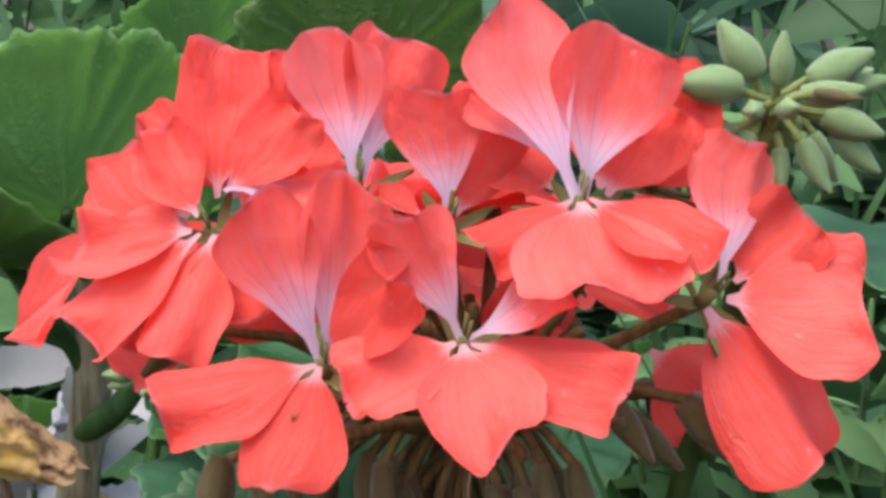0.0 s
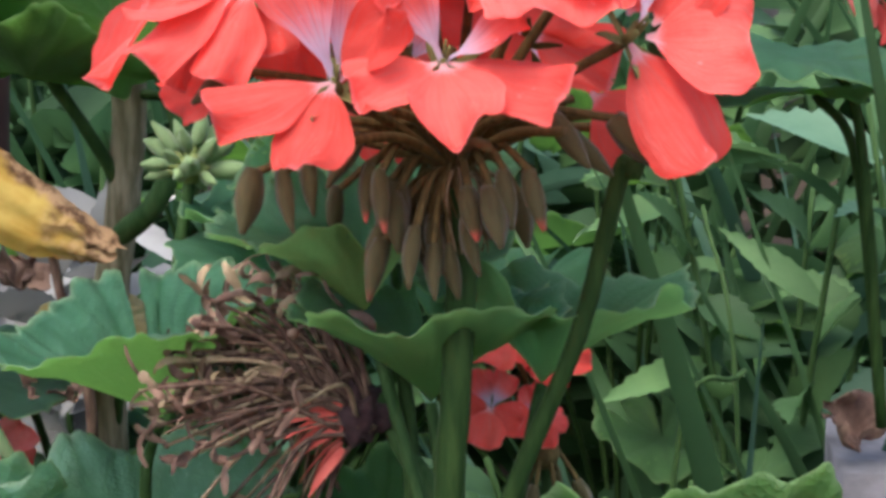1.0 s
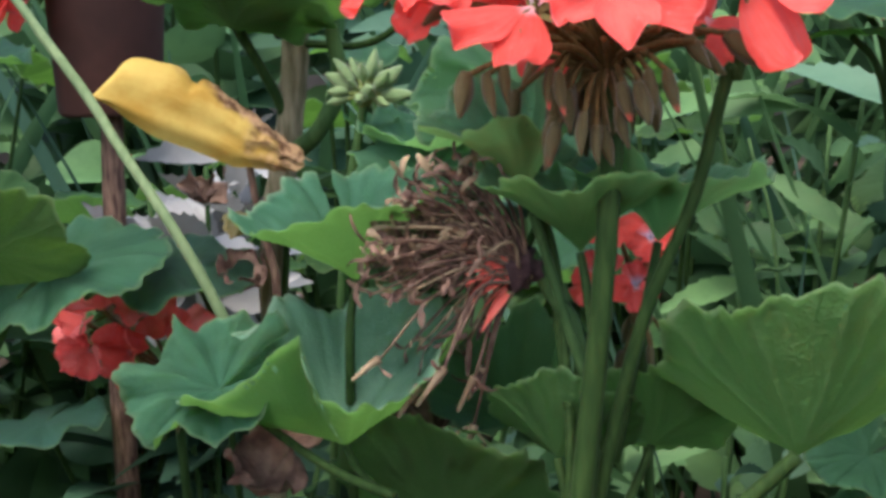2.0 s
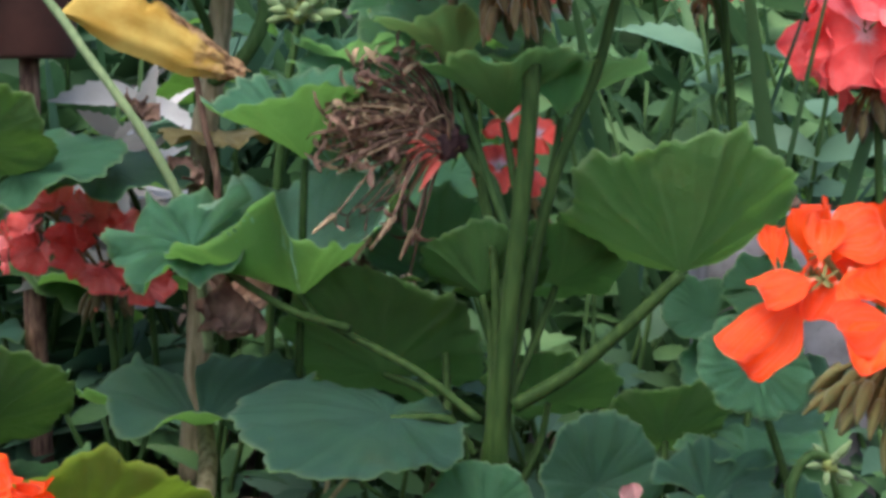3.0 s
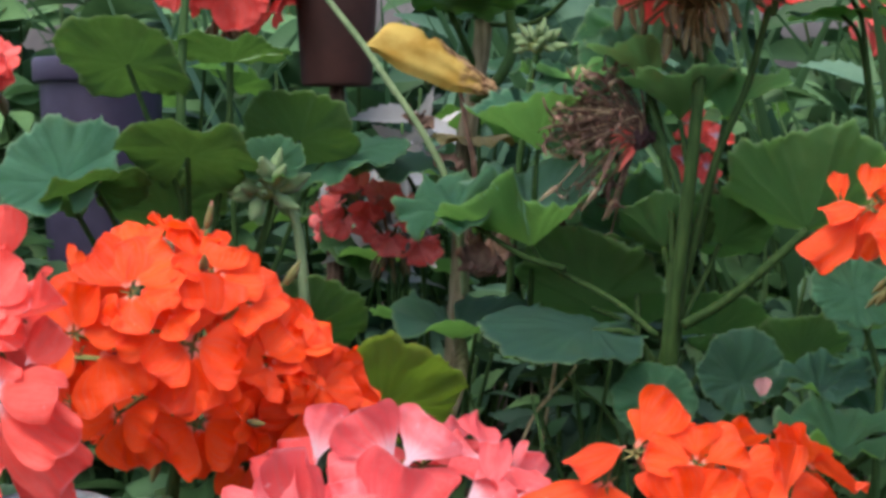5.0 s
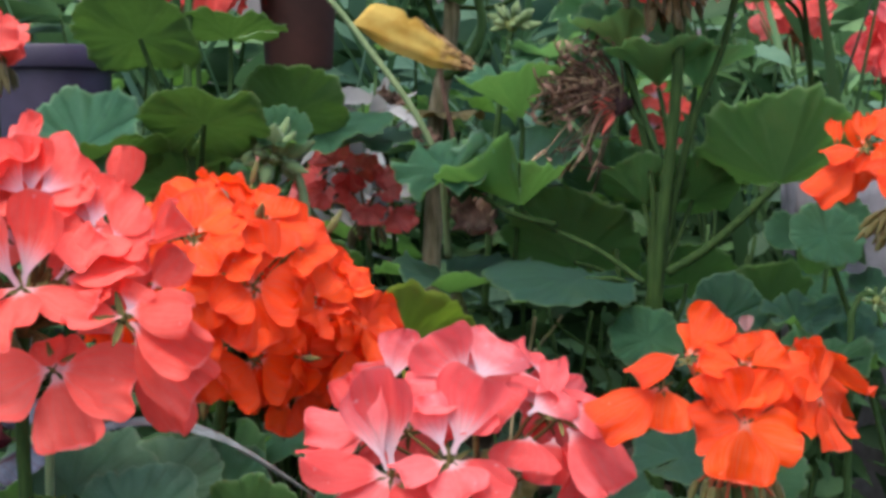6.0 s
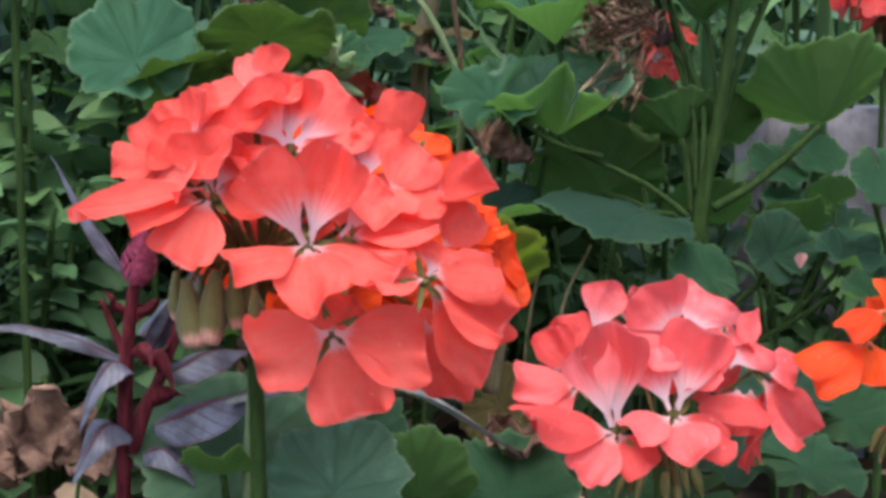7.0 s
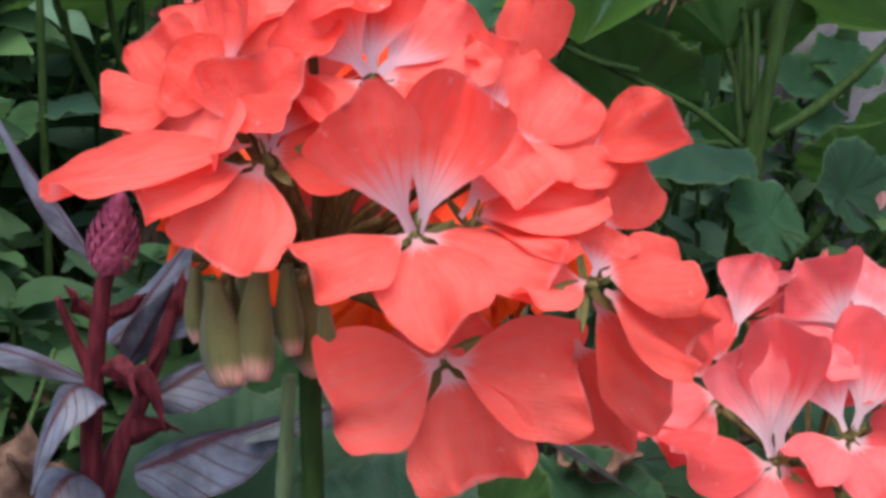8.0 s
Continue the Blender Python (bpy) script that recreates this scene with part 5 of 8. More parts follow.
# low leaves round its foot
leaf(hero, (-0.0277, -0.0120, 0.1530), 0.0201, (-0.25, -0.23, 0.94), (0.19, -0.76, 0.63), [(-0.0234, 0.0000, 0.1370), (-0.0234, 0.0100, 0.1096)], seed=14, cup=(8, -4), sinus=-6, spiral=5, wave=0.03, lobe=0.04)
leaf(hero, (0.0099, -0.0080, 0.1615), 0.0240, (0.07, -0.21, 0.98), (0.19, -0.80, 0.57), [(0.0055, 0.0000, 0.1451), (-0.0185, 0.0100, 0.1173)], seed=15, cup=(34, 26), sinus=-8, spiral=9, wave=0.06, top=LEAF_DARK, lobe=0.04)
leaf(hero, (0.0443, -0.0200, 0.1586), 0.0240, (0.51, -0.13, 0.85), (0.14, -0.32, 0.94), [(0.0431, -0.0100, 0.1409), (0.0035, 0.0000, 0.1129)], seed=16, cup=(44, 12), wave=0.09, ruffle=0.08, sinus=10, top=LEAF_DARK)
leaf(hero, (0.0673, -0.0300, 0.1471), 0.0253, (0.30, -0.17, 0.94), (0.04, -0.41, 0.91), [(0.0654, -0.0200, 0.1318), (0.0157, 0.0000, 0.1009)], seed=17, cup=(40, 8), wave=0.09, ruffle=0.09, top=LEAF_DARK)
leaf(hero, (0.0497, -0.0600, 0.1399), 0.0310, (-0.25, -0.23, 0.94), (0.02, -0.22, 0.97), [(0.0466, -0.0500, 0.1249), (0.0158, 0.0000, 0.0909)], seed=18, cup=(42, 14), wave=0.09, ruffle=0.09)
leaf(hero, (0.0386, 0.0300, 0.1677), 0.0252, (-0.08, -0.25, 0.97), (0.02, 0.71, 0.70), [(0.0331, 0.0200, 0.1567), (0.0034, 0.0100, 0.1380)], seed=19, cup=(24, 16))
leaf(hero, (0.0728, 0.0500, 0.1837), 0.0180, (0.10, -0.01, 0.99), (0.02, 0.74, 0.67), [(0.0670, 0.0400, 0.1640), (0.0417, 0.0300, 0.1243)], seed=20, cup=(30, 30))
leaf(hero, (0.0635, 0.0100, 0.1679), 0.0268, (0.51, -0.77, 0.38), (0.00, -0.02, 1.00), [(0.0590, 0.0100, 0.1542), (0.0280, 0.0100, 0.1236)], seed=21, cup=(18, -4), wave=0.05)
leaf(hero, (-0.0010, 0.0600, 0.1752), 0.0291, (0.63, -0.23, 0.74), (0.04, 0.60, 0.80), [(-0.0063, 0.0400, 0.1625), (-0.0213, 0.0200, 0.1403)], seed=22, cup=(20, 10))

# a fallen petal caught on a leaf
fallen = part("fallen_petal", petal_mesh("fallen_petal", 0.7, 0.07, -0.15, 0.1, 4), PINK_FLAT)
fallen.matrix_world = frame_of((0.0202, -0.0220, 0.1544), (-0.10, -0.03, 0.99), (0.28, -0.86, 0.44)) @ Matrix.Diagonal((0.012, 0.012, 0.012, 1))
tagged(fallen, "pale pink fallen petal lying on a green leaf", "petal")

# the withered flower head
spent = thing("withered_flower_head", (-0.0192, 0.0300, 0.1743), "withered brown flower head with dry curled flower stalks", "flower head")
stem(spent, [(-0.0192, 0.0300, 0.1743), (-0.0194, 0.0400, 0.2477), (-0.0289, 0.0460, 0.2671), (-0.0351, 0.0490, 0.2785)], 0.0024, 0.0022, STALK)
withered(spent, (-0.0375, 0.0455, 0.2735), 71)

# the yellowing geranium behind, with its woody fork
old = thing("geranium_plant", (-0.1294, 0.1200, 0.0000), "tall geranium with a woody forked stem and a yellow leaf", "plant")
folded_leaf(old, (-0.1880, 0.1000, 0.3225), (-0.1170, 0.1085, 0.2985), 0.0128, 23, YELLOW_DRY, "drooping folded yellow leaf with a brown withered tip")
stem(old, [(-0.1370, 0.1110, 0.2985), (-0.1340, 0.1120, 0.2780), (-0.1300, 0.1150, 0.2550), (-0.1338, 0.1200, 0.2243)], 0.0013, 0.0016, DRY_DARK, "petiole", "thin reddish brown leaf stalk")
leaf(old, (-0.1350, 0.1500, 0.2720), 0.0240, (-0.70, -0.70, 0.05), (0.05, -0.10, 1.0), [(-0.1380, 0.1560, 0.2500), (-0.1440, 0.1600, 0.2200)], seed=24, cup=(14, -8), wave=0.06, ruffle=0.06, top=LEAF_TAN, under=LEAF_TAN, label="tan fading leaf")
stem(old, [(-0.2620, 0.1200, 0.4130), (-0.2320, 0.1100, 0.3770), (-0.2020, 0.1000, 0.3410), (-0.1870, 0.0950, 0.3230), (-0.1760, 0.0900, 0.3080), (-0.1630, 0.0850, 0.2910), (-0.1520, 0.0820, 0.2750), (-0.1420, 0.0820, 0.2560), (-0.1360, 0.0850, 0.2390), (-0.1340, 0.0900, 0.2180), (-0.1330, 0.1000, 0.1890)], 0.0016, 0.0020, STALK_PALE, label="pale green leaning stalk")
stem(old, [(-0.1517, 0.1600, 0.1183), (-0.1449, 0.1600, 0.2041), (-0.1426, 0.1600, 0.2654), (-0.1354, 0.1600, 0.3049), (-0.1316, 0.1600, 0.3396), (-0.1316, 0.1600, 0.3772), (-0.1453, 0.1700, 0.3701)], 0.0060, 0.0046, WOOD, label="woody old stem with a fork")
stem(old, [(-0.1350, 0.1610, 0.3040), (-0.1385, 0.1540, 0.3200), (-0.1475, 0.1400, 0.3440), (-0.1515, 0.1260, 0.3600)], 0.0022, 0.0017, STALK_DARK)
stem(old, [(-0.1372, 0.1580, 0.2954), (-0.1220, 0.1500, 0.3060), (-0.1133, 0.1500, 0.3248), (-0.1149, 0.1500, 0.3509), (-0.1047, 0.1600, 0.3966)], 0.0036, 0.0024, STALK)
leaf(old, (-0.1508, 0.1250, 0.3610), 0.0387, (-0.59, -0.54, 0.60), (-0.12, 0.24, 0.96), seed=25, cup=(14, 0), wave=0.02, ruffle=0.04)
leaf(old, (-0.1420, 0.1150, 0.3448), 0.0343, (0.89, -0.03, 0.44), (0.15, 0.38, 0.91), seed=26, cup=(24, 8), wave=0.05, ruffle=0.05)
leaf(old, (-0.1119, 0.1000, 0.3592), 0.0424, (-0.09, 0.11, 0.99), (-0.31, 0.69, 0.66), [(-0.1331, 0.1400, 0.3420), (-0.1314, 0.1600, 0.3434)], seed=27, cup=(30, 16), wave=0.03)
leaf(old, (-0.0498, 0.1200, 0.3836), 0.0320, (0.12, 0.05, 0.99), (-0.02, 0.80, 0.61), [(-0.0952, 0.1500, 0.3407), (-0.1317, 0.1600, 0.3376)], seed=28, under=LEAF_UNDER_SHADED, cup=(20, 14), wave=0.03)
leaf(old, (-0.0980, 0.1400, 0.3870), 0.0226, (0.53, 0.12, 0.84), (-0.20, 0.67, 0.72), [(-0.1310, 0.1600, 0.3509)], seed=29, cup=(30, 26), wave=0.05)
leaf(old, (-0.0741, 0.1000, 0.2956), 0.0239, (-0.30, -0.44, 0.85), (0.10, -0.50, 0.86), [(-0.0763, 0.1100, 0.2726), (-0.0844, 0.1150, 0.2270)], seed=30, cup=(20, 6), wave=0.08, ruffle=0.08, top=LEAF_PALE)
leaf(old, (-0.0364, 0.1150, 0.2949), 0.0222, (0.42, -0.16, 0.89), (0.20, -0.48, 0.85), [(-0.0417, 0.1200, 0.2710), (-0.0682, 0.1200, 0.2259)], seed=31, under=LEAF_UNDER_LIT, cup=(20, 6), wave=0.08, ruffle=0.08, top=LEAF_PALE)

# a bud cluster on a thin stem
budding = thing("geranium_plant", (-0.1068, 0.1100, 0.0000), "geranium shoot with a pale green cluster of closed buds", "plant")
stem(budding, [(-0.1129, 0.1100, 0.1537), (-0.1063, 0.1080, 0.2396), (-0.1010, 0.1070, 0.2883), (-0.0951, 0.1056, 0.3188)], 0.0022, 0.0016, STALK)
cluster = Head(budding, (-0.0946, 0.1056, 0.3214), CORAL_SET, PEDICEL_GREEN, "pale green cluster of closed buds", seed=8, thick=0.0008, knob=0.004)
cluster.spray(20, 0.0062, 0.0095, "green", -0.35)
leaf(budding, (-0.0900, 0.0620, 0.2670), 0.0440, (0.30, -0.90, 0.20), (-0.19, -0.03, 0.98), [(-0.0900, 0.0500, 0.2500), (-0.0950, 0.0700, 0.1789)], seed=32, cup=(46, 22), wave=0.02, ruffle=0.03, spiral=-2, back=0.92, lifts=((165, 48, 30),), top=LEAF_PALE)
leaf(budding, (-0.0721, 0.1200, 0.2959), 0.0342, (-0.11, -0.92, 0.38), (-0.05, -0.10, 0.99), [(-0.0740, 0.1100, 0.2634), (-0.0939, 0.1100, 0.1776)], seed=33, under=LEAF_UNDER_LIT, cup=(46, 22), wave=0.06, ruffle=0.05, top=LEAF_PALE)

# leafy geranium with a nodding bud cluster
leafy = thing("geranium_plant", (-0.2658, 0.0300, 0.0000), "leafy geranium with large green leaves and a nodding bud cluster", "plant")
leaf(leafy, (-0.2886, 0.0149, 0.3101), 0.0368, (-0.60, -0.50, 0.30), (-0.03, 0.59, 0.81), [(-0.2752, 0.0200, 0.2691), (-0.2647, 0.0300, 0.2234), (-0.2637, 0.0300, 0.0845)], seed=34, under=LEAF_UNDER_SHADED, cup=(4, -1), wave=0.02, ruffle=0.06, spiral=16, back=0.9)
leaf(leafy, (-0.2522, -0.0025, 0.2643), 0.0345, (0.35, -0.50, 0.40), (-0.04, 0.52, 0.85), [(-0.2596, 0.0200, 0.2297), (-0.2624, 0.0300, 0.1717)], seed=35, under=LEAF_UNDER_SHADED, cup=(10, -10), wave=0.02, ruffle=0.06, back=0.9)
leaf(leafy, (-0.3132, -0.0100, 0.2529), 0.0342, (-0.34, 0.11, 0.94), (0.03, -0.76, 0.65), [(-0.3076, 0.0100, 0.2243), (-0.2658, 0.0300, 0.1427)], seed=36, cup=(12, 20), wave=0.06, ruffle=0.06, top=LEAF_PALE)
leaf(leafy, (-0.2952, -0.0107, 0.2485), 0.0290, (0.25, -0.50, 0.50), (-0.26, 0.30, 0.92), [(-0.2899, 0.0100, 0.2216), (-0.2658, 0.0300, 0.1427)], seed=37, under=LEAF_UNDER_SHADED, cup=(2, -8), wave=0.02, ruffle=0.05, back=0.9)
leaf(leafy, (-0.2492, 0.0600, 0.3128), 0.0337, (-0.32, 0.01, 0.95), (-0.03, 0.17, 0.99), [(-0.2496, 0.0500, 0.2718), (-0.2611, 0.0300, 0.1573)], seed=38, under=LEAF_UNDER_SHADED, cup=(20, 4), top=LEAF_TOP)
leaf(leafy, (-0.2171, 0.0200, 0.2578), 0.0195, (0.18, 0.10, 0.98), (0.10, -0.59, 0.80), [(-0.2232, 0.0300, 0.2294), (-0.2569, 0.0300, 0.1429)], seed=39, cup=(16, 24), wave=0.08)
leaf(leafy, (-0.2187, 0.0800, 0.2718), 0.0330, (0.28, 0.11, 0.95), (-0.02, 0.76, 0.65), [(-0.2226, 0.0600, 0.2484), (-0.2509, 0.0300, 0.1431)], seed=40, under=LEAF_UNDER_SHADED, cup=(12, 0), wave=0.02, ruffle=0.05)
leaf(leafy, (-0.2052, 0.1000, 0.2626), 0.0398, (0.93, -0.00, 0.37), (-0.15, -0.32, 0.94), [(-0.2158, 0.0800, 0.2448), (-0.2513, 0.0500, 0.1398)], seed=41, cup=(8, -10), wave=0.05)
leaf(leafy, (-0.1769, 0.1300, 0.2598), 0.0378, (1.00, -0.03, 0.06), (0.03, -0.17, 0.98), [(-0.1720, 0.1700, 0.2350), (-0.1700, 0.1950, 0.1385)], seed=42, cup=(4, -8), top=LEAF_DARK, wave=0.03)
leaf(leafy, (-0.2045, 0.0400, 0.1744), 0.0344, (0.20, 0.00, 0.98), (-0.21, 0.67, 0.71), [(-0.2062, 0.0400, 0.1484), (-0.2485, 0.0400, 0.1122)], seed=43, under=LEAF_UNDER_SHADED, cup=(24, 10))
leaf(leafy, (-0.2770, 0.0400, 0.2343), 0.0348, (-0.18, -0.06, 0.98), (-0.19, 0.50, 0.85), [(-0.2744, 0.0400, 0.2053), (-0.2628, 0.0300, 0.1428)], seed=44, under=LEAF_UNDER_SHADED, cup=(20, 6), top=LEAF_DARK)
stem(leafy, [(-0.2626, 0.0300, 0.0551), (-0.2650, 0.0300, 0.2005), (-0.2684, 0.0350, 0.2890), (-0.2662, 0.0400, 0.3546)], 0.0028, 0.0022, STALK)
stem(leafy, [(-0.2060, 0.0300, 0.0859), (-0.2030, 0.0280, 0.1620), (-0.2030, 0.0280, 0.1890), (-0.2040, 0.0280, 0.2100), (-0.2060, 0.0280, 0.2270), (-0.2090, 0.0270, 0.2370), (-0.2140, 0.0265, 0.2430), (-0.2205, 0.0260, 0.2462)], 0.0030, 0.0021, STALK_PALE, label="hooked pale green stalk")
nodding = Head(leafy, (-0.2212, 0.0240, 0.2462), CORAL_SET, PEDICEL_GREEN, "nodding cluster of closed green buds", seed=9, thick=0.0008, knob=0.004)
nodding.spray(17, 0.007, 0.0150, "green", -0.6)

# olive leaf on a pale trunk
olive = thing("geranium_plant", (-0.1275, 0.0000, 0.0000), "geranium with an olive-tinted leaf on a pale woody stem", "plant")
leaf(olive, (-0.1512, -0.0300, 0.1466), 0.0417, (-0.04, -0.08, 1.00), (-0.13, 0.73, 0.67), [(-0.1436, -0.0200, 0.1336), (-0.1326, 0.0000, 0.1090)], seed=45, cup=(20, 6), wave=0.02, ruffle=0.04, under=LEAF_OLIVE, back=0.75)
stem(olive, [(-0.1352, 0.0000, 0.0911), (-0.1300, 0.0000, 0.1293), (-0.1236, 0.0080, 0.1506), (-0.1228, 0.0220, 0.1634), (-0.1270, 0.0420, 0.1744)], 0.0046, 0.0030, WOOD)

# bright orange geranium
orange_b = thing("geranium_plant", (0.0795, -0.1000, 0.0000), "geranium with a loose bright orange flower head and hanging buds", "plant")
stem(orange_b, [(0.0870, -0.1000, -0.0050), (0.0840, -0.1000, 0.0800), (0.0820, -0.1030, 0.1679), (0.0790, -0.1060, 0.2190)], 0.0032, 0.0026, STALK)
head = Head(orange_b, (0.0790, -0.1060, 0.2200), ORANGE_SET, PEDICEL_OLIVE, "loose head of bright orange flowers over a mop of olive buds", seed=12, thick=0.001, calyx=0.6)
head.floret((0.0695, -0.1400, 0.2380), (0.03, -0.79, 0.61), 0.0200, (0.04, 0.09, 0.99), skip=(0, 1, 2, 3, 4))
head.floret((0.0531, -0.1280, 0.2473), (-0.63, -0.39, 0.68), 0.0200, (0.04, 0.09, 0.99), skip=(0, 1, 2, 3, 4))
head.floret((0.0827, -0.1280, 0.2532), (0.12, -0.52, 0.85), 0.0200, (0.04, 0.09, 0.99), skip=(0, 1, 2, 3, 4))
head.floret((0.0555, -0.1200, 0.2532), (-0.30, -0.23, 0.93), 0.0200, (0.04, 0.09, 0.99), skip=(0, 1, 2, 3, 4))
head.petal((0.0678, -0.1400, 0.2384), (0.0544, -0.1430, 0.2372), (-0.07, -0.74, 0.67), 0.0143, False, 1, 1.0)
head.petal((0.0688, -0.1400, 0.2375), (0.0601, -0.1500, 0.2280), (-0.07, -0.74, 0.67), 0.0159, False, 4, 1.0)
head.petal((0.0703, -0.1400, 0.2375), (0.0776, -0.1500, 0.2298), (0.13, -0.73, 0.67), 0.0167, False, 2, 1.0)
head.petal((0.0685, -0.1380, 0.2397), (0.0651, -0.1360, 0.2513), (-0.07, -0.87, 0.49), 0.0153, True, 0, 1.0)
head.petal((0.0711, -0.1380, 0.2397), (0.0770, -0.1340, 0.2498), (0.23, -0.85, 0.48), 0.0136, True, 3, 1.0)
head.petal((0.0497, -0.1260, 0.2427), (0.0312, -0.1320, 0.2286), (-0.36, -0.75, 0.56), 0.0165, False, 0, 1.0)
head.petal((0.0519, -0.1280, 0.2466), (0.0374, -0.1300, 0.2424), (-0.29, -0.56, 0.78), 0.0121, False, 3, 1.0)
head.petal((0.0430, -0.1240, 0.2480), (0.0413, -0.1200, 0.2584), (-0.28, -0.92, 0.29), 0.0046, True, 0, 1.0)
head.petal((0.0444, -0.1240, 0.2480), (0.0451, -0.1180, 0.2579), (0.14, -0.94, 0.31), 0.0046, True, 2, 1.0)
head.petal((0.0534, -0.1260, 0.2490), (0.0559, -0.1200, 0.2609), (0.13, -0.86, 0.49), 0.0105, True, 1, 1.0)
head.petal((0.0555, -0.1200, 0.2532), (0.0694, -0.1200, 0.2606), (0.02, -0.64, 0.77), 0.0167, False, 1, 1.0)
head.petal((0.0611, -0.1240, 0.2489), (0.0662, -0.1300, 0.2425), (0.02, -0.64, 0.77), 0.0156, False, 2, 1.0)
head.petal((0.0583, -0.1260, 0.2456), (0.0509, -0.1300, 0.2372), (-0.18, -0.78, 0.59), 0.0139, False, 4, 1.0)
head.petal((0.0817, -0.1280, 0.2531), (0.0706, -0.1280, 0.2605), (-0.18, -0.63, 0.75), 0.0172, False, 2, 1.0)
head.petal((0.0827, -0.1280, 0.2537), (0.0825, -0.1220, 0.2681), (0.03, -0.82, 0.57), 0.0191, True, 3, 1.0)
head.petal((0.0843, -0.1280, 0.2528), (0.0953, -0.1240, 0.2613), (0.22, -0.72, 0.66), 0.0173, False, 3, 1.0)
head.petal((0.0830, -0.1300, 0.2521), (0.0881, -0.1380, 0.2434), (0.22, -0.62, 0.76), 0.0162, False, 4, 1.0)
head.petal((0.0810, -0.1300, 0.2516), (0.0751, -0.1360, 0.2448), (-0.08, -0.64, 0.77), 0.0154, False, 0, 1.0)
head.petal((0.0781, -0.1300, 0.2426), (0.0876, -0.1340, 0.2361), (0.23, -0.77, 0.59), 0.0154, False, 1, 1.0)
head.floret((0.0914, -0.1300, 0.2342), (0.60, -0.75, 0.27), 0.0205, (0.09, 0.09, 0.99), open_up=8, open_low=2)
head.floret((0.1089, -0.1000, 0.2356), (0.95, -0.19, 0.23), 0.0205, (0.09, 0.09, 0.99))
head.floret((0.0864, -0.0700, 0.2475), (-0.06, 0.55, 0.83), 0.0205, (0.09, 0.09, 0.99))
head.floret((0.0630, -0.0750, 0.2413), (-0.58, 0.60, 0.56), 0.0205, (0.09, 0.09, 0.99))
head.skirt(26, 0.019, 0.0115, "olive", 0.010, out=1.3)
head.skirt(10, 0.010, 0.0115, "olive", 0.018, out=0.7)

# dense orange head
orange_a = thing("geranium_plant", (-0.2288, -0.1000, 0.0000), "geranium with a dense ball of bright orange flowers", "plant")
stem(orange_a, [(-0.2330, -0.0950, -0.0340), (-0.2323, -0.0950, 0.0906), (-0.2251, -0.0950, 0.1494)], 0.0034, 0.0028, STALK)
head = Head(orange_a, (-0.2236, -0.0950, 0.1664), ORANGE_SET, PEDICEL_GREEN, "dense ball of bright orange flowers", seed=21, calyx=0.6)
head.dome((-0.2330, -0.0960, 0.1850), 0.052, 30, 0.0200, -0.75, 0.95, open_side=-0.05)
head.petal((-0.2050, -0.1409, 0.1931), (-0.2095, -0.1400, 0.2174), (0.23, -0.84, 0.50), 0.0307, False, 0, 0.8)
head.petal((-0.2029, -0.1401, 0.1924), (-0.1833, -0.1347, 0.1860), (0.34, -0.86, 0.39), 0.0243, False, 2, 0.9)
head.petal((-0.2049, -0.1411, 0.1909), (-0.2171, -0.1506, 0.1831), (0.22, -0.91, 0.36), 0.0205, False, 4, 1.0)
head.petal((-0.2049, -0.1412, 0.1887), (-0.2126, -0.1465, 0.1678), (0.24, -0.93, 0.29), 0.0235, False, 1, 1.1)
head.petal((-0.2027, -0.1403, 0.1893), (-0.1967, -0.1392, 0.1658), (0.31, -0.91, 0.29), 0.0215, False, 3, 0.8)
head.petal((-0.2537, -0.1416, 0.1968), (-0.2689, -0.1351, 0.2117), (-0.26, -0.82, 0.51), 0.0257, False, 0, 0.9)
head.petal((-0.2536, -0.1420, 0.1946), (-0.2640, -0.1443, 0.1823), (-0.25, -0.89, 0.39), 0.0220, False, 2, 1.0)
head.petal((-0.2510, -0.1425, 0.1970), (-0.2441, -0.1440, 0.2145), (-0.16, -0.85, 0.51), 0.0193, False, 4, 1.1)
head.petal((-0.2490, -0.1432, 0.1960), (-0.2312, -0.1494, 0.2046), (-0.11, -0.88, 0.46), 0.0193, False, 1, 0.8)
head.petal((-0.2387, -0.1459, 0.1894), (-0.2300, -0.1494, 0.1696), (-0.05, -0.95, 0.30), 0.0306, False, 3, 0.9)
head.petal((-0.2358, -0.1407, 0.1632), (-0.2517, -0.1460, 0.1682), (-0.11, -0.99, 0.08), 0.0240, False, 0, 1.0)
head.petal((-0.2361, -0.1400, 0.1620), (-0.2515, -0.1238, 0.1468), (-0.16, -0.98, -0.08), 0.0251, False, 2, 1.1)
head.petal((-0.2337, -0.1402, 0.1621), (-0.2298, -0.1310, 0.1417), (-0.02, -1.00, -0.06), 0.0261, False, 4, 0.8)
head.petal((-0.2334, -0.1409, 0.1633), (-0.2205, -0.1437, 0.1581), (0.02, -1.00, 0.03), 0.0193, False, 1, 0.9)
head.petal((-0.2071, -0.1327, 0.1581), (-0.2194, -0.1364, 0.1482), (0.24, -0.97, -0.08), 0.0291, False, 3, 1.0)
head.petal((-0.2054, -0.1308, 0.1566), (-0.2149, -0.1135, 0.1382), (0.31, -0.93, -0.21), 0.0271, False, 0, 1.1)
head.petal((-0.2029, -0.1313, 0.1591), (-0.1887, -0.1228, 0.1522), (0.41, -0.91, -0.06), 0.0271, False, 2, 0.8)
head.petal((-0.2045, -0.1302, 0.1565), (-0.2035, -0.1119, 0.1367), (0.38, -0.90, -0.20), 0.0240, False, 4, 0.9)
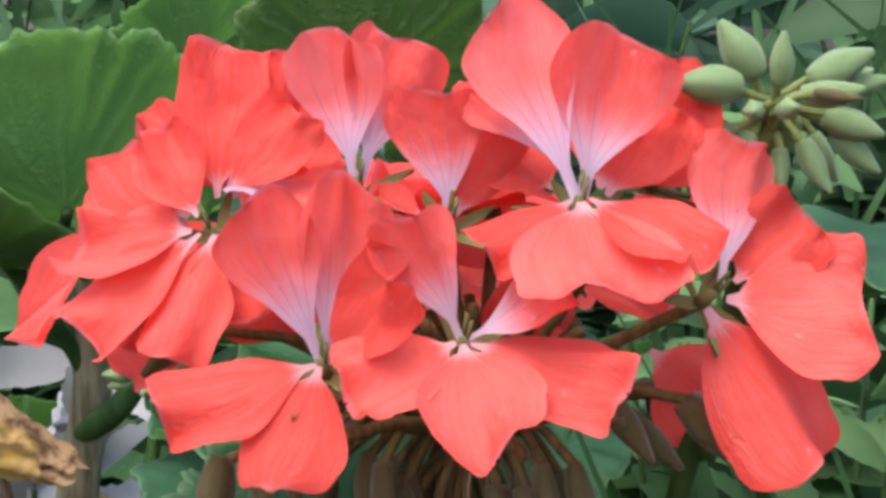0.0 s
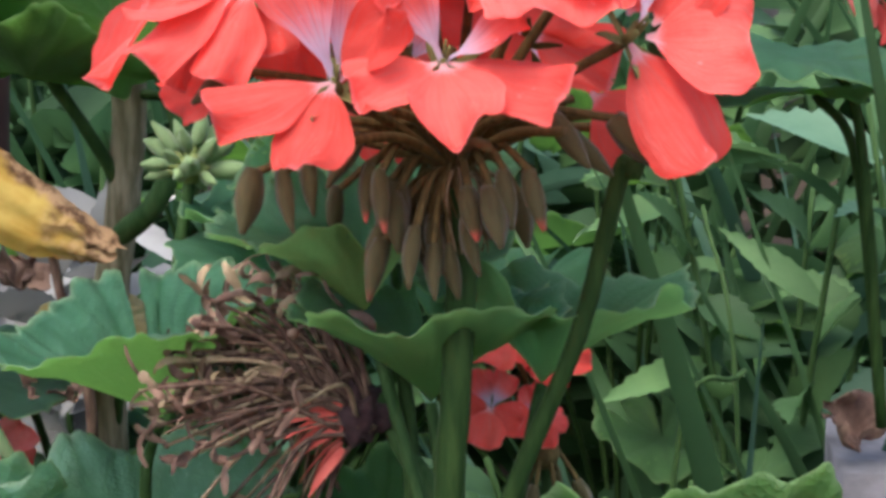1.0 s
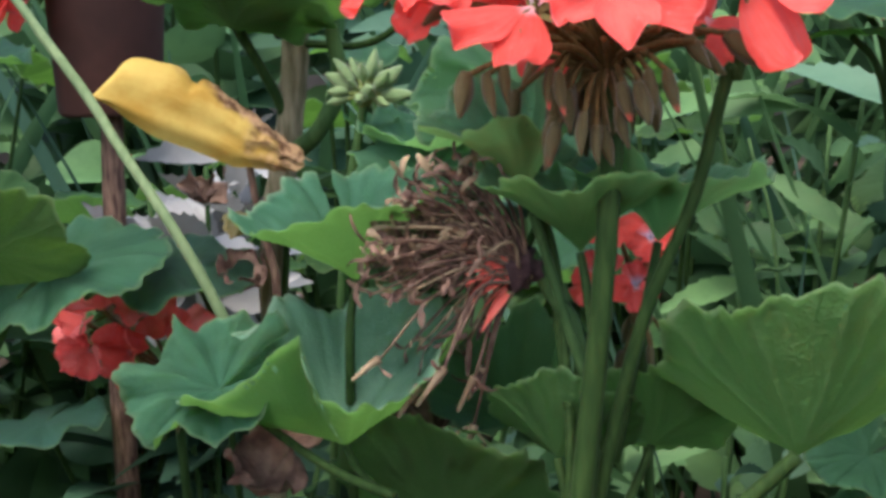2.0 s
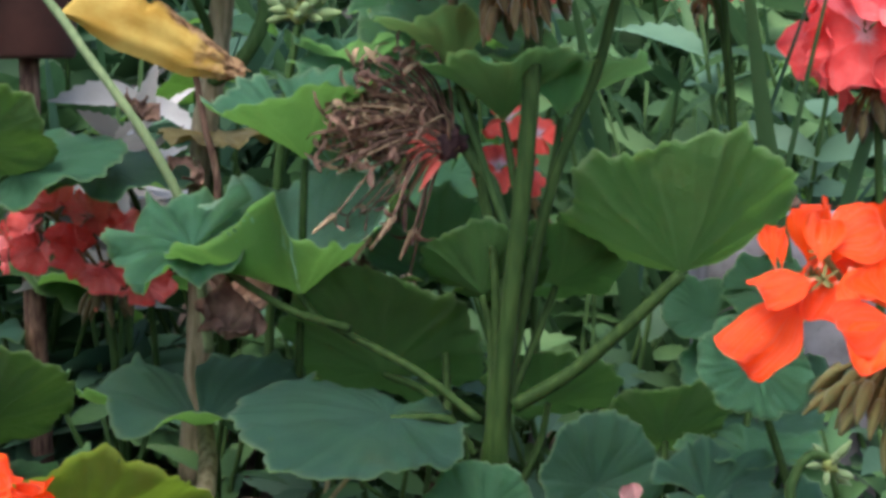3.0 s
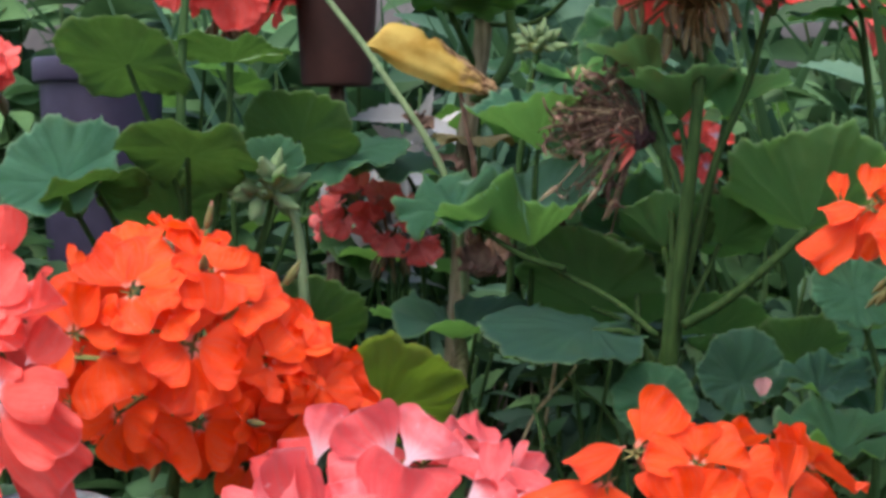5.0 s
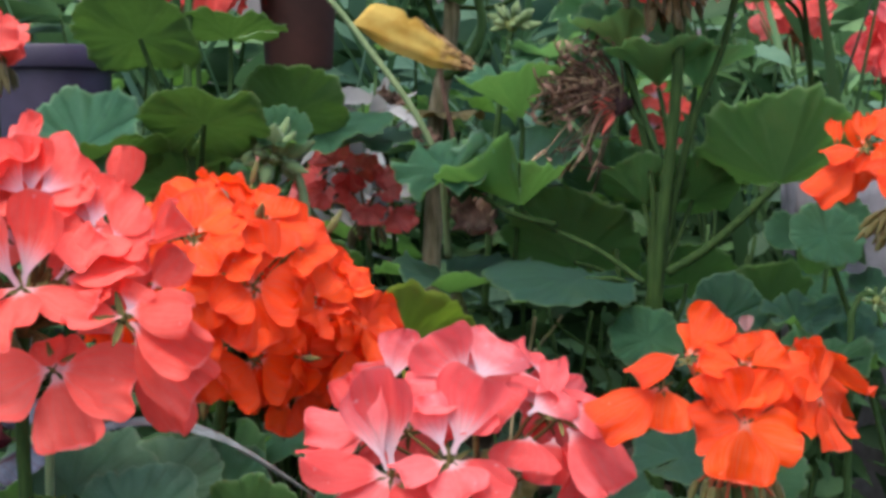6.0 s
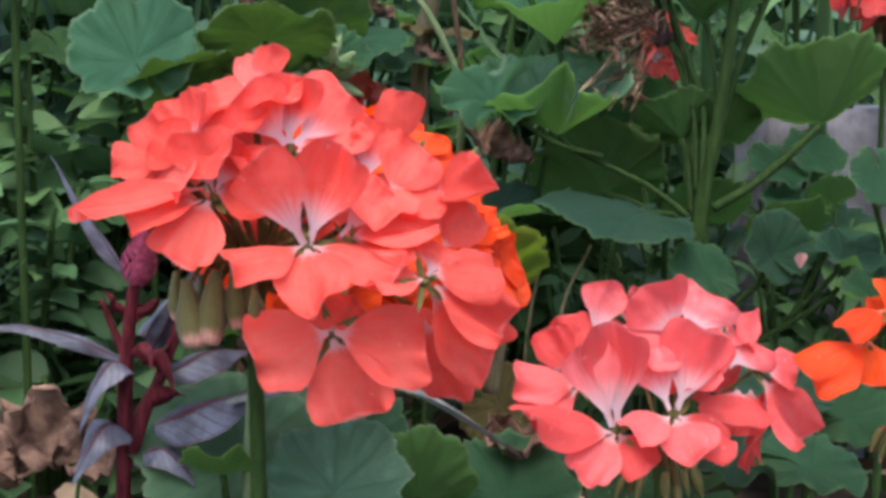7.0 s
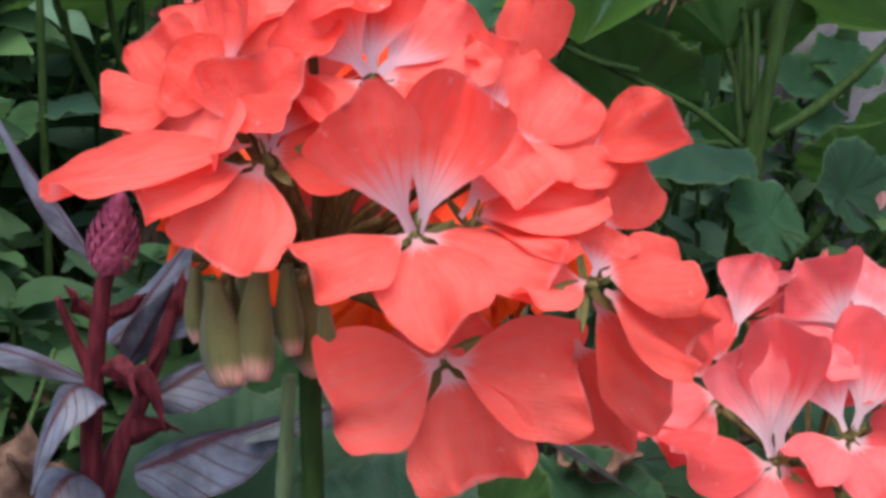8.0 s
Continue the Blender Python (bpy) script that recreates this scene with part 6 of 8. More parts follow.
head.petal((-0.2019, -0.1328, 0.1621), (-0.1887, -0.1371, 0.1740), (0.38, -0.92, 0.08), 0.0171, False, 1, 1.0)
head.petal((-0.2308, -0.1393, 0.2138), (-0.2481, -0.1325, 0.2283), (-0.05, -0.74, 0.67), 0.0192, False, 3, 1.1)
head.petal((-0.2302, -0.1390, 0.2142), (-0.2364, -0.1321, 0.2311), (-0.01, -0.74, 0.68), 0.0239, False, 0, 0.8)
head.petal((-0.2276, -0.1385, 0.2149), (-0.2136, -0.1328, 0.2280), (0.07, -0.74, 0.67), 0.0234, False, 2, 0.9)
head.petal((-0.2279, -0.1409, 0.2106), (-0.2175, -0.1492, 0.2008), (0.06, -0.83, 0.55), 0.0233, False, 4, 1.0)
head.petal((-0.2302, -0.1410, 0.2106), (-0.2353, -0.1502, 0.2011), (-0.01, -0.83, 0.55), 0.0192, False, 1, 1.1)
head.petal((-0.2249, -0.1395, 0.2127), (-0.2076, -0.1410, 0.2147), (0.10, -0.78, 0.61), 0.0165, False, 3, 0.8)
head.petal((-0.2376, -0.1291, 0.2259), (-0.2492, -0.1069, 0.2362), (-0.11, -0.55, 0.83), 0.0216, False, 0, 0.9)
head.petal((-0.2342, -0.1294, 0.2260), (-0.2397, -0.1050, 0.2362), (-0.05, -0.54, 0.84), 0.0205, False, 2, 1.0)
head.petal((-0.2064, -0.1266, 0.2224), (-0.2120, -0.1027, 0.2336), (0.21, -0.50, 0.84), 0.0219, False, 4, 1.1)
head.petal((-0.2084, -0.1262, 0.2237), (-0.2179, -0.1050, 0.2371), (0.18, -0.55, 0.82), 0.0167, False, 1, 0.8)
head.petal((-0.1995, -0.1248, 0.2196), (-0.1959, -0.1194, 0.2297), (0.30, -0.59, 0.74), 0.0172, False, 3, 0.9)
head.petal((-0.1973, -0.1243, 0.2185), (-0.1816, -0.1187, 0.2175), (0.37, -0.60, 0.71), 0.0198, False, 0, 1.0)
head.petal((-0.2009, -0.1278, 0.2176), (-0.1935, -0.1381, 0.2064), (0.30, -0.70, 0.65), 0.0223, False, 2, 1.1)
head.petal((-0.2024, -0.1268, 0.2198), (-0.2110, -0.1371, 0.2223), (0.23, -0.67, 0.71), 0.0141, False, 4, 0.8)
head.petal((-0.1864, -0.1222, 0.2082), (-0.1763, -0.1129, 0.2143), (0.49, -0.59, 0.64), 0.0198, False, 1, 0.9)
head.petal((-0.1860, -0.1233, 0.2061), (-0.1773, -0.1263, 0.1993), (0.49, -0.67, 0.56), 0.0218, False, 3, 1.0)
head.petal((-0.1887, -0.1222, 0.2116), (-0.1911, -0.1197, 0.2261), (0.41, -0.60, 0.69), 0.0172, False, 0, 1.1)
head.petal((-0.1751, -0.1130, 0.1885), (-0.1671, -0.1015, 0.2003), (0.71, -0.52, 0.46), 0.0242, False, 2, 0.8)
head.petal((-0.1760, -0.1146, 0.1915), (-0.1652, -0.0924, 0.1894), (0.73, -0.51, 0.45), 0.0173, False, 4, 0.9)
head.petal((-0.1800, -0.1211, 0.1808), (-0.1851, -0.1362, 0.1896), (0.57, -0.76, 0.32), 0.0172, False, 1, 1.0)
head.petal((-0.1784, -0.1185, 0.1805), (-0.1805, -0.1290, 0.1720), (0.63, -0.74, 0.25), 0.0173, False, 3, 1.1)
head.petal((-0.1779, -0.1182, 0.1827), (-0.1665, -0.1064, 0.1813), (0.71, -0.63, 0.32), 0.0193, False, 0, 0.8)
head.petal((-0.1798, -0.1215, 0.1854), (-0.1706, -0.1172, 0.1947), (0.63, -0.68, 0.39), 0.0193, False, 2, 0.9)
head.petal((-0.1676, -0.0874, 0.1666), (-0.1693, -0.1122, 0.1751), (0.91, -0.38, 0.17), 0.0180, False, 4, 1.0)
head.petal((-0.1652, -0.0872, 0.1666), (-0.1672, -0.0894, 0.1563), (0.96, -0.25, 0.09), 0.0180, False, 1, 1.1)
head.petal((-0.1628, -0.0869, 0.1666), (-0.1453, -0.0846, 0.1720), (0.96, -0.22, 0.20), 0.0239, False, 3, 0.8)
head.petal((-0.1604, -0.0871, 0.1643), (-0.1415, -0.0864, 0.1608), (0.96, -0.25, 0.14), 0.0206, False, 0, 0.9)
head.petal((-0.1641, -0.0866, 0.1690), (-0.1555, -0.0845, 0.1775), (0.95, -0.20, 0.23), 0.0201, False, 2, 1.0)
head.petal((-0.1851, -0.1123, 0.1585), (-0.1887, -0.1343, 0.1668), (0.61, -0.79, -0.01), 0.0201, False, 4, 1.1)
head.petal((-0.1850, -0.1086, 0.1566), (-0.1883, -0.1181, 0.1492), (0.68, -0.72, -0.14), 0.0202, False, 1, 0.8)
head.petal((-0.1835, -0.1057, 0.1573), (-0.1778, -0.0923, 0.1493), (0.82, -0.55, -0.15), 0.0225, False, 3, 0.9)
head.petal((-0.1830, -0.1113, 0.1607), (-0.1748, -0.1214, 0.1718), (0.70, -0.71, 0.04), 0.0175, False, 0, 1.0)
head.petal((-0.1934, -0.0977, 0.1377), (-0.1840, -0.0989, 0.1279), (0.68, -0.56, -0.47), 0.0229, False, 2, 1.1)
head.petal((-0.1967, -0.0989, 0.1354), (-0.2032, -0.1036, 0.1240), (0.55, -0.63, -0.55), 0.0229, False, 4, 0.8)
head.petal((-0.2156, -0.1442, 0.1936), (-0.2303, -0.1516, 0.1938), (0.10, -0.91, 0.41), 0.0133, False, 1, 0.9)
head.petal((-0.2583, -0.1282, 0.2193), (-0.2552, -0.1293, 0.2285), (-0.24, -0.65, 0.72), 0.0129, False, 3, 1.0)
head.petal((-0.2649, -0.1337, 0.1693), (-0.2700, -0.1405, 0.1794), (-0.39, -0.90, 0.17), 0.0187, False, 0, 1.1)
head.petal((-0.1817, -0.1225, 0.1969), (-0.1872, -0.1350, 0.2028), (0.50, -0.71, 0.50), 0.0130, False, 2, 0.8)
head.petal((-0.2127, -0.1414, 0.2031), (-0.2042, -0.1462, 0.1971), (0.19, -0.85, 0.49), 0.0154, False, 4, 0.9)
head.floret((-0.2043, -0.1408, 0.1916), (0.32, -0.90, 0.31), 0.0200, (0.05, -0.03, 1.00), skip=(0, 1, 2, 3, 4))
head.floret((-0.2528, -0.1421, 0.1958), (-0.25, -0.90, 0.37), 0.0200, (0.05, -0.03, 1.00), skip=(0, 1, 2, 3, 4))
head.floret((-0.2358, -0.1407, 0.1632), (-0.06, -0.99, -0.13), 0.0200, (0.05, -0.03, 1.00), skip=(0, 1, 2, 3, 4))
head.floret((-0.2048, -0.1324, 0.1592), (0.37, -0.90, -0.22), 0.0200, (0.05, -0.03, 1.00), skip=(0, 1, 2, 3, 4))
head.floret((-0.2294, -0.1398, 0.2127), (0.02, -0.81, 0.59), 0.0200, (0.05, -0.03, 1.00), skip=(0, 1, 2, 3, 4))
head.floret((-0.2004, -0.1255, 0.2197), (0.35, -0.62, 0.71), 0.0200, (0.05, -0.03, 1.00), skip=(0, 1, 2, 3, 4))
head.floret((-0.1872, -0.1232, 0.2083), (0.54, -0.62, 0.57), 0.0200, (0.05, -0.03, 1.00), skip=(0, 1, 2, 3, 4))
head.floret((-0.1676, -0.0874, 0.1666), (1.00, -0.03, -0.09), 0.0200, (0.05, -0.03, 1.00), skip=(0, 1, 2, 3, 4))
head.floret((-0.1837, -0.1089, 0.1584), (0.80, -0.52, -0.31), 0.0200, (0.05, -0.03, 1.00), skip=(0, 1, 2, 3, 4))
head.dome((-0.1840, -0.0900, 0.1640), 0.031, 14, 0.0185, -0.6)
for at, along in (((-0.2110, -0.1000, 0.2354), (0.21, -0.09, 0.97)), ((-0.1860, -0.1250, 0.1590), (0.8, -0.6, 0.1)), ((-0.1776, -0.1000, 0.2130), (0.60, -0.04, 0.80)), ((-0.2335, -0.1000, 0.1389), (-0.08, -0.52, -0.85)),
                  ((-0.2050, -0.1250, 0.2200), (0.4, -0.7, 0.6)), ((-0.2200, -0.1200, 0.2250), (0.1, -0.7, 0.7))):
    head.bud(at, along, 0.0120, "olive")

# small orange head low down
orange_c = thing("geranium_plant", (0.0007, -0.2000, 0.0000), "geranium with an orange flower head and a fringe of olive buds", "plant")
stem(orange_c, [(-0.0090, -0.2000, -0.0206), (-0.0094, -0.2000, 0.0734), (-0.0091, -0.2000, 0.1196)], 0.0032, 0.0028, STALK)
head = Head(orange_c, (-0.0096, -0.2000, 0.1219), ORANGE_SET, PEDICEL_RED, "open head of bright orange flowers", seed=23, calyx=0.7)
head.floret((-0.0094, -0.2190, 0.1453), (-0.09, -0.96, 0.27), 0.0210, (0.11, 0.06, 0.99), open_up=8, open_low=0)
head.floret((-0.0391, -0.2050, 0.1574), (-0.69, -0.44, 0.58), 0.0200, (0.06, 0.07, 1.00), skip=(0, 1, 2, 3, 4))
head.floret((-0.0289, -0.2050, 0.1685), (-0.35, -0.33, 0.88), 0.0200, (0.06, 0.07, 1.00), skip=(0, 1, 2, 3, 4))
head.floret((-0.0083, -0.2100, 0.1649), (0.03, -0.76, 0.65), 0.0200, (0.06, 0.07, 1.00), skip=(0, 1, 2, 3, 4))
head.petal((-0.0395, -0.2050, 0.1570), (-0.0636, -0.2120, 0.1464), (-0.46, -0.70, 0.54), 0.0215, False, 0, 1.0)
head.petal((-0.0368, -0.2050, 0.1574), (-0.0383, -0.2120, 0.1417), (-0.18, -0.86, 0.47), 0.0200, False, 2, 1.0)
head.petal((-0.0316, -0.2040, 0.1694), (-0.0487, -0.2080, 0.1602), (-0.37, -0.64, 0.67), 0.0129, False, 3, 1.0)
head.petal((-0.0279, -0.2040, 0.1698), (-0.0155, -0.2000, 0.1850), (-0.18, -0.86, 0.47), 0.0189, True, 1, 1.0)
head.petal((-0.0260, -0.2030, 0.1694), (-0.0091, -0.2040, 0.1745), (-0.06, -0.65, 0.76), 0.0130, False, 1, 1.0)
head.petal((-0.0285, -0.2000, 0.1679), (-0.0227, -0.1960, 0.1787), (-0.18, -0.86, 0.47), 0.0136, True, 0, 1.0)
head.petal((-0.0093, -0.2100, 0.1653), (-0.0250, -0.2130, 0.1699), (-0.16, -0.64, 0.75), 0.0146, False, 2, 1.0)
head.petal((-0.0097, -0.2100, 0.1640), (-0.0244, -0.2160, 0.1566), (-0.17, -0.74, 0.65), 0.0166, False, 0, 1.0)
head.petal((-0.0083, -0.2100, 0.1635), (-0.0132, -0.2180, 0.1510), (-0.07, -0.75, 0.66), 0.0173, False, 4, 1.0)
head.petal((-0.0069, -0.2100, 0.1640), (0.0007, -0.2160, 0.1504), (0.03, -0.76, 0.65), 0.0173, False, 3, 1.0)
head.petal((-0.0065, -0.2100, 0.1658), (0.0056, -0.2080, 0.1730), (0.13, -0.76, 0.64), 0.0161, True, 2, 1.0)
head.petal((-0.0085, -0.2090, 0.1665), (-0.0099, -0.2060, 0.1779), (-0.18, -0.86, 0.47), 0.0156, True, 4, 1.0)
head.petal((0.0047, -0.2050, 0.1591), (0.0185, -0.2050, 0.1639), (0.24, -0.70, 0.67), 0.0189, False, 1, 1.0)
head.petal((0.0059, -0.2050, 0.1568), (0.0146, -0.2100, 0.1461), (0.23, -0.80, 0.56), 0.0188, False, 0, 1.0)
head.floret((0.0208, -0.2000, 0.1513), (0.73, -0.53, 0.42), 0.0210, (0.11, 0.06, 0.99), open_up=8, open_low=0)
head.floret((-0.0007, -0.1600, 0.1601), (-0.04, 0.55, 0.83), 0.0200, (0.11, 0.06, 0.99), open_up=8, open_low=0)
head.floret((0.0312, -0.1550, 0.1541), (0.52, 0.47, 0.71), 0.0200, (0.11, 0.06, 0.99), open_up=8, open_low=0)
head.skirt(15, 0.015, 0.0125, "olive", 0.008)

# the large salmon-pink head near the end of the walk
pink_a = thing("geranium_plant", (-0.2744, -0.2300, 0.0000), "geranium with a large salmon-pink flower head and green hanging buds", "plant")
stem(pink_a, [(-0.2733, -0.2300, 0.0431), (-0.2747, -0.2300, 0.1165), (-0.2761, -0.2280, 0.1572), (-0.2753, -0.2250, 0.1831)], 0.0028, 0.0026, STALK_DARK)
stem(pink_a, [(-0.2758, -0.2000, 0.0249), (-0.2755, -0.2000, 0.1040), (-0.2745, -0.2000, 0.1399), (-0.2743, -0.2000, 0.1537)], 0.0020, 0.0018, STALK_PALE, label="cut pale green stalk")
head = Head(pink_a, (-0.2747, -0.2250, 0.1830), PINK_SET, PEDICEL, "large head of salmon-pink flowers with whitish throats", seed=31, thick=0.0013)
head.floret((-0.2639, -0.2620, 0.2016), (-0.20, -0.52, 0.83), 0.0255, (0.04, 0.20, 0.98), skip=(0, 1, 2, 3, 4))
head.floret((-0.2549, -0.2580, 0.1720), (-0.23, -0.97, 0.01), 0.0255, (0.04, 0.20, 0.98), skip=(0, 1, 2, 3, 4))
head.floret((-0.2931, -0.2510, 0.2158), (-0.59, -0.39, 0.70), 0.0255, (0.04, 0.20, 0.98), skip=(0, 1, 2, 3, 4))
head.floret((-0.2667, -0.2370, 0.2313), (-0.15, -0.29, 0.94), 0.0255, (0.04, 0.20, 0.98), skip=(0, 1, 2, 3, 4))
head.floret((-0.2495, -0.2580, 0.2035), (0.11, -0.53, 0.84), 0.0255, (0.04, 0.20, 0.98), skip=(0, 1, 2, 3, 4))
head.floret((-0.2260, -0.2700, 0.1912), (0.37, -0.89, 0.28), 0.0255, (0.04, 0.20, 0.98), skip=(0, 1, 2, 3, 4))
head.floret((-0.2322, -0.2450, 0.2182), (0.24, -0.47, 0.85), 0.0255, (0.04, 0.20, 0.98), skip=(0, 1, 2, 3, 4))
head.floret((-0.3066, -0.2350, 0.2252), (-0.67, -0.19, 0.72), 0.0255, (0.04, 0.20, 0.98), skip=(0, 1, 2, 3, 4))
head.petal((-0.2645, -0.2620, 0.2017), (-0.2796, -0.2660, 0.2292), (-0.51, -0.71, 0.49), 0.0210, True, 0, 1.0)
head.petal((-0.2633, -0.2620, 0.2016), (-0.2538, -0.2640, 0.2324), (-0.08, -0.86, 0.51), 0.0219, True, 1, 1.0)
head.petal((-0.2655, -0.2620, 0.2014), (-0.2887, -0.2720, 0.1996), (-0.30, -0.45, 0.84), 0.0175, False, 0, 1.0)
head.petal((-0.2638, -0.2620, 0.2007), (-0.2631, -0.2800, 0.1849), (-0.26, -0.66, 0.71), 0.0205, False, 4, 1.0)
head.petal((-0.2620, -0.2620, 0.2014), (-0.2359, -0.2720, 0.1979), (-0.11, -0.51, 0.85), 0.0163, False, 1, 1.0)
head.petal((-0.2527, -0.2580, 0.2039), (-0.2392, -0.2570, 0.2217), (0.03, -0.74, 0.67), 0.0143, True, 3, 1.0)
head.petal((-0.2501, -0.2580, 0.2039), (-0.2211, -0.2620, 0.2115), (0.01, -0.51, 0.86), 0.0192, False, 2, 1.0)
head.petal((-0.2488, -0.2580, 0.2032), (-0.2293, -0.2660, 0.1995), (0.01, -0.45, 0.89), 0.0131, False, 3, 1.0)
head.petal((-0.2558, -0.2580, 0.1726), (-0.2800, -0.2620, 0.1671), (-0.41, -0.85, 0.34), 0.0255, False, 0, 1.0)
head.petal((-0.2545, -0.2580, 0.1707), (-0.2457, -0.2640, 0.1450), (-0.28, -0.91, 0.30), 0.0243, False, 2, 1.0)
head.petal((-0.2537, -0.2580, 0.1725), (-0.2233, -0.2620, 0.1670), (-0.18, -0.90, 0.39), 0.0232, False, 3, 1.0)
head.petal((-0.2546, -0.2570, 0.1723), (-0.2598, -0.2540, 0.1817), (-0.32, -0.87, 0.39), 0.0133, False, 1, 1.0)
head.petal((-0.2539, -0.2570, 0.1723), (-0.2456, -0.2540, 0.1818), (-0.32, -0.87, 0.39), 0.0134, False, 1, 1.0)
head.petal((-0.2961, -0.2510, 0.2182), (-0.3338, -0.2500, 0.2091), (-0.43, -0.54, 0.72), 0.0130, False, 4, 0.6)
head.petal((-0.2942, -0.2520, 0.2144), (-0.3048, -0.2620, 0.1964), (-0.42, -0.73, 0.54), 0.0216, False, 2, 1.0)
head.petal((-0.2962, -0.2520, 0.2144), (-0.3206, -0.2560, 0.2069), (-0.43, -0.54, 0.72), 0.0124, False, 3, 1.0)
head.petal((-0.2931, -0.2510, 0.2168), (-0.2991, -0.2500, 0.2356), (-0.47, -0.73, 0.49), 0.0195, True, 2, 1.0)
head.petal((-0.2920, -0.2510, 0.2170), (-0.2754, -0.2540, 0.2148), (-0.06, -0.73, 0.68), 0.0192, False, 4, 1.0)
head.petal((-0.2915, -0.2490, 0.2174), (-0.2839, -0.2480, 0.2327), (-0.10, -0.81, 0.58), 0.0151, True, 1, 1.0)
head.petal((-0.3066, -0.2380, 0.2256), (-0.3237, -0.2360, 0.2281), (-0.52, -0.44, 0.74), 0.0152, False, 0, 1.0)
head.petal((-0.3057, -0.2360, 0.2289), (-0.3151, -0.2320, 0.2395), (-0.64, -0.54, 0.54), 0.0141, False, 2, 1.0)
head.petal((-0.2978, -0.2320, 0.2334), (-0.3009, -0.2280, 0.2473), (-0.47, -0.68, 0.56), 0.0192, False, 3, 1.0)
head.petal((-0.2993, -0.2400, 0.2270), (-0.3108, -0.2380, 0.2337), (-0.45, -0.63, 0.63), 0.0176, False, 4, 1.0)
head.petal((-0.2683, -0.2380, 0.2317), (-0.2819, -0.2380, 0.2490), (-0.55, -0.63, 0.54), 0.0216, True, 0, 1.0)
head.petal((-0.2670, -0.2380, 0.2320), (-0.2666, -0.2360, 0.2542), (-0.29, -0.76, 0.58), 0.0218, True, 1, 1.0)
head.petal((-0.2655, -0.2380, 0.2318), (-0.2497, -0.2380, 0.2494), (-0.00, -0.82, 0.57), 0.0232, True, 2, 1.0)
head.petal((-0.2647, -0.2390, 0.2309), (-0.2434, -0.2400, 0.2393), (-0.06, -0.67, 0.74), 0.0184, False, 3, 1.0)
head.petal((-0.2701, -0.2400, 0.2307), (-0.2880, -0.2480, 0.2286), (-0.31, -0.47, 0.82), 0.0178, False, 1, 1.0)
head.petal((-0.2653, -0.2410, 0.2301), (-0.2504, -0.2500, 0.2292), (-0.12, -0.54, 0.83), 0.0181, False, 2, 1.0)
head.petal((-0.2342, -0.2430, 0.2317), (-0.2317, -0.2450, 0.2497), (-0.22, -0.85, 0.47), 0.0142, False, 0, 1.0)
head.petal((-0.2367, -0.2420, 0.2353), (-0.2475, -0.2440, 0.2395), (-0.15, -0.65, 0.75), 0.0074, True, 4, 1.0)
head.petal((-0.2347, -0.2480, 0.2174), (-0.2258, -0.2500, 0.2331), (-0.10, -0.81, 0.58), 0.0185, False, 2, 1.0)
head.petal((-0.2216, -0.2520, 0.2167), (-0.2060, -0.2640, 0.2235), (-0.06, -0.73, 0.68), 0.0161, False, 4, 1.6)
head.petal((-0.2191, -0.2580, 0.2002), (-0.2092, -0.2580, 0.2132), (-0.01, -0.87, 0.49), 0.0136, False, 1, 1.0)
head.petal((-0.2327, -0.2500, 0.2152), (-0.2180, -0.2560, 0.2173), (-0.06, -0.67, 0.74), 0.0160, False, 3, 1.0)
head.petal((-0.2248, -0.2700, 0.1936), (-0.2033, -0.2720, 0.1953), (-0.10, -0.81, 0.58), 0.0180, False, 0, 1.0)
head.petal((-0.2239, -0.2700, 0.1899), (-0.1986, -0.2720, 0.1769), (-0.10, -0.86, 0.50), 0.0181, False, 2, 1.0)
head.petal((-0.2245, -0.2660, 0.1871), (-0.2016, -0.2620, 0.1632), (-0.14, -0.97, 0.20), 0.0210, False, 3, 1.0)
head.petal((-0.2242, -0.2580, 0.1762), (-0.2116, -0.2560, 0.1493), (-0.14, -0.98, 0.11), 0.0164, False, 1, 1.0)
head.petal((-0.2270, -0.2680, 0.1914), (-0.2459, -0.2720, 0.1911), (-0.34, -0.58, 0.74), 0.0153, False, 4, 1.0)
head.petal((-0.2258, -0.2680, 0.1926), (-0.2217, -0.2660, 0.2030), (-0.20, -0.84, 0.50), 0.0144, True, 3, 1.0)
head.floret((-0.2782, -0.2240, 0.2441), (-0.36, -0.32, 0.88), 0.0215, (0.04, 0.20, 0.98), open_up=34, open_low=4)
head.floret((-0.2433, -0.2460, 0.2196), (0.07, -0.64, 0.76), 0.0215, (0.04, 0.20, 0.98), open_up=34, open_low=4)
head.floret((-0.2993, -0.2400, 0.2282), (-0.60, -0.32, 0.73), 0.0215, (0.04, 0.20, 0.98), open_up=34, open_low=4)
head.floret((-0.2694, -0.2000, 0.2215), (-0.00, 0.68, 0.74), 0.0240, (0.31, 0.93, 0.18), open_up=12, open_low=6)
head.floret((-0.2530, -0.2050, 0.2113), (0.59, 0.56, 0.58), 0.0240, (0.31, 0.93, 0.18), open_up=12, open_low=6)
head.floret((-0.2600, -0.1900, 0.1991), (0.31, 0.93, 0.18), 0.0240, (0.02, 0.20, 0.98), open_up=12, open_low=6)
head.floret((-0.2922, -0.2050, 0.2193), (-0.34, 0.71, 0.61), 0.0230, (0.31, 0.93, 0.18), open_up=12, open_low=6)
head.thicket(30, 0.034, 0.02)
head.bud((-0.3030, -0.2280, 0.1880), (0.05, -0.20, -0.97), 0.0165, "plump")
head.bud((-0.2990, -0.2340, 0.1860), (0.02, -0.38, -0.92), 0.0230, "plump")
head.bud((-0.2945, -0.2230, 0.1850), (0.12, -0.20, -0.97), 0.0175, "plump")
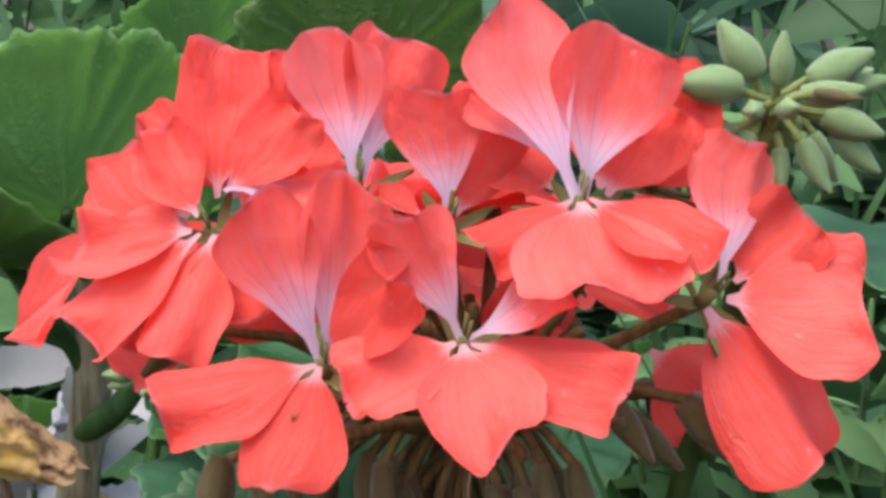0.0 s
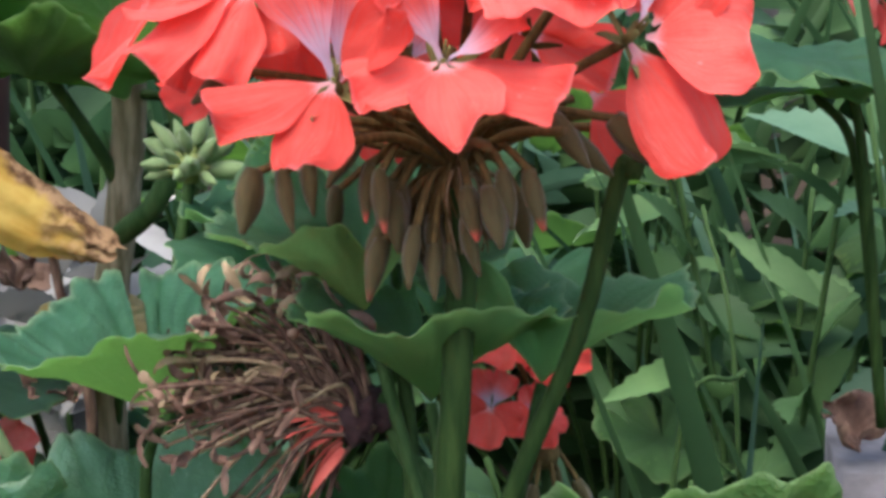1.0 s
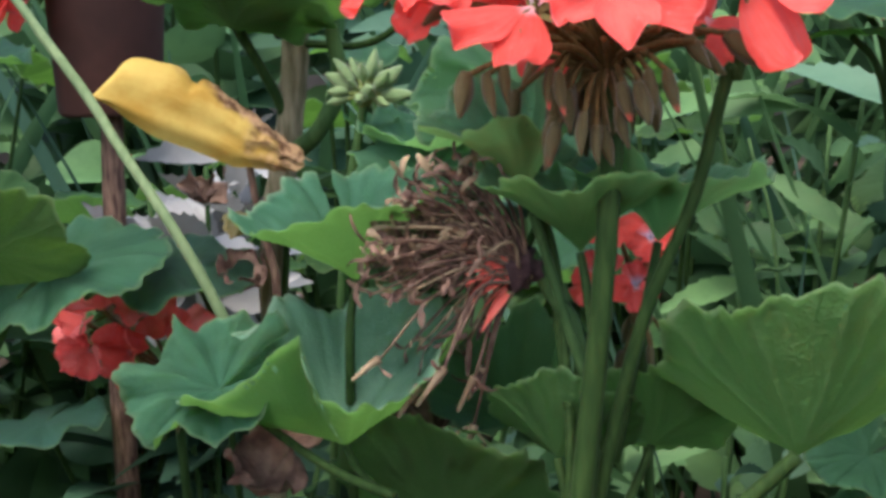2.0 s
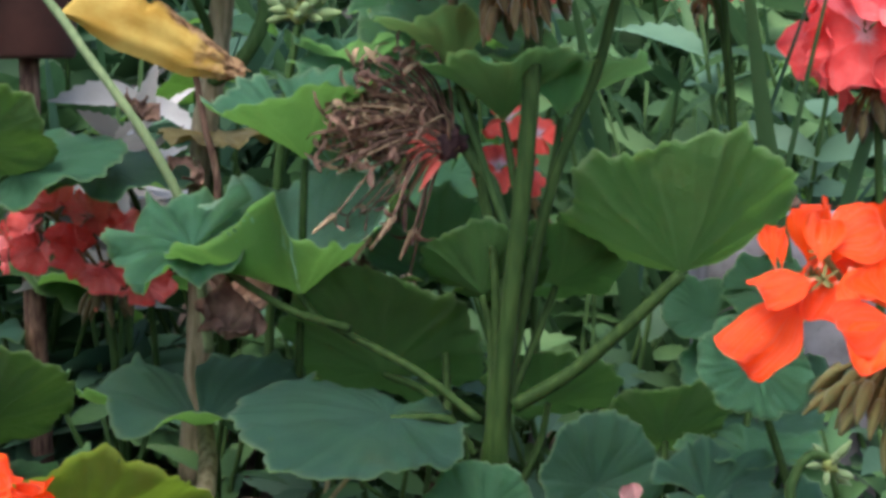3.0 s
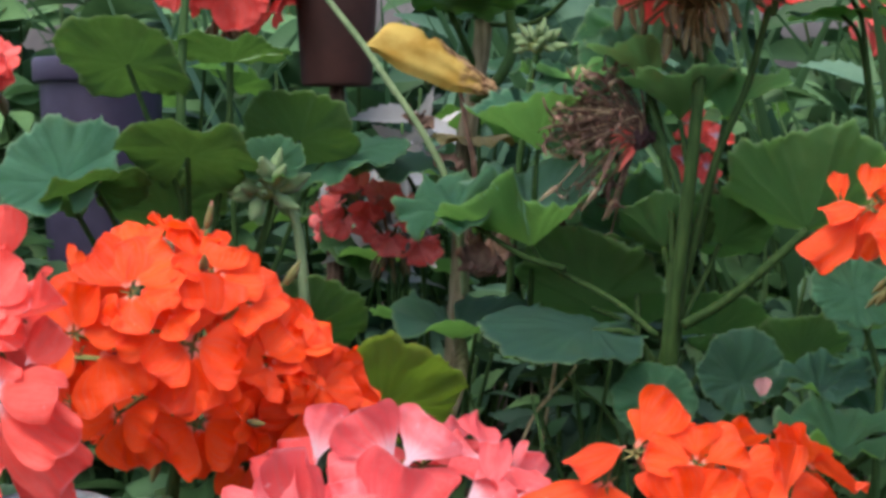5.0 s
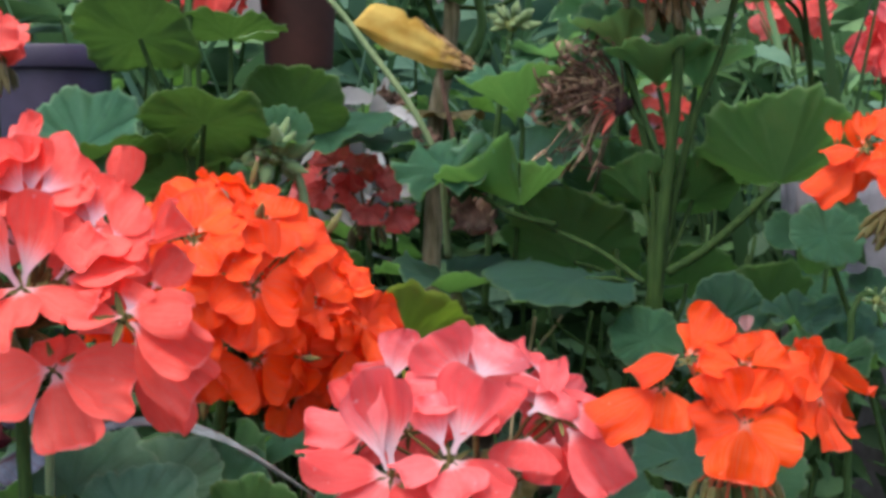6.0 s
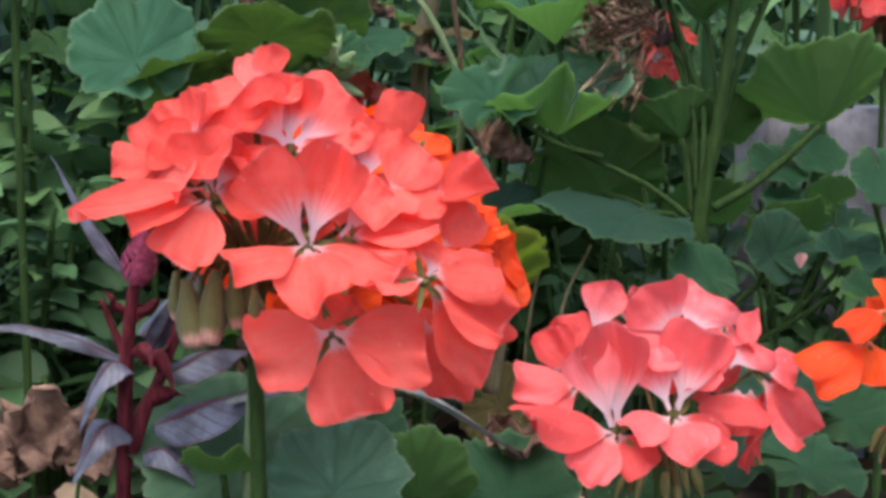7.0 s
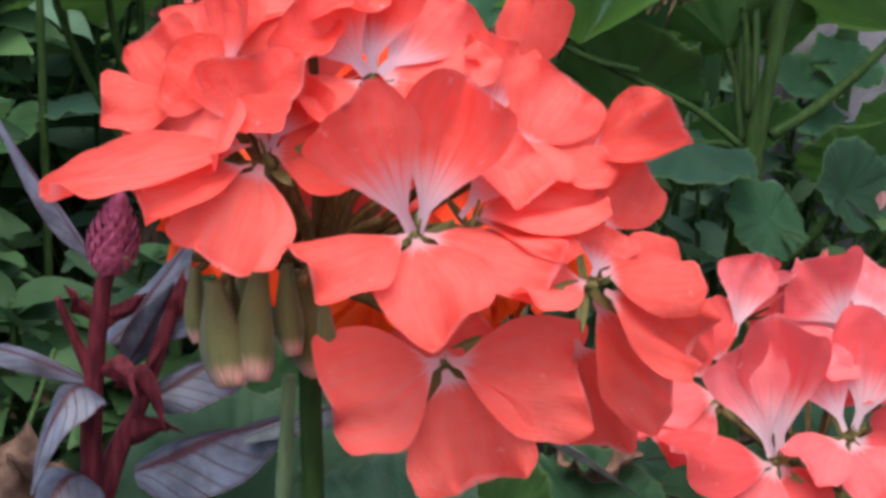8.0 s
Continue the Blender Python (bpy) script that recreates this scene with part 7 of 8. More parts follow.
head.bud((-0.2890, -0.2350, 0.1890), (-0.16, -0.36, -0.92), 0.0250, "plump")
head.bud((-0.2845, -0.2360, 0.1900), (0.08, -0.20, -0.97), 0.0200, "plump")
head.bud((-0.2800, -0.2330, 0.1880), (0.10, -0.10, -0.98), 0.0240, "plump")
head.bud((-0.2790, -0.2480, 0.1850), (0.05, -0.38, -0.92), 0.0120, "plump")
head.bud((-0.2872, -0.2100, 0.1827), (-0.02, 0.20, -0.98), 0.0185, "plump")
head.bud((-0.2760, -0.2100, 0.1798), (0.06, 0.29, -0.95), 0.0185, "plump")

# the second pink head
pink_b = thing("geranium_plant", (-0.1112, -0.1800, 0.0000), "geranium with a rose-pink flower head low among leaves", "plant")
stem(pink_b, [(-0.1105, -0.1800, -0.0492), (-0.1100, -0.1800, 0.0705), (-0.1090, -0.1800, 0.1035)], 0.0032, 0.0028, STALK)
head = Head(pink_b, (-0.1090, -0.1800, 0.1058), ROSE_SET, PEDICEL, "rose-pink flower head with white-streaked throats", seed=41)
head.floret((-0.1408, -0.2120, 0.1259), (-0.27, -0.64, 0.72), 0.0225, (0.02, 0.13, 0.99), skip=(0, 1, 2, 3, 4))
head.floret((-0.1185, -0.2120, 0.1317), (-0.12, -0.68, 0.72), 0.0225, (0.02, 0.13, 0.99), skip=(0, 1, 2, 3, 4))
head.floret((-0.1098, -0.1960, 0.1566), (-0.13, -0.47, 0.87), 0.0225, (0.02, 0.13, 0.99), skip=(0, 1, 2, 3, 4))
head.floret((-0.1502, -0.1950, 0.1391), (-0.71, -0.28, 0.65), 0.0225, (0.02, 0.13, 0.99), skip=(0, 1, 2, 3, 4))
head.floret((-0.0751, -0.1900, 0.1443), (0.58, -0.57, 0.59), 0.0225, (0.02, 0.13, 0.99), skip=(0, 1, 2, 3, 4))
head.petal((-0.1400, -0.2120, 0.1274), (-0.1428, -0.2120, 0.1647), (-0.29, -0.84, 0.45), 0.0234, True, 1, 1.0)
head.petal((-0.1419, -0.2110, 0.1270), (-0.1521, -0.2080, 0.1577), (-0.57, -0.72, 0.39), 0.0199, True, 0, 1.0)
head.petal((-0.1421, -0.2120, 0.1251), (-0.1726, -0.2170, 0.1340), (-0.25, -0.56, 0.79), 0.0191, False, 1, 1.0)
head.petal((-0.1412, -0.2120, 0.1246), (-0.1566, -0.2240, 0.1117), (-0.27, -0.67, 0.69), 0.0166, False, 2, 1.0)
head.petal((-0.1395, -0.2120, 0.1246), (-0.1301, -0.2220, 0.1146), (-0.12, -0.70, 0.70), 0.0171, False, 0, 1.0)
head.petal((-0.1173, -0.2120, 0.1332), (-0.1079, -0.2110, 0.1630), (-0.06, -0.89, 0.45), 0.0243, True, 2, 1.0)
head.petal((-0.1200, -0.2120, 0.1332), (-0.1298, -0.2090, 0.1551), (-0.38, -0.81, 0.44), 0.0168, True, 3, 1.0)
head.petal((-0.1198, -0.2120, 0.1306), (-0.1374, -0.2200, 0.1258), (-0.25, -0.56, 0.79), 0.0159, False, 3, 1.0)
head.petal((-0.1175, -0.2120, 0.1297), (-0.1135, -0.2240, 0.1177), (-0.12, -0.70, 0.70), 0.0199, False, 4, 1.0)
head.petal((-0.1165, -0.2120, 0.1310), (-0.0952, -0.2180, 0.1221), (-0.05, -0.61, 0.79), 0.0186, False, 0, 1.0)
head.petal((-0.1110, -0.1960, 0.1575), (-0.1252, -0.1960, 0.1768), (-0.38, -0.78, 0.49), 0.0267, True, 1, 1.0)
head.petal((-0.1087, -0.1960, 0.1575), (-0.0990, -0.1960, 0.1759), (-0.01, -0.86, 0.50), 0.0249, True, 4, 1.0)
head.petal((-0.1113, -0.1970, 0.1559), (-0.1337, -0.2060, 0.1549), (-0.25, -0.56, 0.79), 0.0235, False, 2, 1.0)
head.petal((-0.1101, -0.1970, 0.1555), (-0.1172, -0.2060, 0.1396), (-0.15, -0.59, 0.80), 0.0279, False, 4, 1.0)
head.petal((-0.1088, -0.1970, 0.1561), (-0.0938, -0.2040, 0.1493), (-0.05, -0.61, 0.79), 0.0226, False, 1, 1.0)
head.petal((-0.1502, -0.1950, 0.1398), (-0.1746, -0.1960, 0.1443), (-0.46, -0.55, 0.70), 0.0166, False, 0, 1.0)
head.petal((-0.1510, -0.1950, 0.1376), (-0.1735, -0.2040, 0.1282), (-0.46, -0.55, 0.70), 0.0170, False, 3, 1.0)
head.petal((-0.1531, -0.1920, 0.1435), (-0.1627, -0.1880, 0.1599), (-0.60, -0.69, 0.41), 0.0142, False, 2, 1.0)
head.petal((-0.1433, -0.1880, 0.1549), (-0.1363, -0.1840, 0.1764), (-0.10, -0.89, 0.44), 0.0161, True, 0, 1.0)
head.petal((-0.1470, -0.1900, 0.1474), (-0.1538, -0.1840, 0.1639), (-0.49, -0.77, 0.41), 0.0151, False, 1, 1.0)
head.petal((-0.0787, -0.1860, 0.1498), (-0.0784, -0.1820, 0.1654), (0.10, -0.94, 0.34), 0.0098, False, 3, 1.0)
head.petal((-0.0764, -0.1900, 0.1465), (-0.0585, -0.1900, 0.1436), (0.11, -0.72, 0.68), 0.0196, True, 3, 1.0)
head.petal((-0.0736, -0.1900, 0.1393), (-0.0532, -0.1960, 0.1162), (0.12, -0.78, 0.62), 0.0218, False, 2, 1.0)
head.petal((-0.0881, -0.2000, 0.1377), (-0.0918, -0.2080, 0.1269), (-0.10, -0.85, 0.53), 0.0238, False, 1, 1.0)
head.petal((-0.0889, -0.1920, 0.1449), (-0.0737, -0.1880, 0.1551), (0.12, -0.78, 0.62), 0.0199, True, 4, 1.0)
head.petal((-0.0789, -0.1920, 0.1357), (-0.0819, -0.1960, 0.1187), (0.00, -0.94, 0.34), 0.0177, False, 0, 1.0)
head.floret((-0.0802, -0.1650, 0.1522), (0.38, -0.17, 0.91), 0.0235, (0.10, -0.04, 0.99), open_up=22, open_low=0)
head.floret((-0.0678, -0.1750, 0.1205), (0.87, -0.49, -0.07), 0.0225, (0.10, -0.04, 0.99), open_up=16, open_low=0)
head.floret((-0.1119, -0.1400, 0.1491), (-0.04, 0.55, 0.83), 0.0225, (0.10, -0.04, 0.99), open_up=12, open_low=0)
head.floret((-0.0799, -0.1300, 0.1346), (0.54, 0.73, 0.41), 0.0225, (0.10, -0.04, 0.99), open_up=12, open_low=0)
head.floret((-0.1409, -0.1350, 0.1289), (-0.57, 0.73, 0.38), 0.0225, (0.10, -0.04, 0.99), open_up=12, open_low=0)
head.skirt(10, 0.016, 0.0135, "olive", 0.008)

# flower heads further off
far = thing("geranium_plant", (-0.1862, 0.1650, 0.0000), "geranium with a shaded, half-withered red flower head", "plant")
stem(far, [(-0.1762, 0.1750, -0.0200), (-0.1862, 0.1650, 0.2080)], 0.0022, 0.0018, STALK_DARK)
head = Head(far, (-0.1862, 0.1650, 0.2080), RED_SET, PEDICEL, "drooping head of crumpled red flowers, fading at the edges", seed=51)
for at, face, size, shut in (((-0.2130, 0.1450, 0.2350), (-0.6, -0.6, 0.5), 0.0120, 40), ((-0.2020, 0.1380, 0.2410), (-0.2, -0.5, 0.8), 0.0150, 62), ((-0.2090, 0.1400, 0.2270), (-0.3, -0.9, -0.1), 0.0120, 50),
                             ((-0.1880, 0.1420, 0.2390), (0.3, -0.6, 0.7), 0.0130, 30), ((-0.1930, 0.1380, 0.2260), (0.1, -0.9, 0.3), 0.0150, 68), ((-0.1760, 0.1460, 0.2280), (0.6, -0.6, 0.4), 0.0135, 45),
                             ((-0.1690, 0.1500, 0.2150), (0.6, -0.7, -0.5), 0.0150, 55), ((-0.2270, 0.1620, 0.2250), (-0.8, -0.3, 0.1), 0.0120, 40), ((-0.1830, 0.1440, 0.2180), (0.0, -0.8, -0.6), 0.0120, 60)):
    head.floret(at, face, size, open_up=shut, open_low=shut - 14, turn=size * 90000 % 360)
head.skirt(12, 0.012, 0.010, "brown")
far = thing("geranium_plant", (-0.0041, 0.1150, 0.0000), "geranium with a small bright coral flower head", "plant")
stem(far, [(0.0059, 0.1250, -0.0200), (-0.0041, 0.1150, 0.2450)], 0.0022, 0.0018, STALK_DARK)
head = Head(far, (-0.0041, 0.1150, 0.2450), CORAL_SET, PEDICEL, "small bright coral flower head", seed=52)
for at, face, size in (((-0.0130, 0.1060, 0.2780), (-0.2, -0.7, 0.7), 0.0105), ((-0.0010, 0.1080, 0.2720), (0.3, -0.8, 0.5), 0.0085), ((-0.0170, 0.1060, 0.2590), (-0.3, -0.7, 0.6), 0.0105),
                       ((-0.0060, 0.1100, 0.2560), (0.3, -0.8, 0.5), 0.0085)):
    head.floret(at, face, size, open_up=26, open_low=4)
head.skirt(6, 0.010, 0.010, "brown")
far = thing("geranium_plant", (0.1417, 0.1360, 0.0000), "geranium with a pink flower head on a tall stem", "plant")
stem(far, [(0.1517, 0.1360, -0.0200), (0.1417, 0.1360, 0.2890)], 0.0022, 0.0018, STALK_DARK)
head = Head(far, (0.1417, 0.1360, 0.2890), ROSE_SET, PEDICEL, "pink flower head above brown buds", seed=53)
head.dome((0.1417, 0.1360, 0.3086), 0.028, 11, 0.0230, -0.50)
head.skirt(16, 0.012, 0.012, "brown")
far = thing("geranium_plant", (-0.3022, 0.2200, 0.0000), "tall geranium with a coral flower head", "plant")
stem(far, [(-0.2922, 0.2200, -0.0200), (-0.3022, 0.2200, 0.3479)], 0.0022, 0.0018, STALK_DARK)
head = Head(far, (-0.3022, 0.2200, 0.3479), CORAL_SET, PEDICEL, "coral flower head", seed=54)
head.dome((-0.3022, 0.2200, 0.3759), 0.040, 14, 0.0220, -0.50)
head.skirt(16, 0.012, 0.012, "brown")
far = thing("geranium_plant", (-0.3694, 0.0220, 0.0000), "geranium with a small pink flower head", "plant")
stem(far, [(-0.3594, 0.0220, -0.0200), (-0.3694, 0.0220, 0.3039)], 0.0022, 0.0018, STALK_DARK)
head = Head(far, (-0.3694, 0.0220, 0.3039), PINK_SET, PEDICEL, "pink flower head", seed=55)
head.dome((-0.3694, 0.0220, 0.3123), 0.012, 4, 0.0160, -0.50)
head.skirt(16, 0.012, 0.012, "brown")
far = thing("geranium_plant", (0.1419, 0.5500, 0.0000), "distant geranium with a dark pink flower head", "plant")
stem(far, [(0.1519, 0.5500, -0.0200), (0.1419, 0.5500, 0.3455)], 0.0022, 0.0018, STALK_DARK)
head = Head(far, (0.1419, 0.5500, 0.3455), RED_SET, PEDICEL, "dark pink flower head", seed=56)
head.dome((0.1419, 0.5500, 0.3665), 0.030, 6, 0.0220, -0.50)
head.skirt(16, 0.012, 0.012, "brown")

# the maroon-stemmed plant
maroon = thing("cockscomb_plant", (-0.3159, -0.1800, 0.0000), "maroon-stemmed plant with a magenta spike and greyish lavender leaves", "plant")
stem(maroon, [(-0.3195, -0.1650, -0.0050), (-0.3190, -0.1700, 0.1180), (-0.3180, -0.1710, 0.1510), (-0.3165, -0.1730, 0.1690), (-0.3150, -0.1740, 0.1765)], 0.0031, 0.0020, PURPLE)
stem(maroon, [(-0.3185, -0.1680, 0.1050), (-0.3120, -0.1670, 0.1250), (-0.3060, -0.1670, 0.1380), (-0.2960, -0.1660, 0.1680)], 0.0036, 0.0018, PURPLE)
stem(maroon, [(-0.3186, -0.1710, 0.1470), (-0.3240, -0.1720, 0.1600), (-0.3275, -0.1730, 0.1690)], 0.0018, 0.0008, PURPLE)
spike(maroon, (-0.3150, -0.1740, 0.1750), (0.14, 0.02, 0.99), 0.019)
for base, tip, width, sag, roll in (
        ((-0.3178, -0.1710, 0.1780), (-0.3460, -0.1640, 0.2220), 0.0085, 0.002, 0.6), ((-0.3200, -0.1710, 0.1470), (-0.3760, -0.1720, 0.1600), 0.0075, -0.005, 0.2),
        ((-0.3080, -0.1720, 0.1210), (-0.2600, -0.1860, 0.1400), 0.0270, -0.003, -0.5), ((-0.3130, -0.1600, 0.1530), (-0.2890, -0.1570, 0.1850), 0.0155, 0.002, -0.3),
        ((-0.3090, -0.1660, 0.1480), (-0.2975, -0.1680, 0.1710), 0.0095, 0.001, 0.4), ((-0.3175, -0.1720, 0.1420), (-0.3350, -0.1860, 0.1270), 0.0150, -0.012, 0.3),
        ((-0.3180, -0.1720, 0.1190), (-0.3370, -0.1890, 0.1080), 0.0170, -0.010, 0.1), ((-0.3000, -0.1640, 0.1560), (-0.2800, -0.1600, 0.1720), 0.0120, 0.0, -0.6),
        ((-0.3040, -0.1700, 0.1400), (-0.2700, -0.1660, 0.1490), 0.0180, -0.004, -0.4), ((-0.3150, -0.1700, 0.1080), (-0.2930, -0.1850, 0.1030), 0.0140, -0.008, -0.3)):
    ribbon(maroon, base, tip, width, sag, roll, PURPLE_LEAF)
for base, tip, width, sag, roll in (
        ((-0.3165, -0.1720, 0.1600), (-0.3060, -0.1790, 0.1710), 0.0050, 0.0, 0.3), ((-0.3170, -0.1720, 0.1500), (-0.3080, -0.1800, 0.1450), 0.0070, -0.003, 0.2),
        ((-0.3130, -0.1710, 0.1450), (-0.3010, -0.1780, 0.1350), 0.0090, -0.006, 0.6), ((-0.3190, -0.1720, 0.1630), (-0.3260, -0.1790, 0.1740), 0.0045, 0.0, 0.1),
        ((-0.3060, -0.1680, 0.1380), (-0.3010, -0.1740, 0.1560), 0.0060, 0.0, 0.8), ((-0.2990, -0.1670, 0.1600), (-0.2950, -0.1700, 0.1750), 0.0070, 0.0, -0.2),
        ((-0.3110, -0.1690, 0.1280), (-0.2960, -0.1780, 0.1340), 0.0100, -0.002, 0.9)):
    ribbon(maroon, base, tip, width, sag, roll, PURPLE, "maroon bract")
ribbon(maroon, (-0.2830, -0.1880, 0.1340), (-0.1690, -0.1880, 0.1170), 0.0135, -0.0190, -0.9, GREY_BLADE, "long arching grey-green striped leaf")

# broad low leaves under the pink heads
low = thing("geranium_plant", (-0.2522, -0.1500, 0.0000), "low geranium with broad pale green leaves", "plant")
leaf(low, (-0.2760, -0.1700, 0.1100), 0.0400, (-0.48, -0.07, 0.87), (-0.10, -0.52, 0.85), [(-0.2700, -0.1560, 0.0800), (-0.2560, -0.1500, 0.0337)], seed=46, cup=(4, 8), top=LEAF_MINT, wave=0.015, ruffle=0.02)
leaf(low, (-0.2850, -0.2070, 0.1120), 0.0170, (-0.20, -0.40, 0.87), (0.10, 0.45, 0.89), [(-0.2800, -0.2000, 0.0900), (-0.2560, -0.1600, 0.0300)], seed=68, cup=(24, 12), wave=0.03, ruffle=0.08)
leaf(low, (-0.2440, -0.1980, 0.1010), 0.0300, (0.18, -0.36, 0.92), (-0.04, -0.54, 0.84), [(-0.2383, -0.1800, 0.0670), (-0.2435, -0.1600, 0.0252)], seed=47, cup=(10, 20), top=LEAF_MINT, wave=0.05)
leaf(low, (-0.2041, -0.1600, 0.0866), 0.0270, (0.05, -0.07, 1.00), (0.20, 0.95, 0.24), [(-0.2078, -0.1600, 0.0588), (-0.2328, -0.1500, 0.0206)], seed=48, cup=(10, 24), wave=0.05)
leaf(low, (-0.1641, -0.1500, 0.0824), 0.0301, (0.08, -0.21, 0.98), (-0.01, -0.47, 0.88), [(-0.1726, -0.1500, 0.0538), (-0.2212, -0.1500, 0.0199)], seed=49, cup=(10, 16), wave=0.05)
leaf(low, (-0.2253, -0.1200, 0.0924), 0.0308, (-0.14, -0.03, 0.99), (-0.19, -0.80, 0.56), [(-0.2264, -0.1300, 0.0734), (-0.2409, -0.1400, 0.0291)], seed=50, cup=(10, 20), top=LEAF_PALE)
leaf(low, (-0.1029, 0.1004, 0.0586), 0.0278, (0.07, 0.02, 1.00), (-0.47, -0.65, 0.60), [(-0.1002, 0.1004, 0.0317), (-0.1869, -0.1500, 0.0544)], seed=51, cup=(6, -10), top=LEAF_TAN, under=LEAF_TAN, wave=0.04, label="yellowing tan leaf")
leaf(low, (-0.2463, -0.1300, 0.1002), 0.0318, (-0.51, -0.22, 0.83), (-0.15, -0.53, 0.84), [(-0.2414, -0.1400, 0.0753), (-0.2320, -0.1500, 0.0289)], seed=52, cup=(10, 16), top=LEAF_MINT)
leaf(low, (-0.1035, -0.1300, 0.0819), 0.0232, (-0.49, -0.20, 0.85), (-0.22, -0.37, 0.90), [(-0.1123, -0.1300, 0.0545), (-0.1387, -0.1400, 0.0114)], seed=53, cup=(16, 4), wave=0.05, ruffle=0.05, top=LEAF_TOP)
leaf(low, (-0.0556, -0.1200, 0.0905), 0.0276, (0.18, -0.36, 0.92), (-0.01, -0.42, 0.91), [(-0.0646, -0.1200, 0.0623), (-0.1172, -0.1400, 0.0102)], seed=54, cup=(16, 4), wave=0.05, ruffle=0.05, top=LEAF_DARK)
leaf(low, (-0.0270, -0.1400, 0.0877), 0.0258, (0.46, -0.43, 0.78), (0.01, -0.31, 0.95), [(-0.0357, -0.1400, 0.0600), (-0.0993, -0.1400, 0.0093)], seed=55, cup=(16, 4), wave=0.05, ruffle=0.05, top=LEAF_TOP)
leaf(low, (-0.0189, -0.0900, 0.1085), 0.0263, (0.20, -0.18, 0.96), (-0.12, -0.40, 0.91), [(-0.0283, -0.0900, 0.0790), (-0.1057, -0.1400, 0.0096)], seed=56, cup=(16, 4), wave=0.05, ruffle=0.05, top=LEAF_DARK)
leaf(low, (-0.0916, -0.1600, 0.0807), 0.0234, (-0.37, -0.24, 0.90), (-0.19, -0.24, 0.95), [(-0.1001, -0.1600, 0.0543), (-0.1274, -0.1400, 0.0108)], seed=57, cup=(16, 4), wave=0.05, ruffle=0.05, top=LEAF_TOP)
leaf(low, (0.0110, -0.1000, 0.0996), 0.0249, (0.52, -0.31, 0.80), (-0.04, -0.54, 0.84), [(0.0017, -0.1000, 0.0701), (-0.0902, -0.1400, 0.0088)], seed=58, cup=(16, 4), wave=0.05, ruffle=0.05, top=LEAF_TOP)
leaf(low, (-0.1252, -0.1000, 0.0868), 0.0227, (-0.65, -0.06, 0.76), (-0.22, -0.37, 0.90), [(-0.1344, -0.1000, 0.0585), (-0.1537, -0.1400, 0.0122)], seed=59, cup=(16, 4), wave=0.05, ruffle=0.05, top=LEAF_DARK)
leaf(orange_b, (0.0570, -0.0300, 0.2060), 0.0190, (0.05, 0.00, -1.00), (0.10, -0.85, 0.50), [(0.0600, -0.0150, 0.2000), (0.0750, -0.0200, 0.1500), (0.0850, -0.0600, 0.0800)], seed=60, cup=(10, 2), wave=0.02)
leaf(low, (0.0860, 0.0900, 0.1570), 0.0270, (0.30, -0.70, 0.60), (0.05, -0.35, 0.93), [(0.0800, 0.1000, 0.1200), (0.0600, 0.1100, 0.0300)], seed=63, cup=(16, 0), wave=0.03, ruffle=0.05, top=LEAF_DARK)
leaf(low, (0.0770, 0.1100, 0.1730), 0.0230, (-0.40, -0.60, 0.60), (0.10, -0.50, 0.86), [(0.0750, 0.1200, 0.1300), (0.0600, 0.1200, 0.0300)], seed=64, cup=(20, 6), wave=0.03, ruffle=0.05, top=LEAF_TOP)
leaf(low, (0.0710, 0.1250, 0.1960), 0.0230, (-0.30, -0.60, 0.70), (0.05, -0.55, 0.83), [(0.0720, 0.1350, 0.1500), (0.0650, 0.1250, 0.0300)], seed=66, cup=(24, 8), wave=0.03, ruffle=0.05, top=LEAF_TOP)
leaf(low, (0.0950, 0.1280, 0.2050), 0.0220, (0.50, -0.50, 0.60), (-0.05, -0.60, 0.80), [(0.0920, 0.1380, 0.1600), (0.0750, 0.1250, 0.0300)], seed=67, cup=(20, 4), wave=0.03, ruffle=0.05, top=LEAF_TOP)
leaf(low, (0.1090, 0.1200, 0.1630), 0.0240, (0.60, -0.50, 0.50), (-0.10, -0.45, 0.89), [(0.1000, 0.1250, 0.1250), (0.0700, 0.1200, 0.0300)], seed=65, cup=(20, 4), wave=0.03, ruffle=0.05, top=LEAF_DARK)

# pots in the background
pot((-0.239, 0.250, 0.307), 0.029, 0.10, POT, "dark reddish brown terracotta pot raised on a post")
tagged(part("post", tube(bmesh.new(), [(-0.235, 0.250, -0.03), (-0.241, 0.250, 0.15), (-0.239, 0.250, 0.307)], 0.006, 0.005, 10, 8, 0.2), DRY_DARK), "short weathered wooden post under a terracotta pot", "post")
pot((-0.438, 0.350, 0), 0.046, 0.332, POT_DARK, "dark violet plastic pot")

# the pale edge of a raised bed behind the leaves
def edge_mesh(length, depth, height):
    """A long low block with chipped, rounded edges and an uneven face."""
    bm = bmesh.new()
    bmesh.ops.create_cube(bm, size=1)
    for v in bm.verts:
        v.co = Vector((v.co.x * length, v.co.y * depth, (v.co.z + 0.5) * height))
    bmesh.ops.subdivide_edges(bm, edges=bm.edges[:], cuts=14, use_grid_fill=True)
    for v in bm.verts:
        v.co += 0.0035 * noise.noise_vector(v.co * 22) + 0.0015 * noise.noise_vector(v.co * 90)
    return bm


bed = part("raised_bed_edge", edge_mesh(0.48, 0.05, 0.243), CONCRETE)
bed.matrix_world = pose(0.314, 0.178, -0.01, 0, 0, 1)
tagged(bed, "pale grey weathered concrete edge of a raised bed, stained", "bed edge")

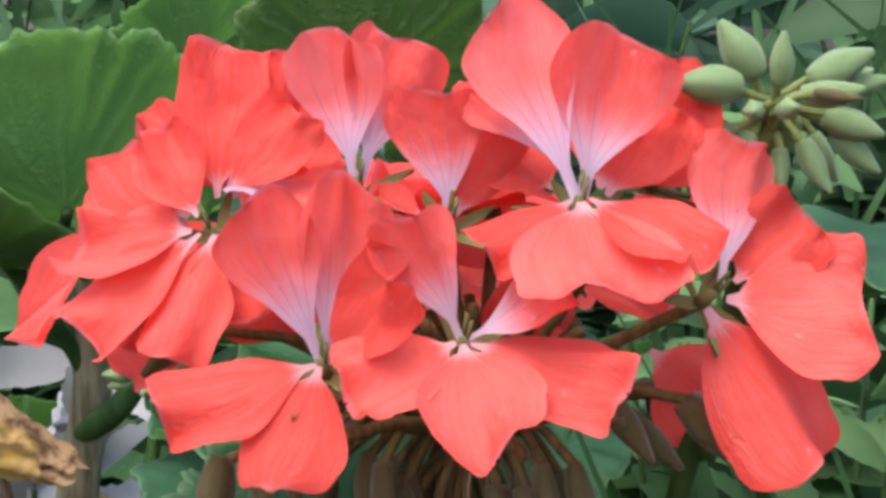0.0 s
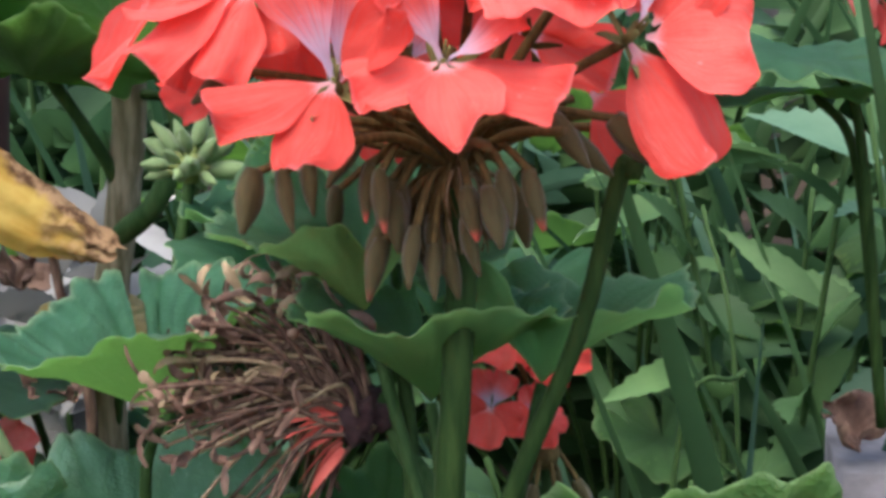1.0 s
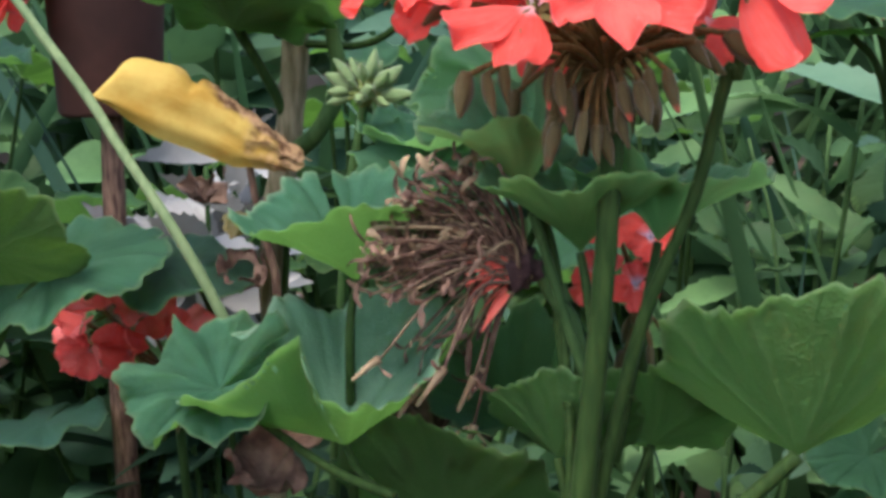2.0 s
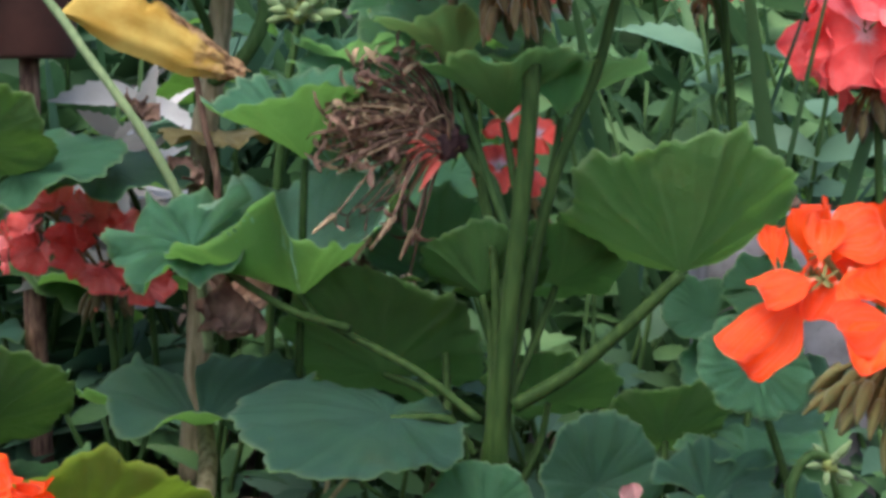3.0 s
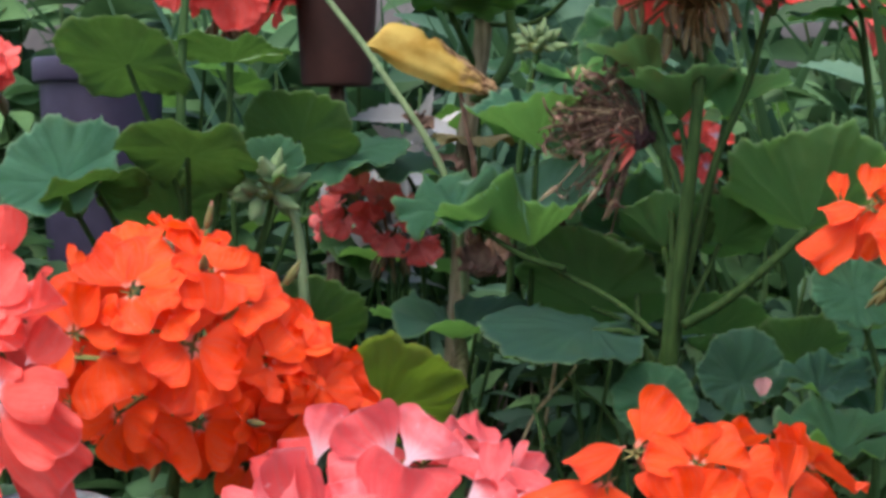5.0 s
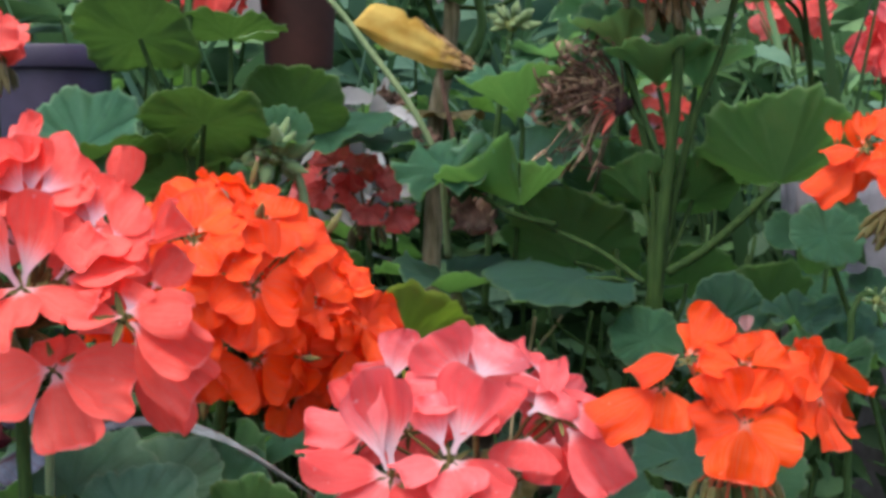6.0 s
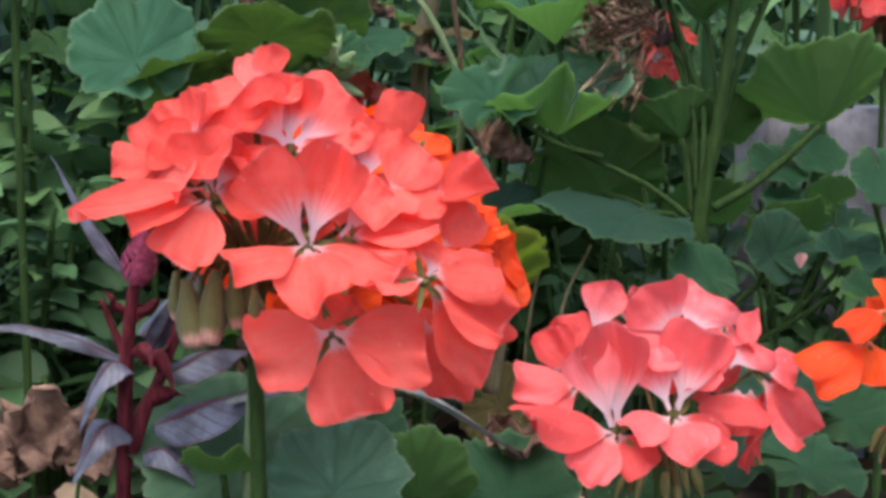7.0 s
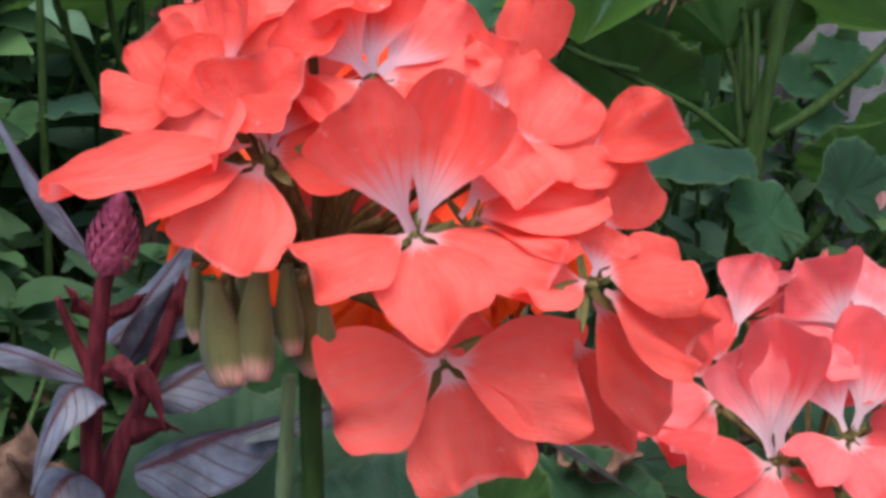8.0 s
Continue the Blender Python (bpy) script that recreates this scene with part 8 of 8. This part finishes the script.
# a broad leaf with reddish veins
broad = thing("geranium_plant", (0.0818, 0.1300, 0.0000), "geranium with a broad horizontal leaf", "plant")
leaf(broad, (0.0675, 0.1200, 0.3468), 0.0351, (-0.92, -0.34, 0.20), (0.10, -0.08, 0.99), [(0.0752, 0.1250, 0.3269), (0.0827, 0.1300, 0.2505)], seed=61, cup=(8, -8), wave=0.03)
leaf(broad, (0.0642, 0.1300, 0.3382), 0.0278, (-0.93, -0.38, -0.04), (-0.03, 0.02, 1.00), [(0.0748, 0.1300, 0.3198), (0.0827, 0.1300, 0.2505)], seed=62, cup=(8, -8), wave=0.03, top=LEAF_DARK)

# withered leaves
dry_leaf((-0.0710, 0.0600, 0.2160), 0.0120, (0.2, -0.3, 0.9), (-0.2, -0.6, 0.8), 87)
dry_leaf((-0.1185, 0.0480, 0.2040), 0.0170, (0.29, -0.08, 0.95), (0.25, -0.43, 0.87), 61)
dry_leaf((-0.0739, 0.0750, 0.2155), 0.0122, (0.29, -0.08, 0.95), (0.25, -0.43, 0.87), 62)
dry_leaf((-0.1476, 0.1300, 0.2520), 0.0131, (0.31, 0.03, 0.95), (0.30, -0.32, 0.90), 63)
dry_leaf((-0.1699, 0.1600, 0.2792), 0.0119, (-0.24, -0.08, 0.97), (0.30, -0.32, 0.90), 64)
dry_leaf((-0.3520, -0.1300, 0.1037), 0.0211, (-0.71, 0.11, 0.69), (0.05, -0.76, 0.65), 65)
dry_leaf((-0.3646, -0.1200, 0.0872), 0.0156, (-0.71, 0.11, 0.69), (0.16, -0.48, 0.86), 66)
dry_leaf((-0.1206, 0.0900, 0.2065), 0.0163, (0.27, -0.15, 0.95), (0.16, -0.48, 0.86), 67)
dry_leaf((-0.0774, 0.0800, 0.2166), 0.0130, (0.29, -0.08, 0.95), (0.21, -0.42, 0.88), 68)
dry_leaf((-0.1594, -0.1300, 0.0959), 0.0167, (0.66, -0.36, 0.66), (-0.01, -0.42, 0.91), 69)

dry_leaf((-0.3480, -0.1350, 0.1080), 0.0220, (-0.3, -0.5, 0.8), (0.2, -0.8, 0.5), 81, "crumpled dry leaf hanging by the maroon stem")
dry_leaf((-0.3300, -0.1450, 0.1020), 0.0180, (0.3, -0.6, 0.7), (-0.2, -0.8, 0.5), 82)
dry_leaf((-0.3680, -0.1300, 0.0980), 0.0180, (-0.6, -0.4, 0.6), (0.1, -0.7, 0.7), 83)
dry_leaf((0.0780, 0.1650, 0.2390), 0.0130, (0.5, -0.5, 0.5), (0.1, -0.6, 0.8), 84, "crumpled dry leaf on the bed edge")
dry_leaf((0.0950, 0.1680, 0.2400), 0.0110, (-0.5, -0.5, 0.6), (0.1, -0.5, 0.9), 85, "crumpled dry leaf on the bed edge")
dry_leaf((0.1080, 0.1640, 0.2385), 0.0090, (0.7, -0.4, 0.3), (0.1, -0.6, 0.8), 86, "crumpled dry leaf on the bed edge")

# a young shoot with a hooked bud
hooked = thing("geranium_plant", (0.0700, -0.0300, 0.0000), "young geranium shoot with a hooked bud stalk", "plant")
stem(hooked, [(0.0690, -0.0250, -0.0050), (0.0680, -0.0280, 0.1000), (0.0690, -0.0300, 0.1590), (0.0705, -0.0300, 0.1700), (0.0750, -0.0300, 0.1765), (0.0800, -0.0300, 0.1765), (0.0815, -0.0305, 0.1735)], 0.0021, 0.0013, STALK)
tip = Head(hooked, (0.0815, -0.0305, 0.1735), CORAL_SET, PEDICEL_GREEN, "small nodding cluster of green buds", seed=77, thick=0.0006, knob=0.0025)
tip.spray(9, 0.0035, 0.0065, "green", -0.9)

# geraniums without flowers further back
bush((-0.260, 0.300, 0), 0.280, 0.095, 14, 0.0360, 201)
bush((0.000, 0.420, 0), 0.300, 0.095, 14, 0.0360, 205)
bush((-0.180, 0.460, 0), 0.330, 0.095, 14, 0.0360, 206)
bush((0.180, 0.460, 0), 0.300, 0.095, 14, 0.0360, 207)
bush((-0.400, 0.420, 0), 0.330, 0.095, 14, 0.0360, 208)
bush((0.360, 0.400, 0), 0.300, 0.095, 14, 0.0360, 209)
bush((-0.220, 0.060, 0), 0.140, 0.075, 10, 0.0360, 212)

# strap-leaved and other plants at the back
straps((0.170, 0.300, 0), 0.30, 13, 0.008, DARK_GREEN, "clump of upright strap-shaped green leaves", 300)
straps((0.250, 0.380, 0), 0.38, 13, 0.010, MID_GREEN, "clump of upright strap-shaped green leaves", 301)
straps((0.330, 0.550, 0), 0.45, 13, 0.014, MID_GREEN, "clump of upright strap-shaped green leaves", 302)
straps((0.120, 0.550, 0), 0.42, 13, 0.010, BLUE_GREEN, "clump of upright strap-shaped green leaves", 303)
straps((-0.300, 0.620, 0), 0.45, 13, 0.018, BLUE_GREEN, "clump of upright strap-shaped green leaves", 304)
straps((-0.020, 0.750, 0), 0.50, 13, 0.018, MID_GREEN, "clump of upright strap-shaped green leaves", 305)
straps((-0.550, 0.500, 0), 0.40, 13, 0.020, DARK_GREEN, "clump of upright strap-shaped green leaves", 306)
straps((-0.480, -0.020, 0), 0.20, 13, 0.012, BLUE_GREEN, "clump of upright strap-shaped green leaves", 307)
straps((-0.560, 0.100, 0), 0.26, 13, 0.014, DARK_GREEN, "clump of upright strap-shaped green leaves", 308)
straps((0.420, 0.750, 0), 0.50, 13, 0.013, MID_GREEN, "clump of upright strap-shaped green leaves", 309)
straps((0.300, 0.900, 0), 0.55, 13, 0.013, DARK_GREEN, "clump of upright strap-shaped green leaves", 310)
straps((-0.280, 0.700, 0), 0.55, 13, 0.013, DARK_GREEN, "clump of upright strap-shaped green leaves", 311)
straps((-0.100, 0.950, 0), 0.60, 13, 0.014, DARK_GREEN, "clump of upright strap-shaped green leaves", 312)
straps((0.100, 1.000, 0), 0.60, 13, 0.014, MID_GREEN, "clump of upright strap-shaped green leaves", 313)
straps((-0.500, 0.900, 0), 0.60, 13, 0.014, DARK_GREEN, "clump of upright strap-shaped green leaves", 314)
shrub((-0.665, 0.252, 0), 0.184, 0.100, 110, 0.048, 0.026, MID_GREEN, "leafy mid-green garden plant", 101)
shrub((-0.521, 0.248, 0), 0.184, 0.100, 110, 0.048, 0.024, LIGHT_GREEN, "fresh light green leafy plant", 102)
shrub((-0.314, 0.336, 0), 0.206, 0.100, 110, 0.056, 0.032, DARK_GREEN, "dark green shady undergrowth plant", 103)
shrub((-0.216, 0.304, 0), 0.177, 0.100, 110, 0.064, 0.024, BLUE_GREEN, "bluish green leafy garden plant", 104)
shrub((-0.070, 0.253, 0), 0.173, 0.100, 110, 0.048, 0.026, MID_GREEN, "leafy mid-green garden plant", 105)
shrub((0.137, 0.339, 0), 0.208, 0.100, 110, 0.048, 0.024, LIGHT_GREEN, "fresh light green leafy plant", 106)
shrub((0.278, 0.263, 0), 0.179, 0.100, 110, 0.056, 0.032, DARK_GREEN, "dark green shady undergrowth plant", 107)
shrub((0.415, 0.328, 0), 0.211, 0.100, 110, 0.064, 0.024, BLUE_GREEN, "bluish green leafy garden plant", 108)
shrub((-0.834, 0.421, 0), 0.265, 0.130, 110, 0.062, 0.033, MID_GREEN, "leafy mid-green garden plant", 109)
shrub((-0.690, 0.521, 0), 0.230, 0.130, 110, 0.062, 0.031, LIGHT_GREEN, "fresh light green leafy plant", 110)
shrub((-0.546, 0.421, 0), 0.292, 0.130, 110, 0.073, 0.042, DARK_GREEN, "dark green shady undergrowth plant", 111)
shrub((-0.355, 0.531, 0), 0.240, 0.130, 110, 0.083, 0.031, BLUE_GREEN, "bluish green leafy garden plant", 112)
shrub((-0.191, 0.537, 0), 0.287, 0.130, 110, 0.062, 0.033, MID_GREEN, "leafy mid-green garden plant", 113)
shrub((-0.036, 0.522, 0), 0.250, 0.130, 110, 0.062, 0.031, LIGHT_GREEN, "fresh light green leafy plant", 114)
shrub((0.104, 0.503, 0), 0.229, 0.130, 110, 0.073, 0.042, DARK_GREEN, "dark green shady undergrowth plant", 115)
shrub((0.240, 0.595, 0), 0.220, 0.130, 110, 0.083, 0.031, BLUE_GREEN, "bluish green leafy garden plant", 116)
shrub((0.380, 0.550, 0), 0.239, 0.130, 110, 0.062, 0.033, MID_GREEN, "leafy mid-green garden plant", 117)
shrub((0.579, 0.513, 0), 0.244, 0.130, 110, 0.062, 0.031, LIGHT_GREEN, "fresh light green leafy plant", 118)
shrub((-1.032, 0.690, 0), 0.406, 0.160, 110, 0.090, 0.051, DARK_GREEN, "dark green shady undergrowth plant", 119)
shrub((-0.922, 0.848, 0), 0.388, 0.160, 110, 0.102, 0.038, BLUE_GREEN, "bluish green leafy garden plant", 120)
shrub((-0.727, 0.889, 0), 0.394, 0.160, 110, 0.077, 0.041, MID_GREEN, "leafy mid-green garden plant", 121)
shrub((-0.526, 0.946, 0), 0.365, 0.160, 110, 0.077, 0.038, LIGHT_GREEN, "fresh light green leafy plant", 122)
shrub((-0.390, 0.702, 0), 0.453, 0.160, 110, 0.090, 0.051, DARK_GREEN, "dark green shady undergrowth plant", 123)
shrub((-0.158, 0.705, 0), 0.396, 0.160, 110, 0.102, 0.038, BLUE_GREEN, "bluish green leafy garden plant", 124)
shrub((-0.015, 0.785, 0), 0.358, 0.160, 110, 0.077, 0.041, MID_GREEN, "leafy mid-green garden plant", 125)
shrub((0.214, 0.943, 0), 0.478, 0.160, 110, 0.077, 0.038, LIGHT_GREEN, "fresh light green leafy plant", 126)
shrub((0.399, 0.966, 0), 0.354, 0.160, 110, 0.090, 0.051, DARK_GREEN, "dark green shady undergrowth plant", 127)
shrub((0.540, 0.968, 0), 0.454, 0.160, 110, 0.102, 0.038, BLUE_GREEN, "bluish green leafy garden plant", 128)
shrub((0.733, 0.960, 0), 0.434, 0.160, 110, 0.077, 0.041, MID_GREEN, "leafy mid-green garden plant", 129)
shrub((-1.438, 1.101, 0), 0.480, 0.190, 110, 0.091, 0.046, LIGHT_GREEN, "fresh light green leafy plant", 130)
shrub((-1.249, 1.025, 0), 0.512, 0.190, 110, 0.106, 0.061, DARK_GREEN, "dark green shady undergrowth plant", 131)
shrub((-0.955, 1.119, 0), 0.450, 0.190, 110, 0.122, 0.046, BLUE_GREEN, "bluish green leafy garden plant", 132)
shrub((-0.828, 1.041, 0), 0.580, 0.190, 110, 0.091, 0.049, MID_GREEN, "leafy mid-green garden plant", 133)
shrub((-0.558, 1.099, 0), 0.464, 0.190, 110, 0.091, 0.046, LIGHT_GREEN, "fresh light green leafy plant", 134)
shrub((-0.252, 1.163, 0), 0.483, 0.190, 110, 0.106, 0.061, DARK_GREEN, "dark green shady undergrowth plant", 135)
shrub((-0.127, 0.987, 0), 0.476, 0.190, 110, 0.122, 0.046, BLUE_GREEN, "bluish green leafy garden plant", 136)
shrub((0.179, 1.032, 0), 0.455, 0.190, 110, 0.091, 0.049, MID_GREEN, "leafy mid-green garden plant", 137)
shrub((0.390, 1.080, 0), 0.616, 0.190, 110, 0.091, 0.046, LIGHT_GREEN, "fresh light green leafy plant", 138)
shrub((0.581, 1.214, 0), 0.578, 0.190, 110, 0.106, 0.061, DARK_GREEN, "dark green shady undergrowth plant", 139)
shrub((0.847, 1.434, 0), 0.528, 0.190, 110, 0.122, 0.046, BLUE_GREEN, "bluish green leafy garden plant", 140)
shrub((1.061, 1.157, 0), 0.454, 0.190, 110, 0.091, 0.049, MID_GREEN, "leafy mid-green garden plant", 141)
shrub((-1.970, 1.549, 0), 0.768, 0.220, 110, 0.106, 0.053, LIGHT_GREEN, "fresh light green leafy plant", 142)
shrub((-1.589, 1.699, 0), 0.583, 0.220, 110, 0.123, 0.070, DARK_GREEN, "dark green shady undergrowth plant", 143)
shrub((-1.363, 1.545, 0), 0.621, 0.220, 110, 0.141, 0.053, BLUE_GREEN, "bluish green leafy garden plant", 144)
shrub((-1.050, 1.922, 0), 0.607, 0.220, 110, 0.106, 0.056, MID_GREEN, "leafy mid-green garden plant", 145)
shrub((-0.762, 1.957, 0), 0.698, 0.220, 110, 0.106, 0.053, LIGHT_GREEN, "fresh light green leafy plant", 146)
shrub((-0.297, 1.642, 0), 0.771, 0.220, 110, 0.123, 0.070, DARK_GREEN, "dark green shady undergrowth plant", 147)
shrub((-0.033, 1.875, 0), 0.737, 0.220, 110, 0.141, 0.053, BLUE_GREEN, "bluish green leafy garden plant", 148)
shrub((0.258, 1.456, 0), 0.622, 0.220, 110, 0.106, 0.056, MID_GREEN, "leafy mid-green garden plant", 149)
shrub((0.635, 1.940, 0), 0.776, 0.220, 110, 0.106, 0.053, LIGHT_GREEN, "fresh light green leafy plant", 150)
shrub((0.866, 1.794, 0), 0.749, 0.220, 110, 0.123, 0.070, DARK_GREEN, "dark green shady undergrowth plant", 151)
shrub((1.232, 1.889, 0), 0.690, 0.220, 110, 0.141, 0.053, BLUE_GREEN, "bluish green leafy garden plant", 152)
shrub((1.550, 1.812, 0), 0.634, 0.220, 110, 0.106, 0.056, MID_GREEN, "leafy mid-green garden plant", 153)
shrub((-2.532, 2.729, 0), 0.781, 0.250, 110, 0.120, 0.060, LIGHT_GREEN, "fresh light green leafy plant", 154)
shrub((-2.088, 2.732, 0), 0.950, 0.250, 110, 0.140, 0.080, DARK_GREEN, "dark green shady undergrowth plant", 155)
shrub((-1.855, 2.687, 0), 0.796, 0.250, 110, 0.160, 0.060, BLUE_GREEN, "bluish green leafy garden plant", 156)
shrub((-1.222, 2.520, 0), 0.777, 0.250, 110, 0.120, 0.064, MID_GREEN, "leafy mid-green garden plant", 157)
shrub((-0.962, 2.497, 0), 0.922, 0.250, 110, 0.120, 0.060, LIGHT_GREEN, "fresh light green leafy plant", 158)
shrub((-0.403, 2.708, 0), 0.822, 0.250, 110, 0.140, 0.080, DARK_GREEN, "dark green shady undergrowth plant", 159)
shrub((-0.131, 2.704, 0), 0.764, 0.250, 110, 0.160, 0.060, BLUE_GREEN, "bluish green leafy garden plant", 160)
shrub((0.492, 2.123, 0), 0.991, 0.250, 110, 0.120, 0.064, MID_GREEN, "leafy mid-green garden plant", 161)
shrub((0.905, 2.672, 0), 0.917, 0.250, 110, 0.120, 0.060, LIGHT_GREEN, "fresh light green leafy plant", 162)
shrub((1.359, 2.185, 0), 0.951, 0.250, 110, 0.140, 0.080, DARK_GREEN, "dark green shady undergrowth plant", 163)
shrub((1.673, 2.682, 0), 0.980, 0.250, 110, 0.160, 0.060, BLUE_GREEN, "bluish green leafy garden plant", 164)
shrub((2.137, 2.419, 0), 0.768, 0.250, 110, 0.120, 0.064, MID_GREEN, "leafy mid-green garden plant", 165)

# toothed weeds between the geraniums
weed((0.020, 0.120, 0), 0.200, 0.050, 46, 0.034, BLUE_GREEN, "leafy blue-green weed with toothed leaves", 600)
weed((0.015, 0.200, 0), 0.230, 0.060, 46, 0.040, MID_GREEN, "leafy green weed with toothed leaves", 601)
weed((0.130, 0.290, 0), 0.330, 0.070, 70, 0.044, BLUE_GREEN, "tall blue-green weed with toothed leaves", 602)
weed((0.060, 0.340, 0), 0.345, 0.080, 70, 0.046, MID_GREEN, "tall green weed with toothed leaves", 603)
weed((0.200, 0.330, 0), 0.360, 0.080, 70, 0.044, LIGHT_GREEN, "tall light green weed with toothed leaves", 604)
weed((0.280, 0.300, 0), 0.330, 0.070, 70, 0.044, MID_GREEN, "tall green weed with toothed leaves", 605)
weed((0.135, 0.085, 0), 0.185, 0.050, 40, 0.032, DARK_GREEN, "low dark green weed with toothed leaves", 606)
weed((0.060, 0.070, 0), 0.170, 0.045, 40, 0.030, MID_GREEN, "low green weed with toothed leaves", 607)
weed((0.180, 0.060, 0), 0.160, 0.050, 40, 0.034, DARK_GREEN, "low dark green weed with toothed leaves", 608)
weed((0.085, 0.115, 0), 0.180, 0.050, 60, 0.030, MID_GREEN, "low green weed with toothed leaves", 616)
weed((0.165, 0.120, 0), 0.185, 0.055, 60, 0.032, BLUE_GREEN, "low blue-green weed with toothed leaves", 617)
weed((0.240, 0.120, 0), 0.180, 0.055, 50, 0.032, MID_GREEN, "low green weed with toothed leaves", 618)
weed((-0.090, 0.200, 0), 0.230, 0.060, 44, 0.038, BLUE_GREEN, "leafy blue-green weed with toothed leaves", 609)
weed((-0.150, 0.130, 0), 0.190, 0.050, 40, 0.032, MID_GREEN, "low green weed with toothed leaves", 610)
weed((-0.060, 0.080, 0), 0.165, 0.045, 40, 0.030, DARK_GREEN, "low dark green weed with toothed leaves", 611)
weed((-0.205, 0.270, 0), 0.340, 0.030, 70, 0.044, SILVER, "silvery white felted plant with toothed leaves", 612, 0.72)
straps((0.090, 0.260, 0), 0.40, 12, 0.011, MID_GREEN, "clump of upright strap-shaped green leaves", 613)
straps((0.150, 0.230, 0), 0.44, 9, 0.013, LIGHT_GREEN, "clump of upright strap-shaped green leaves", 614)
straps((0.040, 0.280, 0), 0.36, 12, 0.007, BLUE_GREEN, "clump of upright strap-shaped green leaves", 615)

# thin dry grass stalks leaning among the leaves
tagged(part("grass_stalk", tube(bmesh.new(), [(0.0502, 0.2140, -0.0100), (0.0468, 0.2200, 0.2305), (0.0353, 0.2400, 0.2945)], 0.0009, 0.0007, 6), STALK), "thin dry leaning grass stalk", "grass stalk", "dry grass stalks")
tagged(part("grass_stalk", tube(bmesh.new(), [(-0.1024, 0.0110, -0.0100), (-0.0947, 0.0200, 0.1179), (-0.0691, 0.0500, 0.1596)], 0.0010, 0.0008, 6), STRAW), "thin dry leaning grass stalk", "grass stalk", "dry grass stalks")
tagged(part("grass_stalk", tube(bmesh.new(), [(-0.1012, 0.0270, -0.0100), (-0.1064, 0.0300, 0.1020), (-0.1235, 0.0400, 0.1496)], 0.0008, 0.0006, 6), STALK), "thin dry leaning grass stalk", "grass stalk", "dry grass stalks")
tagged(part("grass_stalk", tube(bmesh.new(), [(-0.0351, 0.0170, -0.0100), (-0.0438, 0.0200, 0.1218), (-0.0727, 0.0300, 0.1578)], 0.0010, 0.0008, 6), STALK), "thin dry leaning grass stalk", "grass stalk", "dry grass stalks")
tagged(part("grass_stalk", tube(bmesh.new(), [(-0.0626, 0.0600, -0.0100), (-0.0603, 0.0600, 0.1037), (-0.0525, 0.0600, 0.1609)], 0.0012, 0.0010, 6), STALK), "thin dry leaning grass stalk", "grass stalk", "dry grass stalks")
tagged(part("grass_stalk", tube(bmesh.new(), [(-0.0942, 0.0900, -0.0100), (-0.0917, 0.0900, 0.0954), (-0.0833, 0.0900, 0.1552)], 0.0012, 0.0010, 6), STRAW), "thin dry leaning grass stalk", "grass stalk", "dry grass stalks")
tagged(part("grass_stalk", tube(bmesh.new(), [(0.0221, 0.1540, -0.0100), (0.0282, 0.1600, 0.2267), (0.0484, 0.1800, 0.2529)], 0.0010, 0.0008, 6), STALK), "thin dry leaning grass stalk", "grass stalk", "dry grass stalks")
tagged(part("grass_stalk", tube(bmesh.new(), [(-0.0742, -0.0330, -0.0100), (-0.0763, -0.0300, 0.1154), (-0.0835, -0.0200, 0.1547)], 0.0009, 0.0007, 6), STALK), "thin dry leaning grass stalk", "grass stalk", "dry grass stalks")
tagged(part("grass_stalk", tube(bmesh.new(), [(-0.3410, -0.1060, -0.0100), (-0.3361, -0.1000, 0.0828), (-0.3198, -0.0800, 0.1300)], 0.0010, 0.0008, 6), STALK), "thin dry leaning grass stalk", "grass stalk", "dry grass stalks")
tagged(part("grass_stalk", tube(bmesh.new(), [(-0.1654, 0.0240, -0.0100), (-0.1612, 0.0300, 0.1068), (-0.1471, 0.0500, 0.1756)], 0.0012, 0.0010, 6), STALK), "thin dry leaning grass stalk", "grass stalk", "dry grass stalks")

# small-leaved dark undergrowth
shrub((-0.520, 0.000, 0), 0.160, 0.075, 150, 0.034, 0.018, MID_GREEN, "dark small-leaved undergrowth plant", 400)
shrub((-0.440, 0.080, 0), 0.180, 0.075, 150, 0.034, 0.018, DARK_GREEN, "dark small-leaved undergrowth plant", 401)
shrub((-0.360, 0.140, 0), 0.200, 0.075, 150, 0.034, 0.018, DARK_GREEN, "dark small-leaved undergrowth plant", 402)
shrub((-0.560, 0.160, 0), 0.220, 0.075, 150, 0.034, 0.018, MID_GREEN, "dark small-leaved undergrowth plant", 403)
shrub((-0.460, 0.260, 0), 0.250, 0.075, 150, 0.034, 0.018, DARK_GREEN, "dark small-leaved undergrowth plant", 404)
shrub((-0.600, 0.300, 0), 0.300, 0.075, 150, 0.034, 0.018, DARK_GREEN, "dark small-leaved undergrowth plant", 405)
shrub((-0.340, 0.300, 0), 0.260, 0.075, 150, 0.034, 0.018, MID_GREEN, "dark small-leaved undergrowth plant", 406)
shrub((-0.400, -0.040, 0), 0.090, 0.075, 150, 0.034, 0.018, DARK_GREEN, "dark small-leaved undergrowth plant", 407)
shrub((-0.300, 0.100, 0), 0.120, 0.075, 150, 0.034, 0.018, DARK_GREEN, "dark small-leaved undergrowth plant", 408)
